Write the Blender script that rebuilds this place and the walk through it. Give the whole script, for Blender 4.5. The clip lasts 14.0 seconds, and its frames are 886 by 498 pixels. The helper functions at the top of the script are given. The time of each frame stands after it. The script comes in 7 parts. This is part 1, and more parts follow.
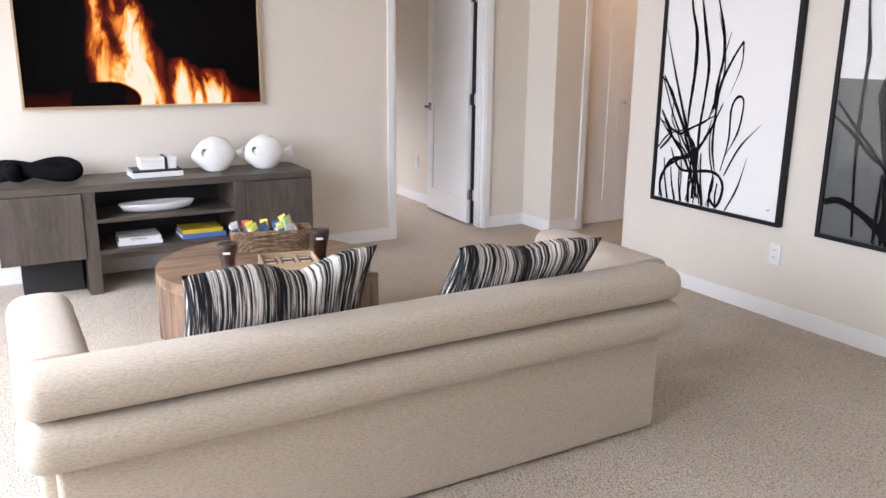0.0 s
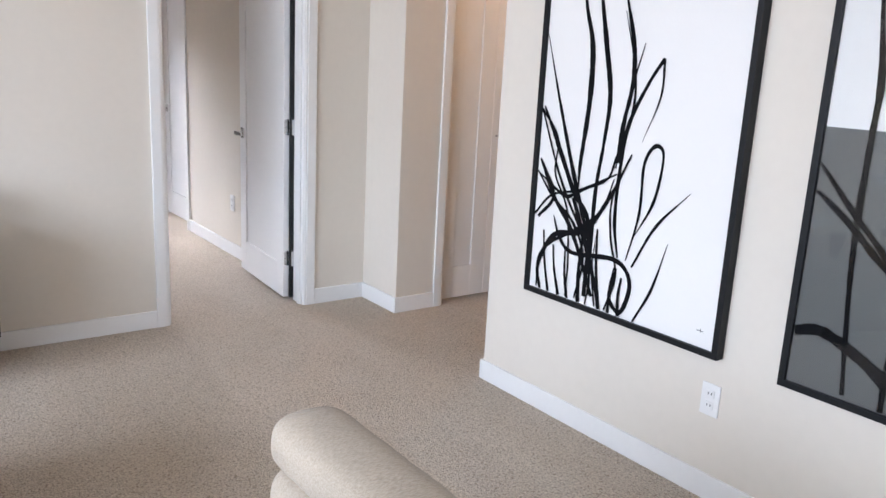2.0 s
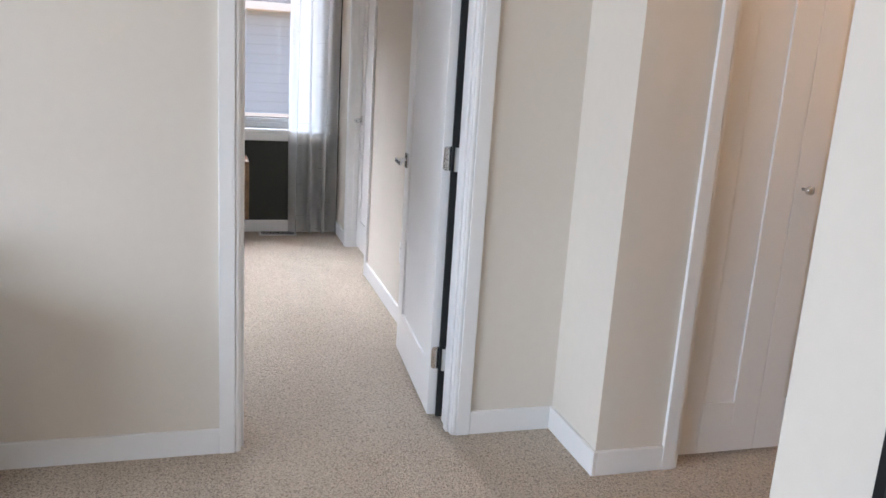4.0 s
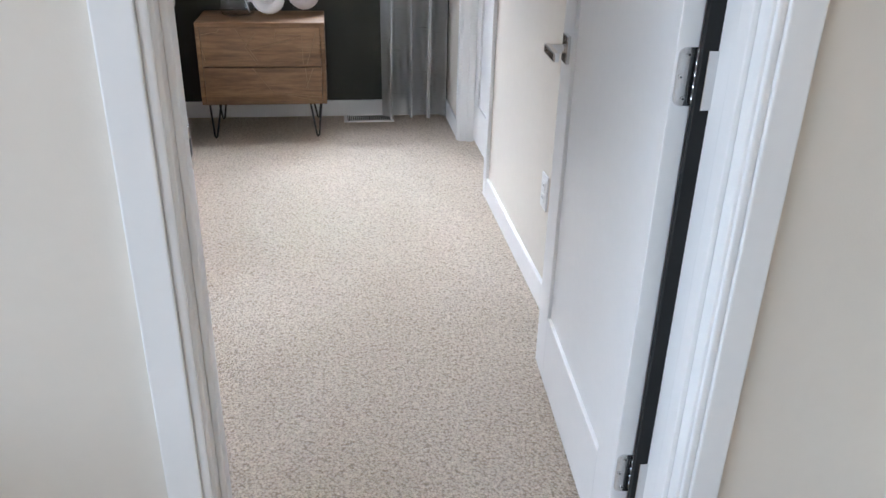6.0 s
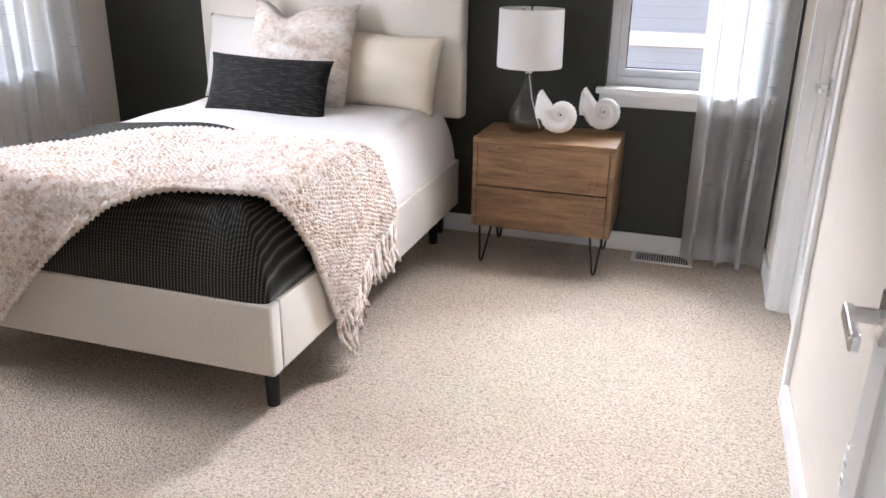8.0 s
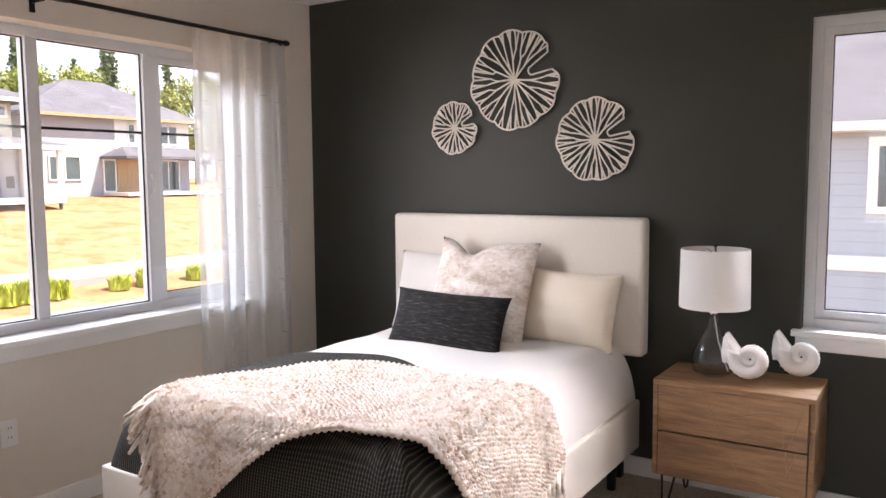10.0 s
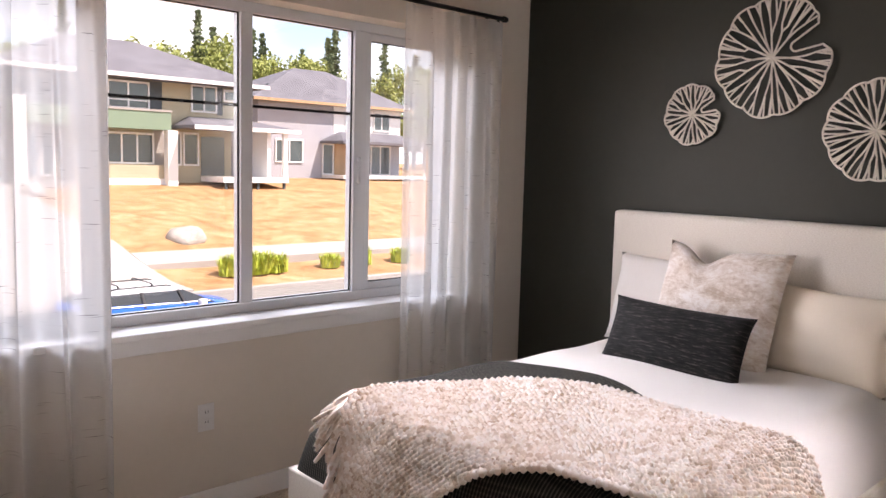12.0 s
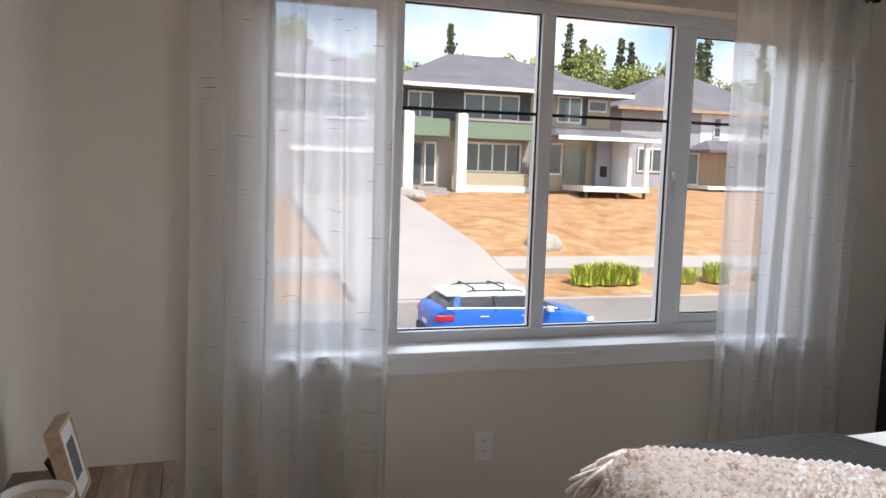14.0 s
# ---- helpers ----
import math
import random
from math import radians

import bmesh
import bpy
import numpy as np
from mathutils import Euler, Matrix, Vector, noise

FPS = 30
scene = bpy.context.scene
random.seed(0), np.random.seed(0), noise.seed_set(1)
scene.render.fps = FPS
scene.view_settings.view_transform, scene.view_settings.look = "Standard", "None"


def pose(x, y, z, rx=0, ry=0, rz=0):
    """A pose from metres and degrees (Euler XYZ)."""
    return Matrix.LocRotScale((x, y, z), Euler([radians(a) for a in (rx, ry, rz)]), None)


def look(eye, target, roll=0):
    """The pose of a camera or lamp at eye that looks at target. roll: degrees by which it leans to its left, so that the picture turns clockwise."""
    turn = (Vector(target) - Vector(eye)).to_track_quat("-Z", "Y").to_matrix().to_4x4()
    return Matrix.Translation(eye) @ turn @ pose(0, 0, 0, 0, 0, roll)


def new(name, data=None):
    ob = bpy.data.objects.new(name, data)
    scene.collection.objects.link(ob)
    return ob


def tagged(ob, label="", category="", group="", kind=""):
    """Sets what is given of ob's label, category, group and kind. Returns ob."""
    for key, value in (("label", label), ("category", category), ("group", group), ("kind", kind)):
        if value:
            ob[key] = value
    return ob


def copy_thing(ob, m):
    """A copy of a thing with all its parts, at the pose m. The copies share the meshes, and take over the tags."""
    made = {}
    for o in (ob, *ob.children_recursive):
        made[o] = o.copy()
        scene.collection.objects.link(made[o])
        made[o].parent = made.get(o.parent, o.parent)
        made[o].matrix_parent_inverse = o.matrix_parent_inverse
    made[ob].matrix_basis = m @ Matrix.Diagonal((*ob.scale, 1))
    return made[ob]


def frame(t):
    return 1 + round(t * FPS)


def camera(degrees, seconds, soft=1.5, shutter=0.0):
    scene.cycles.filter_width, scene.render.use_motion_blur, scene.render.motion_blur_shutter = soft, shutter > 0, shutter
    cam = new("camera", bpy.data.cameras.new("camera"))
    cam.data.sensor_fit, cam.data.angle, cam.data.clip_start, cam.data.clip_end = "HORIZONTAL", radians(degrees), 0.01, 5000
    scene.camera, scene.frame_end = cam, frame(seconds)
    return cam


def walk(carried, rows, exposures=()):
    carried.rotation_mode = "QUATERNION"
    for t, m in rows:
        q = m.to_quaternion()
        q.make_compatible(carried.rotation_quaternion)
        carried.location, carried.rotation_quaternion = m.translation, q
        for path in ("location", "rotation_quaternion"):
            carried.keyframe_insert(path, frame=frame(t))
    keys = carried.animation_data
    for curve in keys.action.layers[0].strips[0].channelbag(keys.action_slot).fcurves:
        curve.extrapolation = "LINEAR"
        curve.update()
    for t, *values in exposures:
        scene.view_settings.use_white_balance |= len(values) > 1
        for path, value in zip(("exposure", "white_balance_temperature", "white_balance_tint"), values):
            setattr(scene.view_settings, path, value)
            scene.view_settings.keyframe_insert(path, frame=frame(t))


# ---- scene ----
cam = camera(58.6, 14.0)
PATH = [
    (0, (0.359, 0.418, 1.44), (1.324, 2.099, 0.945), 0.6),
    (0.5, (0.577, 0.832, 1.45), (1.692, 2.419, 0.963), 0.3),
    (1, (0.925, 1.176, 1.43), (2.124, 2.703, 0.951), 0.9),
    (1.5, (1.314, 1.467, 1.417), (2.541, 2.975, 0.95), 2.1),
    (2, (1.757, 1.689, 1.436), (2.924, 3.248, 0.979), 2.9),
    (2.5, (2.101, 2.023, 1.436), (3.138, 3.673, 0.989), 3.9),
    (3, (2.453, 2.346, 1.438), (3.314, 4.092, 0.979), 4.4),
    (3.5, (2.758, 2.699, 1.398), (3.435, 4.527, 0.949), 4.1),
    (3.6, (2.813, 2.762, 1.403), (3.456, 4.6, 0.945), 3.9),
    (3.7, (2.842, 2.848, 1.397), (3.463, 4.696, 0.946), 3.8),
    (5.8, (3.226, 4.673, 1.331), (3.516, 6.485, 0.535), 1.4),
    (6, (3.216, 4.768, 1.31), (3.478, 6.553, 0.447), 1.5),
    (6.5, (3.264, 5.084, 1.275), (3.38, 6.822, 0.292), 1.1),
    (7, (3.341, 5.305, 1.281), (3.227, 7.058, 0.325), 0.4),
    (7.5, (3.506, 5.385, 1.348), (3.135, 7.153, 0.491), 0.2),
    (8, (3.5, 5.518, 1.388), (2.928, 7.3, 0.683), 0.8),
    (8.5, (3.553, 5.578, 1.432), (2.778, 7.342, 0.896), 0.3),
    (9, (3.589, 5.604, 1.465), (2.691, 7.347, 1.072), 0.5),
    (9.2, (3.584, 5.606, 1.464), (2.639, 7.341, 1.151), 0.5),
    (11.3, (3.505, 5.73, 1.501), (2.272, 7.299, 1.359), 0.3),
    (11.5, (3.428, 5.789, 1.49), (2.144, 7.314, 1.332), 0.7),
    (12, (3.248, 5.903, 1.473), (1.799, 7.267, 1.263), 1.5),
    (12.5, (3.15, 6.051, 1.433), (1.521, 7.18, 1.169), 2.6),
    (13, (3.113, 6.222, 1.429), (1.332, 7.086, 1.141), 2.7),
    (13.5, (3.065, 6.277, 1.431), (1.202, 6.952, 1.16), 3.2),
    (14, (3.068, 6.313, 1.5), (1.17, 6.908, 1.287), 1.8),
]

# ---- light ----
EXPO = [(0.0, 1.7, 6600, 19), (0.5, 1.75, 6400, 16), (1.5, 1.85, 6200, 16), (3.5, 1.7, 6200, 15), (6.0, 1.78, 5900, 11), (7.0, 2.05, 6200, 13), (7.5, 2.08, 6300, 15), (9.0, 2.08, 6500, 16), (11.5, 1.78, 7000, 25), (13.0, 1.38, 6600, 18), (14.0, 1.22, 6400, 14)]
walk(cam, [(t, look(eye, target, roll)) for t, eye, target, roll in PATH], EXPO)

world = bpy.data.worlds.new("sky")
scene.world = world
world.use_nodes = True
wn = world.node_tree.nodes
sky = wn.new("ShaderNodeTexSky")
sky.sky_type = "NISHITA"
sky.sun_disc = False
SUN_EL, SUN_ROT = 57.0, 60.0
sky.sun_elevation = radians(SUN_EL)
sky.sun_rotation = radians(SUN_ROT)
wn["Background"].inputs["Strength"].default_value = 0.095
# thin white clouds over the blue
wl = world.node_tree.links
wc, cloud, wr, wmix = wn.new("ShaderNodeTexCoord"), wn.new("ShaderNodeTexNoise"), wn.new("ShaderNodeMapRange"), wn.new("ShaderNodeMix")
wm = wn.new("ShaderNodeMapping")
wm.inputs["Scale"].default_value = (3.0, 3.0, 9.0)
cloud.inputs["Scale"].default_value, cloud.inputs["Detail"].default_value = 1.0, 7.0
wr.inputs["From Min"].default_value, wr.inputs["From Max"].default_value = 0.40, 0.62
wmix.data_type = "RGBA"
wmix.inputs[7].default_value = (6.4, 6.6, 6.9, 1)
wl.new(wc.outputs["Generated"], wm.inputs[0])
wl.new(wm.outputs[0], cloud.inputs["Vector"])
wl.new(cloud.outputs["Fac"], wr.inputs["Value"])
wl.new(wr.outputs[0], wmix.inputs[0])
wl.new(sky.outputs[0], wmix.inputs[6])
wl.new(wmix.outputs[2], wn["Background"].inputs["Color"])

sun_data = bpy.data.lights.new("sun", "SUN")
sun_data.energy, sun_data.angle, sun_data.color = 2.9, radians(0.53), (1.0, 0.95, 0.88)
sun = new("sun", sun_data)
sd = Vector((math.sin(radians(SUN_ROT)) * math.cos(radians(SUN_EL)), math.cos(radians(SUN_ROT)) * math.cos(radians(SUN_EL)), math.sin(radians(SUN_EL))))
sun.matrix_world = look(sd * 60, (0, 0, 0))


def window_light(name, eye, target, sx, sy, watts, color=(0.93, 0.97, 1.0), spread=180.0):
    d = bpy.data.lights.new(name, "AREA")
    d.shape, d.size, d.size_y, d.energy, d.color = "RECTANGLE", sx, sy, watts, color
    d.spread = radians(spread)
    o = new(name, d)
    o.matrix_world = look(eye, target)
    return o


# area lamps that stand in for the sky's light, at or outside the openings
COOL = (0.74, 0.86, 1.0)
NEUTRAL = (0.90, 0.92, 0.98)
LWX = -1.7
window_light("sky_light_west", (LWX + 0.1, 3.0, 1.55), (1.7, 3.1, -0.9), 4.4, 1.6, 74, COOL, 150)
# fill lamp added at the unseen south opening for picture wall and carpet
window_light("sky_light_south", (2.5, -3.05, 1.5), (3.5, 2.0, 0.2), 2.4, 1.9, 10, COOL)
window_light("sky_light_bedroom", (-5.0, 6.9, 4.62), (1.9, 7.9, 0.95), 5.5, 2.2, 260, COOL)
window_light("sky_light_north", (3.4, 11.4, 3.7), (3.3, 8.4, 0.8), 2.4, 2.0, 190, COOL)
# lamps added for the sky's light at the bedroom's two window openings: downwards from their heads, and slantwise
window_light("sky_light_wide_window", (0.38, 7.66, 1.97), (1.38, 7.66, 0.78), 1.30, 0.26, 3.1, NEUTRAL, 72)
window_light("sky_light_wide_slant", (0.42, 7.5, 1.45), (1.0, 8.33, 1.38), 0.36, 1.2, 1.1, NEUTRAL, 56)
window_light("sky_light_narrow_window", (3.28, 9.22, 1.97), (3.18, 8.22, 0.85), 0.40, 0.26, 5.2, NEUTRAL, 76)
window_light("sky_light_narrow_slant", (3.27, 9.20, 1.45), (2.67, 8.40, 1.30), 0.30, 1.2, 1.2, NEUTRAL, 54)



# ---- materials ----
def ramp(nt, fac, stops):
    r = nt.nodes.new("ShaderNodeValToRGB")
    el = r.color_ramp.elements
    while len(el) < len(stops):
        el.new(0.5)
    for e, (p, c) in zip(el, stops):
        e.position = p
        e.color = (*c, 1)
    nt.links.new(fac, r.inputs[0])
    return r.outputs[0]


def coords(nt, scale=(1, 1, 1), rot=(0, 0, 0), kind="Object"):
    tc = nt.nodes.new("ShaderNodeTexCoord")
    mp = nt.nodes.new("ShaderNodeMapping")
    mp.inputs["Scale"].default_value = scale
    mp.inputs["Rotation"].default_value = [radians(a) for a in rot]
    nt.links.new(tc.outputs[kind], mp.inputs[0])
    return mp.outputs[0]


def noise_tex(nt, vec, scale, detail=4, rough=0.55, dist=0.0):
    n = nt.nodes.new("ShaderNodeTexNoise")
    n.inputs["Scale"].default_value, n.inputs["Detail"].default_value = scale, detail
    n.inputs["Roughness"].default_value, n.inputs["Distortion"].default_value = rough, dist
    nt.links.new(vec, n.inputs["Vector"])
    return n.outputs["Fac"]


def mixc(nt, fac, a, b, mode="MIX"):
    m = nt.nodes.new("ShaderNodeMix")
    m.data_type, m.blend_type = "RGBA", mode
    for sock, val in ((m.inputs["Factor"], fac), (m.inputs["A"], a), (m.inputs["B"], b)):
        if isinstance(val, (int, float)):
            sock.default_value = val
        elif isinstance(val, tuple):
            sock.default_value = (*val[:3], 1)
        else:
            nt.links.new(val, sock)
    return m.outputs["Result"]


def math_node(nt, op, a, b=0.0):
    m = nt.nodes.new("ShaderNodeMath")
    m.operation = op
    for i, v in enumerate((a, b)):
        if isinstance(v, (int, float)):
            m.inputs[i].default_value = v
        else:
            nt.links.new(v, m.inputs[i])
    return m.outputs[0]


def bump(nt, bsdf, height, strength, dist):
    b = nt.nodes.new("ShaderNodeBump")
    b.inputs["Strength"].default_value, b.inputs["Distance"].default_value = strength, dist
    nt.links.new(height, b.inputs["Height"])
    nt.links.new(b.outputs[0], bsdf.inputs["Normal"])


def base_mat(name, rough=0.6, metal=0.0, spec=0.5):
    m = bpy.data.materials.new(name)
    m.use_nodes = True
    b = m.node_tree.nodes["Principled BSDF"]
    b.inputs["Roughness"].default_value, b.inputs["Metallic"].default_value = rough, metal
    b.inputs["Specular IOR Level"].default_value = spec
    return m, m.node_tree, b


def surface(name, color, rough=0.6, metal=0.0, var=0.06, big=1.2, fine=60.0, bumps=0.0, bump_scale=200.0, spec=0.5, dist=0.002):
    """Plain surface with two scales of slight variation and fine relief."""
    m, nt, b = base_mat(name, rough, metal, spec)
    v = coords(nt)
    lo = tuple(max(0, c * (1 - var)) for c in color)
    hi = tuple(min(1, c * (1 + var)) for c in color)
    c1 = ramp(nt, noise_tex(nt, v, big, 3), [(0.3, lo), (0.7, hi)])
    c2 = ramp(nt, noise_tex(nt, v, fine, 2), [(0.25, (1 - var, 1 - var, 1 - var)), (0.75, (1, 1, 1))])
    nt.links.new(mixc(nt, 1.0, c1, c2, "MULTIPLY"), b.inputs["Base Color"])
    rr = nt.nodes.new("ShaderNodeMapRange")
    rr.inputs["To Min"].default_value, rr.inputs["To Max"].default_value = max(0.02, rough - 0.06), min(1, rough + 0.06)
    nt.links.new(noise_tex(nt, v, fine * 0.3, 2), rr.inputs["Value"])
    nt.links.new(rr.outputs[0], b.inputs["Roughness"])
    if bumps:
        bump(nt, b, noise_tex(nt, v, bump_scale, 3), bumps, dist)
    return m


def wood(name, dark, mid, light, scale=(14, 1.6, 14), rough=0.5, knots=True, rot=(0, 0, 0), random_tone=0.12):
    m, nt, b = base_mat(name, rough)
    v = coords(nt, scale, rot)
    n1 = noise_tex(nt, v, 1.0, 6, 0.6, 0.9)
    c = ramp(nt, n1, [(0.34, dark), (0.5, mid), (0.66, light)])
    fine = noise_tex(nt, coords(nt, tuple(s * 6 for s in scale), rot), 1.0, 3, 0.7)
    c = mixc(nt, 0.35, c, ramp(nt, fine, [(0.3, dark), (0.7, light)]))
    if knots:
        vo = nt.nodes.new("ShaderNodeTexVoronoi")
        vo.inputs["Scale"].default_value = 0.35
        nt.links.new(v, vo.inputs["Vector"])
        kn = ramp(nt, vo.outputs["Distance"], [(0.03, (1, 1, 1)), (0.14, (0, 0, 0))])
        c = mixc(nt, math_node(nt, "MULTIPLY", kn, 0.6), c, tuple(x * 0.45 for x in dark))
    oi = nt.nodes.new("ShaderNodeObjectInfo")
    tone = math_node(nt, "ADD", math_node(nt, "MULTIPLY", oi.outputs["Random"], 2 * random_tone), 1 - random_tone)
    tn = nt.nodes.new("ShaderNodeCombineColor")
    for i in range(3):
        nt.links.new(tone, tn.inputs[i])
    nt.links.new(mixc(nt, 1.0, c, tn.outputs[0], "MULTIPLY"), b.inputs["Base Color"])
    bump(nt, b, fine, 0.18, 0.002)
    return m


def cloth(name, color, dark, scale=260.0, strength=0.35, var_scale=3.0, rough=0.9, stretch=(1, 1, 1), sheen=0.15):
    """Woven cloth: fine weave relief and slubs."""
    m, nt, b = base_mat(name, rough, spec=0.15)
    v = coords(nt, stretch)
    w = noise_tex(nt, v, scale, 2, 0.6)
    big = noise_tex(nt, coords(nt), var_scale, 3)
    c = ramp(nt, w, [(0.3, dark), (0.65, color)])
    c = mixc(nt, math_node(nt, "MULTIPLY", big, 0.25), c, dark)
    nt.links.new(c, b.inputs["Base Color"])
    b.inputs["Sheen Weight"].default_value = sheen
    bump(nt, b, w, strength, 0.003)
    return m


M = {}
M["wall"] = surface("wall_paint", (0.72, 0.66, 0.575), 0.75, var=0.025, big=0.8, fine=25, bumps=0.1, bump_scale=220, spec=0.25)
M["dark_wall"] = surface("dark_wall_paint", (0.041, 0.042, 0.033), 0.62, var=0.06, big=0.8, fine=30, bumps=0.12, bump_scale=220, spec=0.3)
M["trim"] = surface("white_trim_paint", (0.83, 0.82, 0.80), 0.38, var=0.02, big=2, fine=40, bumps=0.03, bump_scale=150)
M["ceiling"] = surface("ceiling_paint", (0.78, 0.76, 0.72), 0.9, var=0.03, fine=50, bumps=0.3, bump_scale=160)
# grey that stands in for the shade inside the fish's eye hollows
M["eye_shade"] = surface("eye_hollow_shade_grey", (0.42, 0.41, 0.39), 0.8, var=0.08)
M["ceramic"] = surface("matt_white_ceramic", (0.82, 0.80, 0.77), 0.6, var=0.04, big=6, fine=90, bumps=0.25, bump_scale=120)
M["white_gloss"] = surface("white_vinyl", (0.69, 0.70, 0.71), 0.3, var=0.015)
M["black_frame"] = surface("black_lacquered_wood", (0.008, 0.008, 0.009), 0.5, var=0.1, fine=80, spec=0.25)
M["black_metal"] = surface("black_powdercoat", (0.012, 0.012, 0.012), 0.42, metal=0.4, var=0.1, fine=120)
M["chrome"] = surface("brushed_nickel", (0.72, 0.72, 0.72), 0.16, metal=1.0, var=0.03, fine=150)
M["canvas"] = surface("white_canvas", (0.83, 0.81, 0.78), 0.7, var=0.015, fine=200, bumps=0.06, bump_scale=500)
M["canvas_grey"] = surface("grey_paint_on_paper", (0.115, 0.118, 0.112), 0.6, var=0.06, fine=90)
M["ink"] = surface("black_ink", (0.006, 0.006, 0.007), 0.8, var=0.15, fine=60, spec=0.12)
M["rubber"] = surface("black_rubber", (0.006, 0.006, 0.006), 0.8, var=0.1)
M["plastic_white"] = surface("white_plastic", (0.8, 0.79, 0.77), 0.35, var=0.02)
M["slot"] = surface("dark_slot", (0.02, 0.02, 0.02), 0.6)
M["sofa"] = cloth("cream_linen_upholstery", (0.53, 0.455, 0.36), (0.39, 0.32, 0.245), 280, 0.7, stretch=(0.3, 1, 1))
M["bed_linen"] = cloth("ivory_linen_upholstery", (0.76, 0.72, 0.65), (0.62, 0.57, 0.50), 320, 0.35, stretch=(0.4, 1, 1))
M["white_cotton"] = cloth("white_cotton", (0.82, 0.80, 0.77), (0.74, 0.71, 0.67), 500, 0.12, var_scale=5)
M["cream_cotton"] = cloth("cream_cotton", (0.84, 0.765, 0.645), (0.78, 0.69, 0.565), 500, 0.12, var_scale=5)
M["flue"] = surface("dark_brown_liquid", (0.03, 0.008, 0.004), 0.1, var=0.1)
M["wax"] = surface("cream_wax", (0.78, 0.66, 0.48), 0.45, var=0.03)
M["paper"] = surface("white_paper", (0.80, 0.79, 0.77), 0.6, var=0.04, fine=120)
M["fern"] = surface("dark_soft_knit", (0.006, 0.006, 0.007), 0.95, var=0.3, fine=300, bumps=0.8, bump_scale=250, spec=0.1, dist=0.004)


def carpet_mat():
    m, nt, b = base_mat("beige_loop_carpet", 0.95, spec=0.1)
    v = coords(nt)
    vo = nt.nodes.new("ShaderNodeTexVoronoi")
    vo.inputs["Scale"].default_value = 165
    vo.inputs["Randomness"].default_value = 0.9
    nt.links.new(v, vo.inputs["Vector"])
    loops = vo.outputs["Distance"]
    c = ramp(nt, loops, [(0.1, (0.87, 0.765, 0.64)), (0.55, (0.73, 0.62, 0.50)), (0.9, (0.42, 0.335, 0.25))])
    patches = ramp(nt, noise_tex(nt, coords(nt, (1, 0.5, 1), (0, 0, 25)), 2.2, 4, 0.6, 0.6), [(0.35, (0.90, 0.885, 0.86)), (0.65, (1, 1, 1))])
    fibres = ramp(nt, noise_tex(nt, v, 90, 3, 0.75), [(0.32, (0.66, 0.63, 0.60)), (0.62, (1.0, 1.0, 1.0))])
    c = mixc(nt, 1.0, mixc(nt, 1.0, c, patches, "MULTIPLY"), fibres, "MULTIPLY")
    nt.links.new(c, b.inputs["Base Color"])
    h = math_node(nt, "SUBTRACT", math_node(nt, "MULTIPLY", noise_tex(nt, v, 60, 3, 0.7), 1.4), loops)
    bump(nt, b, h, 1.0, 0.008)
    b.inputs["Sheen Weight"].default_value = 0.2
    return m


M["carpet"] = carpet_mat()
M["console_wood"] = wood("grey_brown_oak_veneer", (0.038, 0.029, 0.023), (0.080, 0.062, 0.050), (0.125, 0.101, 0.083), (9, 9, 1.3), 0.5, random_tone=0.05)
M["console_top"] = wood("grey_brown_oak_top", (0.042, 0.032, 0.025), (0.088, 0.068, 0.055), (0.135, 0.108, 0.089), (1.3, 9, 9), 0.45, random_tone=0.03)
M["table_wood"] = wood("warm_acacia_wood", (0.10, 0.052, 0.030), (0.21, 0.125, 0.075), (0.33, 0.215, 0.135), (2.0, 11, 11), 0.42, random_tone=0.08)
M["table_side"] = wood("acacia_wood_upright_grain", (0.065, 0.036, 0.022), (0.17, 0.10, 0.062), (0.29, 0.19, 0.12), (11, 11, 1.6), 0.5, random_tone=0.1)
M["nightstand_wood"] = wood("mango_wood", (0.062, 0.028, 0.011), (0.20, 0.105, 0.045), (0.36, 0.21, 0.10), (1.5, 7, 15), 0.45, random_tone=0.1)
M["dresser_wood"] = wood("mixed_plank_wood", (0.085, 0.048, 0.028), (0.19, 0.12, 0.074), (0.33, 0.23, 0.15), (3, 14, 14), 0.5, random_tone=0.55)
M["oak_frame"] = wood("light_oak", (0.36, 0.24, 0.14), (0.47, 0.33, 0.2), (0.56, 0.41, 0.27), (2, 30, 30), 0.5, knots=False)


def stripe_mat():
    """Irregular black, grey and cream woven stripes across U."""
    m, nt, b = base_mat("black_and_cream_striped_weave", 0.92, spec=0.1)
    v = coords(nt, (1, 0.022, 1), kind="UV")
    n = noise_tex(nt, v, 118, 3, 0.75, 0.03)
    n2 = noise_tex(nt, v, 9, 2, 0.5, 0.0)
    s = math_node(nt, "ADD", math_node(nt, "MULTIPLY", n, 0.72), math_node(nt, "MULTIPLY", n2, 0.28))
    c = ramp(nt, s, [(0.43, (0.010, 0.011, 0.014)), (0.483, (0.030, 0.029, 0.029)), (0.508, (0.17, 0.155, 0.14)), (0.535, (0.52, 0.48, 0.43)), (0.60, (0.78, 0.74, 0.69))])
    fl = noise_tex(nt, coords(nt, (60, 3, 1), kind="UV"), 6, 2, 0.7)
    c = mixc(nt, math_node(nt, "MULTIPLY", ramp(nt, fl, [(0.5, (0, 0, 0)), (0.75, (1, 1, 1))]), 0.45), c, (0.05, 0.05, 0.055))
    nt.links.new(c, b.inputs["Base Color"])
    bump(nt, b, s, 0.5, 0.006)
    return m


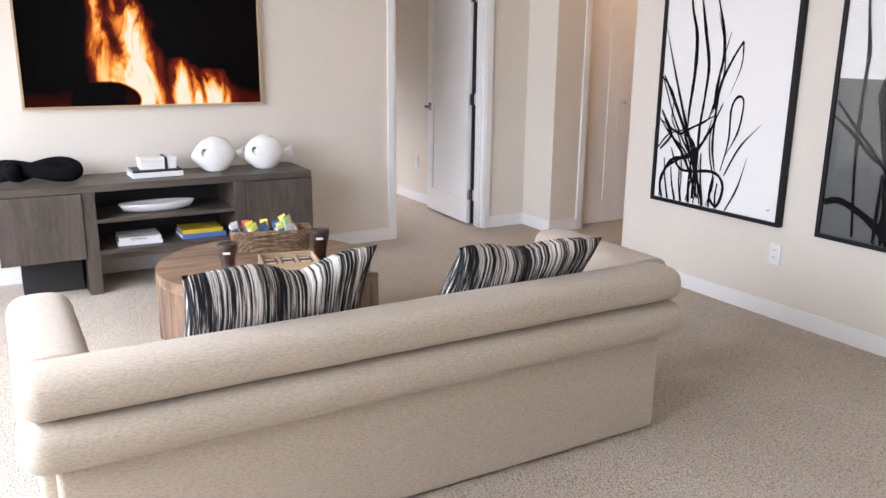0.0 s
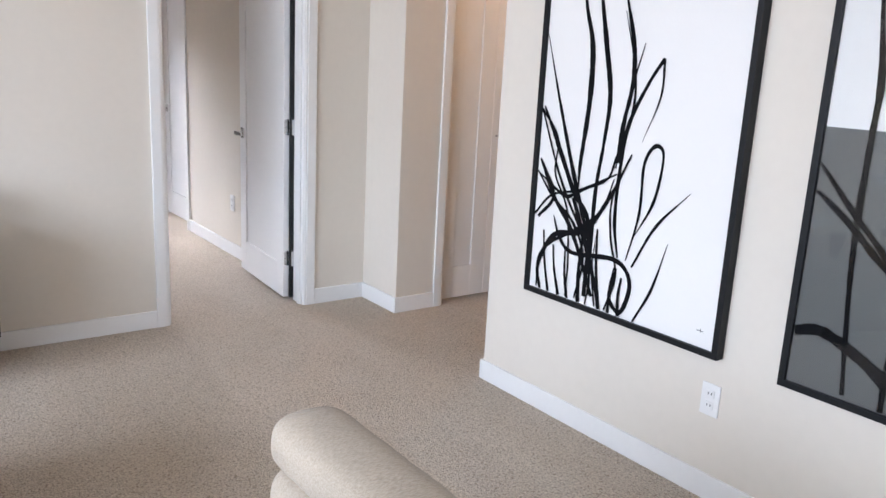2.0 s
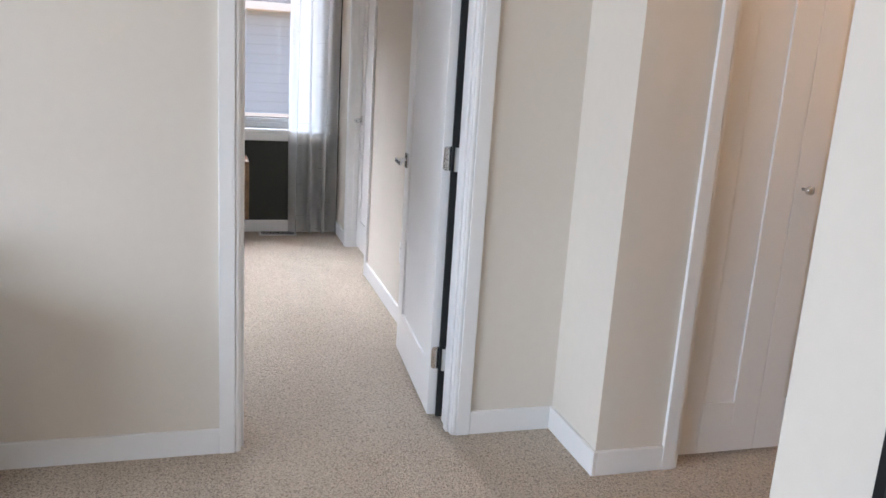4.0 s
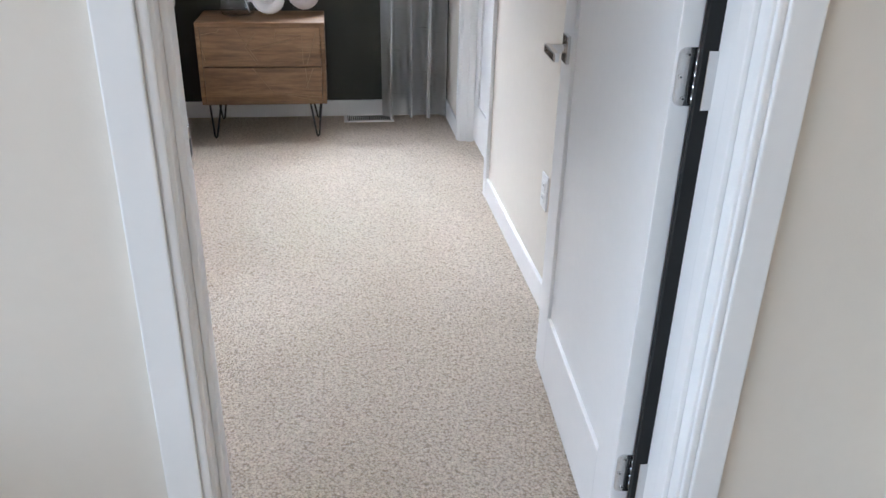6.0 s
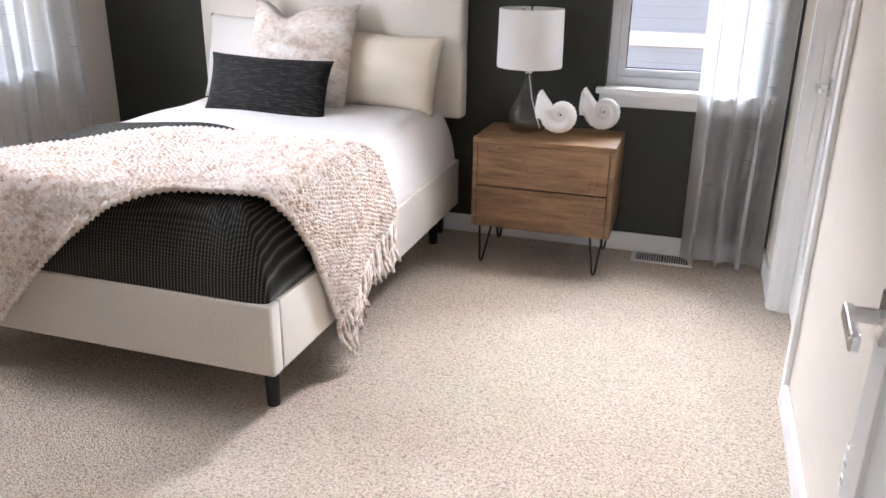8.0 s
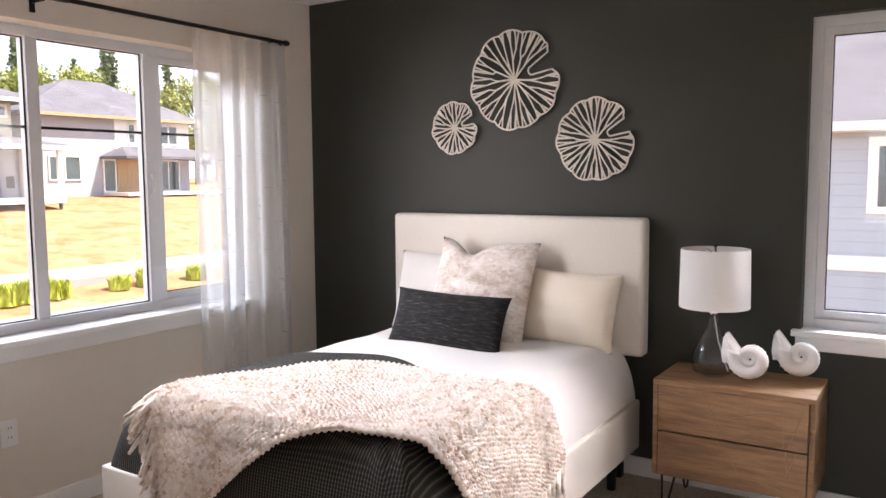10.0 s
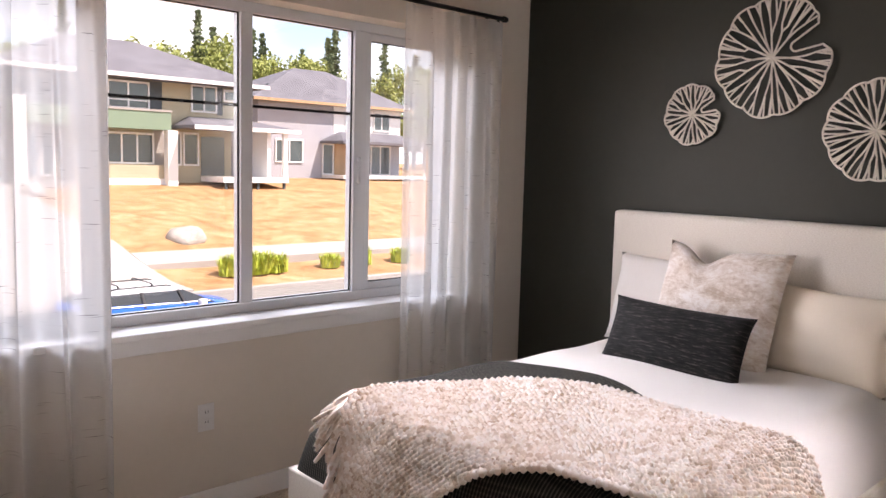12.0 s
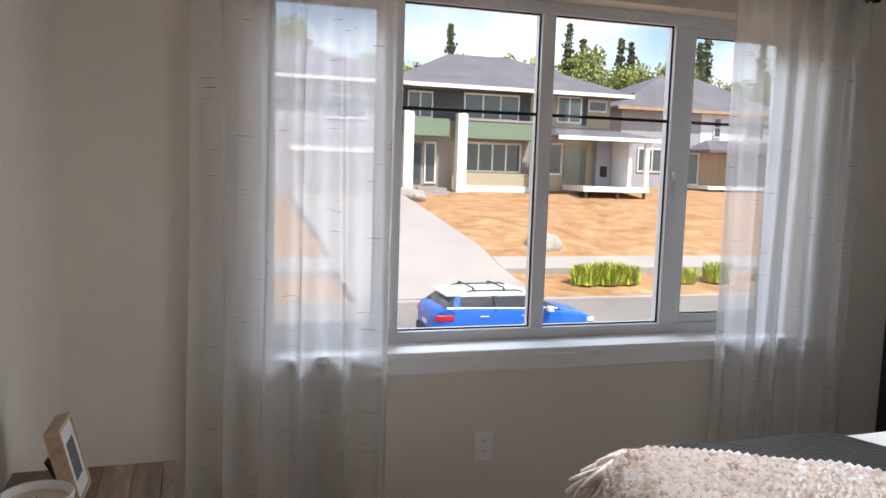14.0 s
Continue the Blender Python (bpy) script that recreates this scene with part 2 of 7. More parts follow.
def charcoal_mat():
    m, nt, b = base_mat("charcoal_chenille", 0.8, spec=0.2)
    v = coords(nt, (16, 130, 1), kind="UV")
    n = noise_tex(nt, v, 1.0, 4, 0.7, 0.4)
    nt.links.new(ramp(nt, n, [(0.38, (0.006, 0.006, 0.006)), (0.56, (0.018, 0.017, 0.017)), (0.66, (0.075, 0.068, 0.062)), (0.78, (0.20, 0.185, 0.17))]), b.inputs["Base Color"])
    bump(nt, b, n, 0.5, 0.004)
    b.inputs["Sheen Weight"].default_value = 0.04
    return m


def velvet_mat():
    """Pale crushed velvet: white nap with beige clouds and fine mottling."""
    m, nt, b = base_mat("pale_marbled_velvet", 0.8, spec=0.15)
    cloud_ = noise_tex(nt, coords(nt, (1, 1.6, 1), kind="UV"), 7.0, 4, 0.7, 0.8)
    fine = noise_tex(nt, coords(nt, (1, 1.4, 1), kind="UV"), 42.0, 4, 0.75, 0.5)
    f = math_node(nt, "ADD", math_node(nt, "MULTIPLY", cloud_, 0.62), math_node(nt, "MULTIPLY", fine, 0.38))
    c = ramp(nt, f, [(0.40, (0.52, 0.42, 0.34)), (0.50, (0.70, 0.62, 0.55)), (0.60, (0.83, 0.79, 0.75))])
    nt.links.new(c, b.inputs["Base Color"])
    b.inputs["Sheen Weight"].default_value = 0.3
    bump(nt, b, fine, 0.15, 0.004)
    return m


def waffle_mat():
    m, nt, b = base_mat("dark_waffle_weave", 0.95, spec=0.1)
    v = coords(nt, (1, 1, 1), kind="UV")
    sp = nt.nodes.new("ShaderNodeSeparateXYZ")
    nt.links.new(v, sp.inputs[0])
    gx = math_node(nt, "ABSOLUTE", math_node(nt, "SINE", math_node(nt, "MULTIPLY", sp.outputs[0], 270)))
    gy = math_node(nt, "ABSOLUTE", math_node(nt, "SINE", math_node(nt, "MULTIPLY", sp.outputs[1], 400)))
    h = math_node(nt, "MULTIPLY", math_node(nt, "ADD", gx, math_node(nt, "MULTIPLY", gy, 0.4)), 0.72)
    c = ramp(nt, h, [(0.15, (0.150, 0.145, 0.125)), (0.5, (0.050, 0.048, 0.042)), (0.9, (0.020, 0.020, 0.018))])
    nt.links.new(c, b.inputs["Base Color"])
    bump(nt, b, math_node(nt, "SUBTRACT", 1.0, h), 0.7, 0.005)
    return m


def yarn_mat():
    m, nt, b = base_mat("chunky_cream_yarn", 0.95, spec=0.1)
    vo = nt.nodes.new("ShaderNodeTexVoronoi")
    vo.inputs["Scale"].default_value = 62
    nt.links.new(coords(nt), vo.inputs["Vector"])
    sc = nt.nodes.new("ShaderNodeSeparateColor")
    nt.links.new(vo.outputs["Color"], sc.inputs[0])
    big = noise_tex(nt, coords(nt), 7, 3, 0.6)
    tone = math_node(nt, "ADD", math_node(nt, "MULTIPLY", sc.outputs[0], 0.7), math_node(nt, "MULTIPLY", big, 0.5))
    c = ramp(nt, tone, [(0.18, (0.50, 0.37, 0.27)), (0.36, (0.72, 0.60, 0.51)), (0.62, (0.85, 0.76, 0.69)), (0.9, (0.90, 0.85, 0.81))])
    nt.links.new(c, b.inputs["Base Color"])
    bump(nt, b, noise_tex(nt, coords(nt), 420, 2, 0.7), 0.5, 0.003)
    return m


def sheer_mat():
    """Sheer white curtain: part of the light passes straight, part is scattered."""
    m = bpy.data.materials.new("sheer_white_voile")
    m.use_nodes = True
    nt = m.node_tree
    nt.nodes.remove(nt.nodes["Principled BSDF"])
    out = nt.nodes["Material Output"]
    v = coords(nt, (1, 1, 1), kind="UV")
    weave = noise_tex(nt, coords(nt, (900, 900, 1), kind="UV"), 1.0, 2)
    slub = noise_tex(nt, coords(nt, (9.0, 260, 1), kind="UV"), 1.0, 1, 0.4)
    slubs = ramp(nt, slub, [(0.72, (0, 0, 0)), (0.76, (1, 1, 1))])
    col = mixc(nt, slubs, (0.87, 0.865, 0.85), (0.16, 0.155, 0.15))
    dif = nt.nodes.new("ShaderNodeBsdfDiffuse")
    trl = nt.nodes.new("ShaderNodeBsdfTranslucent")
    trp = nt.nodes.new("ShaderNodeBsdfTransparent")
    nt.links.new(col, dif.inputs[0]), nt.links.new(col, trl.inputs[0])
    trp.inputs[0].default_value = (0.97, 0.97, 0.97, 1)
    a = nt.nodes.new("ShaderNodeMixShader")
    a.inputs[0].default_value = 0.62
    nt.links.new(dif.outputs[0], a.inputs[1]), nt.links.new(trl.outputs[0], a.inputs[2])
    bmx = nt.nodes.new("ShaderNodeMixShader")
    dens = math_node(nt, "ADD", math_node(nt, "MULTIPLY", weave, 0.14), 0.54)
    dens = math_node(nt, "ADD", dens, math_node(nt, "MULTIPLY", slubs, 0.25))
    nt.links.new(dens, bmx.inputs[0])
    nt.links.new(trp.outputs[0], bmx.inputs[1]), nt.links.new(a.outputs[0], bmx.inputs[2])
    nt.links.new(bmx.outputs[0], out.inputs[0])
    return m


def glass_mat(name="clear_glass", tint=(0.985, 0.99, 0.99), rough=0.0):
    """Thin pane: clear, with the mirror of a pane's two faces."""
    m = bpy.data.materials.new(name)
    m.use_nodes = True
    nt = m.node_tree
    nt.nodes.remove(nt.nodes["Principled BSDF"])
    tr = nt.nodes.new("ShaderNodeBsdfTransparent")
    tr.inputs[0].default_value = (*tint, 1)
    gl = nt.nodes.new("ShaderNodeBsdfGlossy")
    gl.inputs["Roughness"].default_value = rough
    lw = nt.nodes.new("ShaderNodeLayerWeight")
    lw.inputs[0].default_value = 0.5
    fr = math_node(nt, "ADD", math_node(nt, "MULTIPLY", math_node(nt, "POWER", lw.outputs["Facing"], 5.0), 0.75), 0.035)
    mx = nt.nodes.new("ShaderNodeMixShader")
    nt.links.new(fr, mx.inputs[0])
    nt.links.new(tr.outputs[0], mx.inputs[1]), nt.links.new(gl.outputs[0], mx.inputs[2])
    nt.links.new(mx.outputs[0], nt.nodes["Material Output"].inputs[0])
    return m


def fire_mat():
    """A screen that shows a log fire: rising tongues on near black."""
    m = bpy.data.materials.new("lit_screen_log_fire")
    m.use_nodes = True
    nt = m.node_tree
    b = nt.nodes["Principled BSDF"]
    b.inputs["Base Color"].default_value = (0.0012, 0.0012, 0.0012, 1)
    b.inputs["Roughness"].default_value = 0.25
    tc = nt.nodes.new("ShaderNodeTexCoord")
    sp = nt.nodes.new("ShaderNodeSeparateXYZ")
    nt.links.new(tc.outputs["UV"], sp.inputs[0])
    u, w = sp.outputs[0], sp.outputs[1]
    warp = math_node(nt, "MULTIPLY", math_node(nt, "SUBTRACT", noise_tex(nt, coords(nt, (3.2, 2.2, 1), kind="UV"), 1.0, 3), 0.5), 0.55)
    uu = math_node(nt, "ADD", u, math_node(nt, "MULTIPLY", warp, w))
    uu = math_node(nt, "ADD", uu, math_node(nt, "MULTIPLY", w, 0.12))
    heat = None
    for cx, wd, hgt, amp in ((0.68, 0.10, 0.85, 1.35), (0.48, 0.05, 0.98, 0.9), (0.60, 0.14, 0.40, 1.1), (0.93, 0.06, 0.30, 1.15), (1.12, 0.085, 0.23, 1.25), (1.02, 0.04, 0.26, 1.0)):
        gx = math_node(nt, "POWER", 2.718, math_node(nt, "MULTIPLY", -1.0, math_node(nt, "POWER", math_node(nt, "DIVIDE", math_node(nt, "ABSOLUTE", math_node(nt, "SUBTRACT", uu, cx)), wd), 2.0)))
        gy = math_node(nt, "MAXIMUM", math_node(nt, "SUBTRACT", 1.0, math_node(nt, "DIVIDE", w, hgt)), 0.0)
        g = math_node(nt, "MULTIPLY", math_node(nt, "MULTIPLY", gx, math_node(nt, "POWER", gy, 0.6)), amp)
        heat = g if heat is None else math_node(nt, "MAXIMUM", heat, g)
    tongues = noise_tex(nt, coords(nt, (9, 3.2, 1), kind="UV"), 1.0, 6, 0.62, 1.2)
    heat = math_node(nt, "MULTIPLY", heat, math_node(nt, "MAXIMUM", math_node(nt, "MULTIPLY", math_node(nt, "SUBTRACT", tongues, 0.26), 3.4), 0.0))
    logs = noise_tex(nt, coords(nt, (4, 9, 1), kind="UV"), 1.0, 4, 0.6)
    low = math_node(nt, "MAXIMUM", math_node(nt, "SUBTRACT", 1.0, math_node(nt, "DIVIDE", w, 0.16)), 0.0)
    heat = math_node(nt, "ADD", heat, math_node(nt, "MULTIPLY", math_node(nt, "MULTIPLY", low, logs), 0.22))
    # a charred log lies in front of the flames
    for lx, lz, lw, lh in ((0.46, 0.03, 0.21, 0.12),):
        ex = math_node(nt, "POWER", math_node(nt, "ABSOLUTE", math_node(nt, "DIVIDE", math_node(nt, "SUBTRACT", u, lx), lw)), 2.0)
        ez = math_node(nt, "POWER", math_node(nt, "ABSOLUTE", math_node(nt, "DIVIDE", math_node(nt, "SUBTRACT", w, lz), lh)), 2.0)
        off = math_node(nt, "MULTIPLY", math_node(nt, "SUBTRACT", math_node(nt, "ADD", ex, ez), 0.8), 4.0)
        heat = math_node(nt, "MULTIPLY", heat, math_node(nt, "MINIMUM", math_node(nt, "MAXIMUM", off, 0.05), 1.0))
    c = ramp(nt, heat, [(0.05, (0.0008, 0.0003, 0.0003)), (0.26, (0.20, 0.018, 0.006)), (0.42, (0.95, 0.26, 0.03)), (0.58, (1.0, 0.62, 0.16)), (0.85, (1.0, 0.93, 0.72))])
    nt.links.new(c, b.inputs["Emission Color"])
    b.inputs["Emission Strength"].default_value = 0.30
    b.inputs["Specular IOR Level"].default_value = 0.03
    return m


M["stripe"], M["charcoal"], M["waffle"], M["white_yarn"] = stripe_mat(), charcoal_mat(), waffle_mat(), yarn_mat()
M["velvet"] = velvet_mat()
M["sheer"], M["glass"], M["fire"] = sheer_mat(), glass_mat(), fire_mat()
M["glass_pic"] = glass_mat("picture_glass", (0.97, 0.975, 0.975), 0.02)


# ---- mesh helpers ----
ORIGIN = {}


def thing(name, base, label, category, group="", rz=0.0, world_coords=True):
    e = new(name)
    e.empty_display_size = 0.1
    e.location = base
    e.rotation_euler = (0, 0, radians(rz))
    ORIGIN[e.name] = Vector(base) if world_coords else Vector((0, 0, 0))
    return tagged(e, label, category, group)


def part(name, bm, material, parent=None, label="", smooth=False):
    """One bmesh as one mesh object under a thing or a part."""
    root = parent
    while root is not None and root.parent is not None:
        root = root.parent
    if root is not None and root.name in ORIGIN:
        bmesh.ops.translate(bm, verts=bm.verts, vec=-ORIGIN[root.name])
    me = bpy.data.meshes.new(name)
    if smooth:
        for f in bm.faces:
            f.smooth = True
    bm.to_mesh(me)
    bm.free()
    me.materials.append(material)
    o = new(name, me)
    if parent is not None:
        o.parent = parent
    if label:
        o["label"] = label
    return o


def structure(name, bm, material, label="", smooth=False):
    return tagged(part(name, bm, material, None, label, smooth), kind="structure")


def box(x0, x1, y0, y1, z0, z1, bevel=0.0, bm=None, seg=2, rot=None):
    b = bmesh.new()
    bmesh.ops.create_cube(b, size=1.0, matrix=Matrix.Translation(((x0 + x1) / 2, (y0 + y1) / 2, (z0 + z1) / 2)) @ Matrix.Diagonal((abs(x1 - x0), abs(y1 - y0), abs(z1 - z0), 1)))
    if bevel:
        bmesh.ops.bevel(b, geom=b.edges[:], offset=bevel, segments=seg, profile=0.6, affect="EDGES", clamp_overlap=True)
    if rot is not None:
        bmesh.ops.transform(b, matrix=rot, verts=b.verts)
    return merge(bm, b)


def merge(bm, b):
    if bm is None:
        return b
    me = bpy.data.meshes.new("tmp")
    b.to_mesh(me)
    b.free()
    bm.from_mesh(me)
    bpy.data.meshes.remove(me)
    return bm


def cyl(p0, p1, r0, r1=None, seg=16, bm=None, bevel=0.0):
    r1 = r0 if r1 is None else r1
    p0, p1 = Vector(p0), Vector(p1)
    b = bmesh.new()
    bmesh.ops.create_cone(b, cap_ends=True, segments=seg, radius1=r0, radius2=r1, depth=(p1 - p0).length)
    if bevel:
        rim = [e for e in b.edges if len(e.link_faces) == 2 and any(len(f.verts) > 4 for f in e.link_faces)]
        bmesh.ops.bevel(b, geom=rim, offset=bevel, segments=2, profile=0.6, affect="EDGES")
    q = (p1 - p0).to_track_quat("Z", "Y").to_matrix().to_4x4()
    bmesh.ops.transform(b, matrix=Matrix.Translation((p0 + p1) / 2) @ q, verts=b.verts)
    return merge(bm, b)


def lathe(profile, seg=32, center=(0, 0, 0), bm=None):
    """Turn a profile of (radius, z) about the upright axis."""
    b = bm or bmesh.new()
    rings = []
    for r, z in profile:
        rings.append([b.verts.new((center[0] + r * math.cos(2 * math.pi * i / seg), center[1] + r * math.sin(2 * math.pi * i / seg), center[2] + z)) for i in range(seg)])
    for a, c in zip(rings, rings[1:]):
        for i in range(seg):
            b.faces.new((a[i], a[(i + 1) % seg], c[(i + 1) % seg], c[i]))
    if profile[0][0] > 1e-4:
        b.faces.new(rings[0][::-1])
    if profile[-1][0] > 1e-4:
        b.faces.new(rings[-1])
    return b


def tube(points, rx, ry=None, seg=10, bm=None, taper_ends=False, up=(0, 0, 1)):
    """A tube of elliptical section along points. rx, ry: numbers or one per point."""
    b = bm or bmesh.new()
    n = len(points)
    pts = [Vector(p) for p in points]
    rxs = rx if isinstance(rx, (list, tuple)) else [rx] * n
    rys = rxs if ry is None else (ry if isinstance(ry, (list, tuple)) else [ry] * n)
    rings = []
    for i, p in enumerate(pts):
        d = (pts[min(i + 1, n - 1)] - pts[max(i - 1, 0)]).normalized()
        side = d.cross(Vector(up))
        side = side.normalized() if side.length > 1e-4 else Vector((1, 0, 0))
        top = side.cross(d).normalized()
        rings.append([b.verts.new(p + side * rxs[i] * math.cos(2 * math.pi * k / seg) + top * rys[i] * math.sin(2 * math.pi * k / seg)) for k in range(seg)])
    for a, c in zip(rings, rings[1:]):
        for k in range(seg):
            b.faces.new((a[k], c[k], c[(k + 1) % seg], a[(k + 1) % seg]))
    b.faces.new(rings[0])
    b.faces.new(rings[-1][::-1])
    return b


def grid_surface(nu, nv, fn, uvfn=None, bm=None):
    b = bm or bmesh.new()
    uvl = b.loops.layers.uv.verify()
    vs = [[b.verts.new(fn(i / nu, j / nv)) for j in range(nv + 1)] for i in range(nu + 1)]
    for i in range(nu):
        for j in range(nv):
            f = b.faces.new((vs[i][j], vs[i + 1][j], vs[i + 1][j + 1], vs[i][j + 1]))
            f.smooth = True
            for lp, (a, c) in zip(f.loops, ((i, j), (i + 1, j), (i + 1, j + 1), (i, j + 1))):
                lp[uvl].uv = uvfn(a / nu, c / nv) if uvfn else (a / nu, c / nv)
    return b


def catmull(pts, n=8):
    out = []
    p = [Vector(q) for q in pts]
    p = [p[0] * 2 - p[1]] + p + [p[-1] * 2 - p[-2]]
    for i in range(1, len(p) - 2):
        for k in range(n):
            t = k / n
            out.append(0.5 * ((2 * p[i]) + (p[i + 1] - p[i - 1]) * t + (2 * p[i - 1] - 5 * p[i] + 4 * p[i + 1] - p[i + 2]) * t * t + (3 * p[i] - p[i - 1] - 3 * p[i + 1] + p[i + 2]) * t ** 3))
    out.append(p[-2])
    return out


# ---- setting: floor, walls, ceiling ----
CEIL = 2.52
TVY0, TVY1 = 5.765, 5.885          # wall between living room and bedroom
DX0, DX1, DTOP = 3.012, 3.785, 2.05   # bedroom doorway
WX = 0.26                          # window wall of the bedroom
NY = 9.337                         # dark wall of the bedroom
EX = 3.885                         # wall with the second door
ART = 4.03                         # wall with the pictures
LW, LS = LWX, -3.2                # living room's far walls

def two_wing_slab(z0, z1, ext):
    """One slab over both rooms, stepped back beside the bedroom."""
    bm = bmesh.new()
    out = [(LW - 0.2 - ext, LS - 0.2 - ext), (7.4 + ext, LS - 0.2 - ext), (7.4 + ext, NY + 0.2 + ext), (WX - 0.2 - ext, NY + 0.2 + ext), (WX - 0.2 - ext, TVY1 + ext), (LW - 0.2 - ext, TVY1 + ext)]
    lo = [bm.verts.new((x, y, z0)) for x, y in out]
    hi = [bm.verts.new((x, y, z1)) for x, y in out]
    bm.faces.new(hi)
    bm.faces.new(lo[::-1])
    for k in range(len(out)):
        q = (k + 1) % len(out)
        bm.faces.new((lo[k], lo[q], hi[q], hi[k]))
    return bm


structure("floor", two_wing_slab(-0.25, 0.0, 0.0), M["carpet"], "beige loop-pile carpet")
structure("ceiling", two_wing_slab(CEIL, CEIL + 0.2, 0.0), M["ceiling"], "white painted ceiling")


def wall_with_openings(name, axis, a0, a1, b0, b1, openings, material, label):
    """axis 'x': the wall runs along x from a0 to a1 and is b0..b1 thick. openings: (from, to, sill, head)."""
    bm = bmesh.new()

    def add(u0, u1, z0, z1):
        if u1 - u0 > 1e-4 and z1 - z0 > 1e-4:
            if axis == "x":
                box(u0, u1, b0, b1, z0, z1, bm=bm)
            else:
                box(b0, b1, u0, u1, z0, z1, bm=bm)
    u = a0
    for o0, o1, s, hd in sorted(openings):
        add(u, o0, 0, CEIL)
        add(o0, o1, 0, s)
        add(o0, o1, hd, CEIL)
        u = o1
    add(u, a1, 0, CEIL)
    return structure(name, bm, material, label)


W1 = (6.50, 8.84, 0.80, 2.15)       # bedroom's wide window along y
W2 = (3.065, 3.80, 0.80, 2.15)      # bedroom's narrow window along x
wall_with_openings("wall_tv", "x", LW - 0.2, 4.2, TVY0, TVY1, [(DX0 - 0.018, DX1 + 0.018, 0, DTOP + 0.018)], M["wall"], "off-white painted wall")
wall_with_openings("wall_window", "y", TVY1, NY + 0.2, WX - 0.2, WX, [W1], M["wall"], "off-white painted window wall")
wall_with_openings("wall_dark", "x", WX, EX, NY, NY + 0.2, [W2], M["dark_wall"], "dark green-grey accent wall")
D2 = (8.06, 8.80)
wall_with_openings("wall_bedroom_side", "y", TVY1, NY, EX, EX + 0.12, [(D2[0] - 0.018, D2[1] + 0.018, 0, DTOP + 0.018)], M["wall"], "off-white painted wall")
PY = 5.39
structure("wall_pier_side", box(4.2, 4.32, PY + 0.12, TVY1, 0, CEIL), M["wall"], "off-white painted wall")
C0, C1 = 4.535, 5.245
wall_with_openings("wall_hall_back", "x", 4.2, 7.2, PY, PY + 0.12, [(C0 - 0.012, C1 + 0.012, 0, DTOP + 0.012)], M["wall"], "off-white painted wall")
structure("wall_hall_closet_back", box(4.32, 5.6, PY + 0.7, PY + 0.8, 0, CEIL), M["wall"])
structure("wall_pictures", box(ART, ART + 0.14, LS, 4.36, 0, CEIL), M["wall"], "off-white painted wall")
structure("wall_hall_front", box(ART + 0.14, 7.2, 4.22, 4.36, 0, CEIL), M["wall"], "off-white painted wall")
structure("wall_hall_end", box(7.2, 7.34, 4.22, PY + 0.12, 0, CEIL), M["wall"], "off-white painted wall")
wall_with_openings("wall_living_west", "y", LS, TVY0, LW - 0.2, LW, [(0.7, 5.3, 0.6, 2.42)], M["wall"], "off-white painted wall")
wall_with_openings("wall_living_south", "x", LW, ART, LS - 0.2, LS, [(1.2, 3.8, 0.5, 2.4)], M["wall"], "off-white painted wall")

# baseboards
BH, BT = 0.093, 0.014


def baseboard(x0, x1, y0, y1):
    structure("baseboard", box(x0, x1, y0, y1, 0.0, BH, 0.004), M["trim"], "white painted baseboard")


CW = 0.072
baseboard(LW, DX0 - CW, TVY0 - BT, TVY0)
baseboard(DX1 + CW, 4.2 - BT, TVY0 - BT, TVY0)
baseboard(4.2 - BT, 4.2, PY - BT, TVY0)
baseboard(4.2, C0 - CW, PY - BT, PY)
baseboard(C1 + CW, 7.2, PY - BT, PY)
baseboard(ART - BT, ART, LS, 4.36)
baseboard(ART - BT, 7.2, 4.36, 4.36 + BT)
baseboard(WX, WX + BT, TVY1, NY)
baseboard(WX + BT, EX - BT, NY - BT, NY)
baseboard(EX - BT, EX, TVY1, D2[0] - CW)
baseboard(EX - BT, EX, D2[1] + CW, NY - BT)
baseboard(WX + BT, DX0 - CW, TVY1, TVY1 + BT)


def door_lining(name, axis, o0, o1, f0, f1, stop_at, casing_sides):
    """Jambs, stops and stepped casings round a doorway."""
    root = tagged(thing(name, (0, 0, 0), "white painted door lining with stepped casing", "door frame"), kind="structure")

    def put(nm, u0, u1, v0, v1, z0, z1, bev=0.003):
        a = (u0, u1, v0, v1) if axis == "x" else (v0, v1, u0, u1)
        part(nm, box(*a, z0, z1, bev), M["trim"], root)
    for s, o in ((-1, o0), (1, o1)):
        a, b = sorted((o, o + s * 0.018))
        put("jamb", a, b, f0, f1, 0, DTOP)
        a, b = sorted((o, o - s * 0.011))
        put("door_stop", a, b, stop_at - 0.018, stop_at + 0.018, 0, DTOP)
    put("head_jamb", o0 - 0.018, o1 + 0.018, f0, f1, DTOP, DTOP + 0.018)
    put("head_stop", o0, o1, stop_at - 0.018, stop_at + 0.018, DTOP - 0.011, DTOP)
    for face, out in casing_sides:
        v0, v1 = sorted((face, face + out * 0.016))
        w0, w1 = sorted((face, face + out * 0.011))
        for s, o in ((-1, o0), (1, o1)):
            a, b = sorted((o + s * 0.020, o + s * CW))
            put("casing", a, b, v0, v1, 0, DTOP + CW)
            a, b = sorted((o + s * 0.006, o + s * 0.020))
            put("casing_lip", a, b, w0, w1, 0, DTOP + 0.02, 0.004)
        put("head_casing", o0 - CW, o1 + CW, v0, v1, DTOP + 0.006, DTOP + CW)
    return root


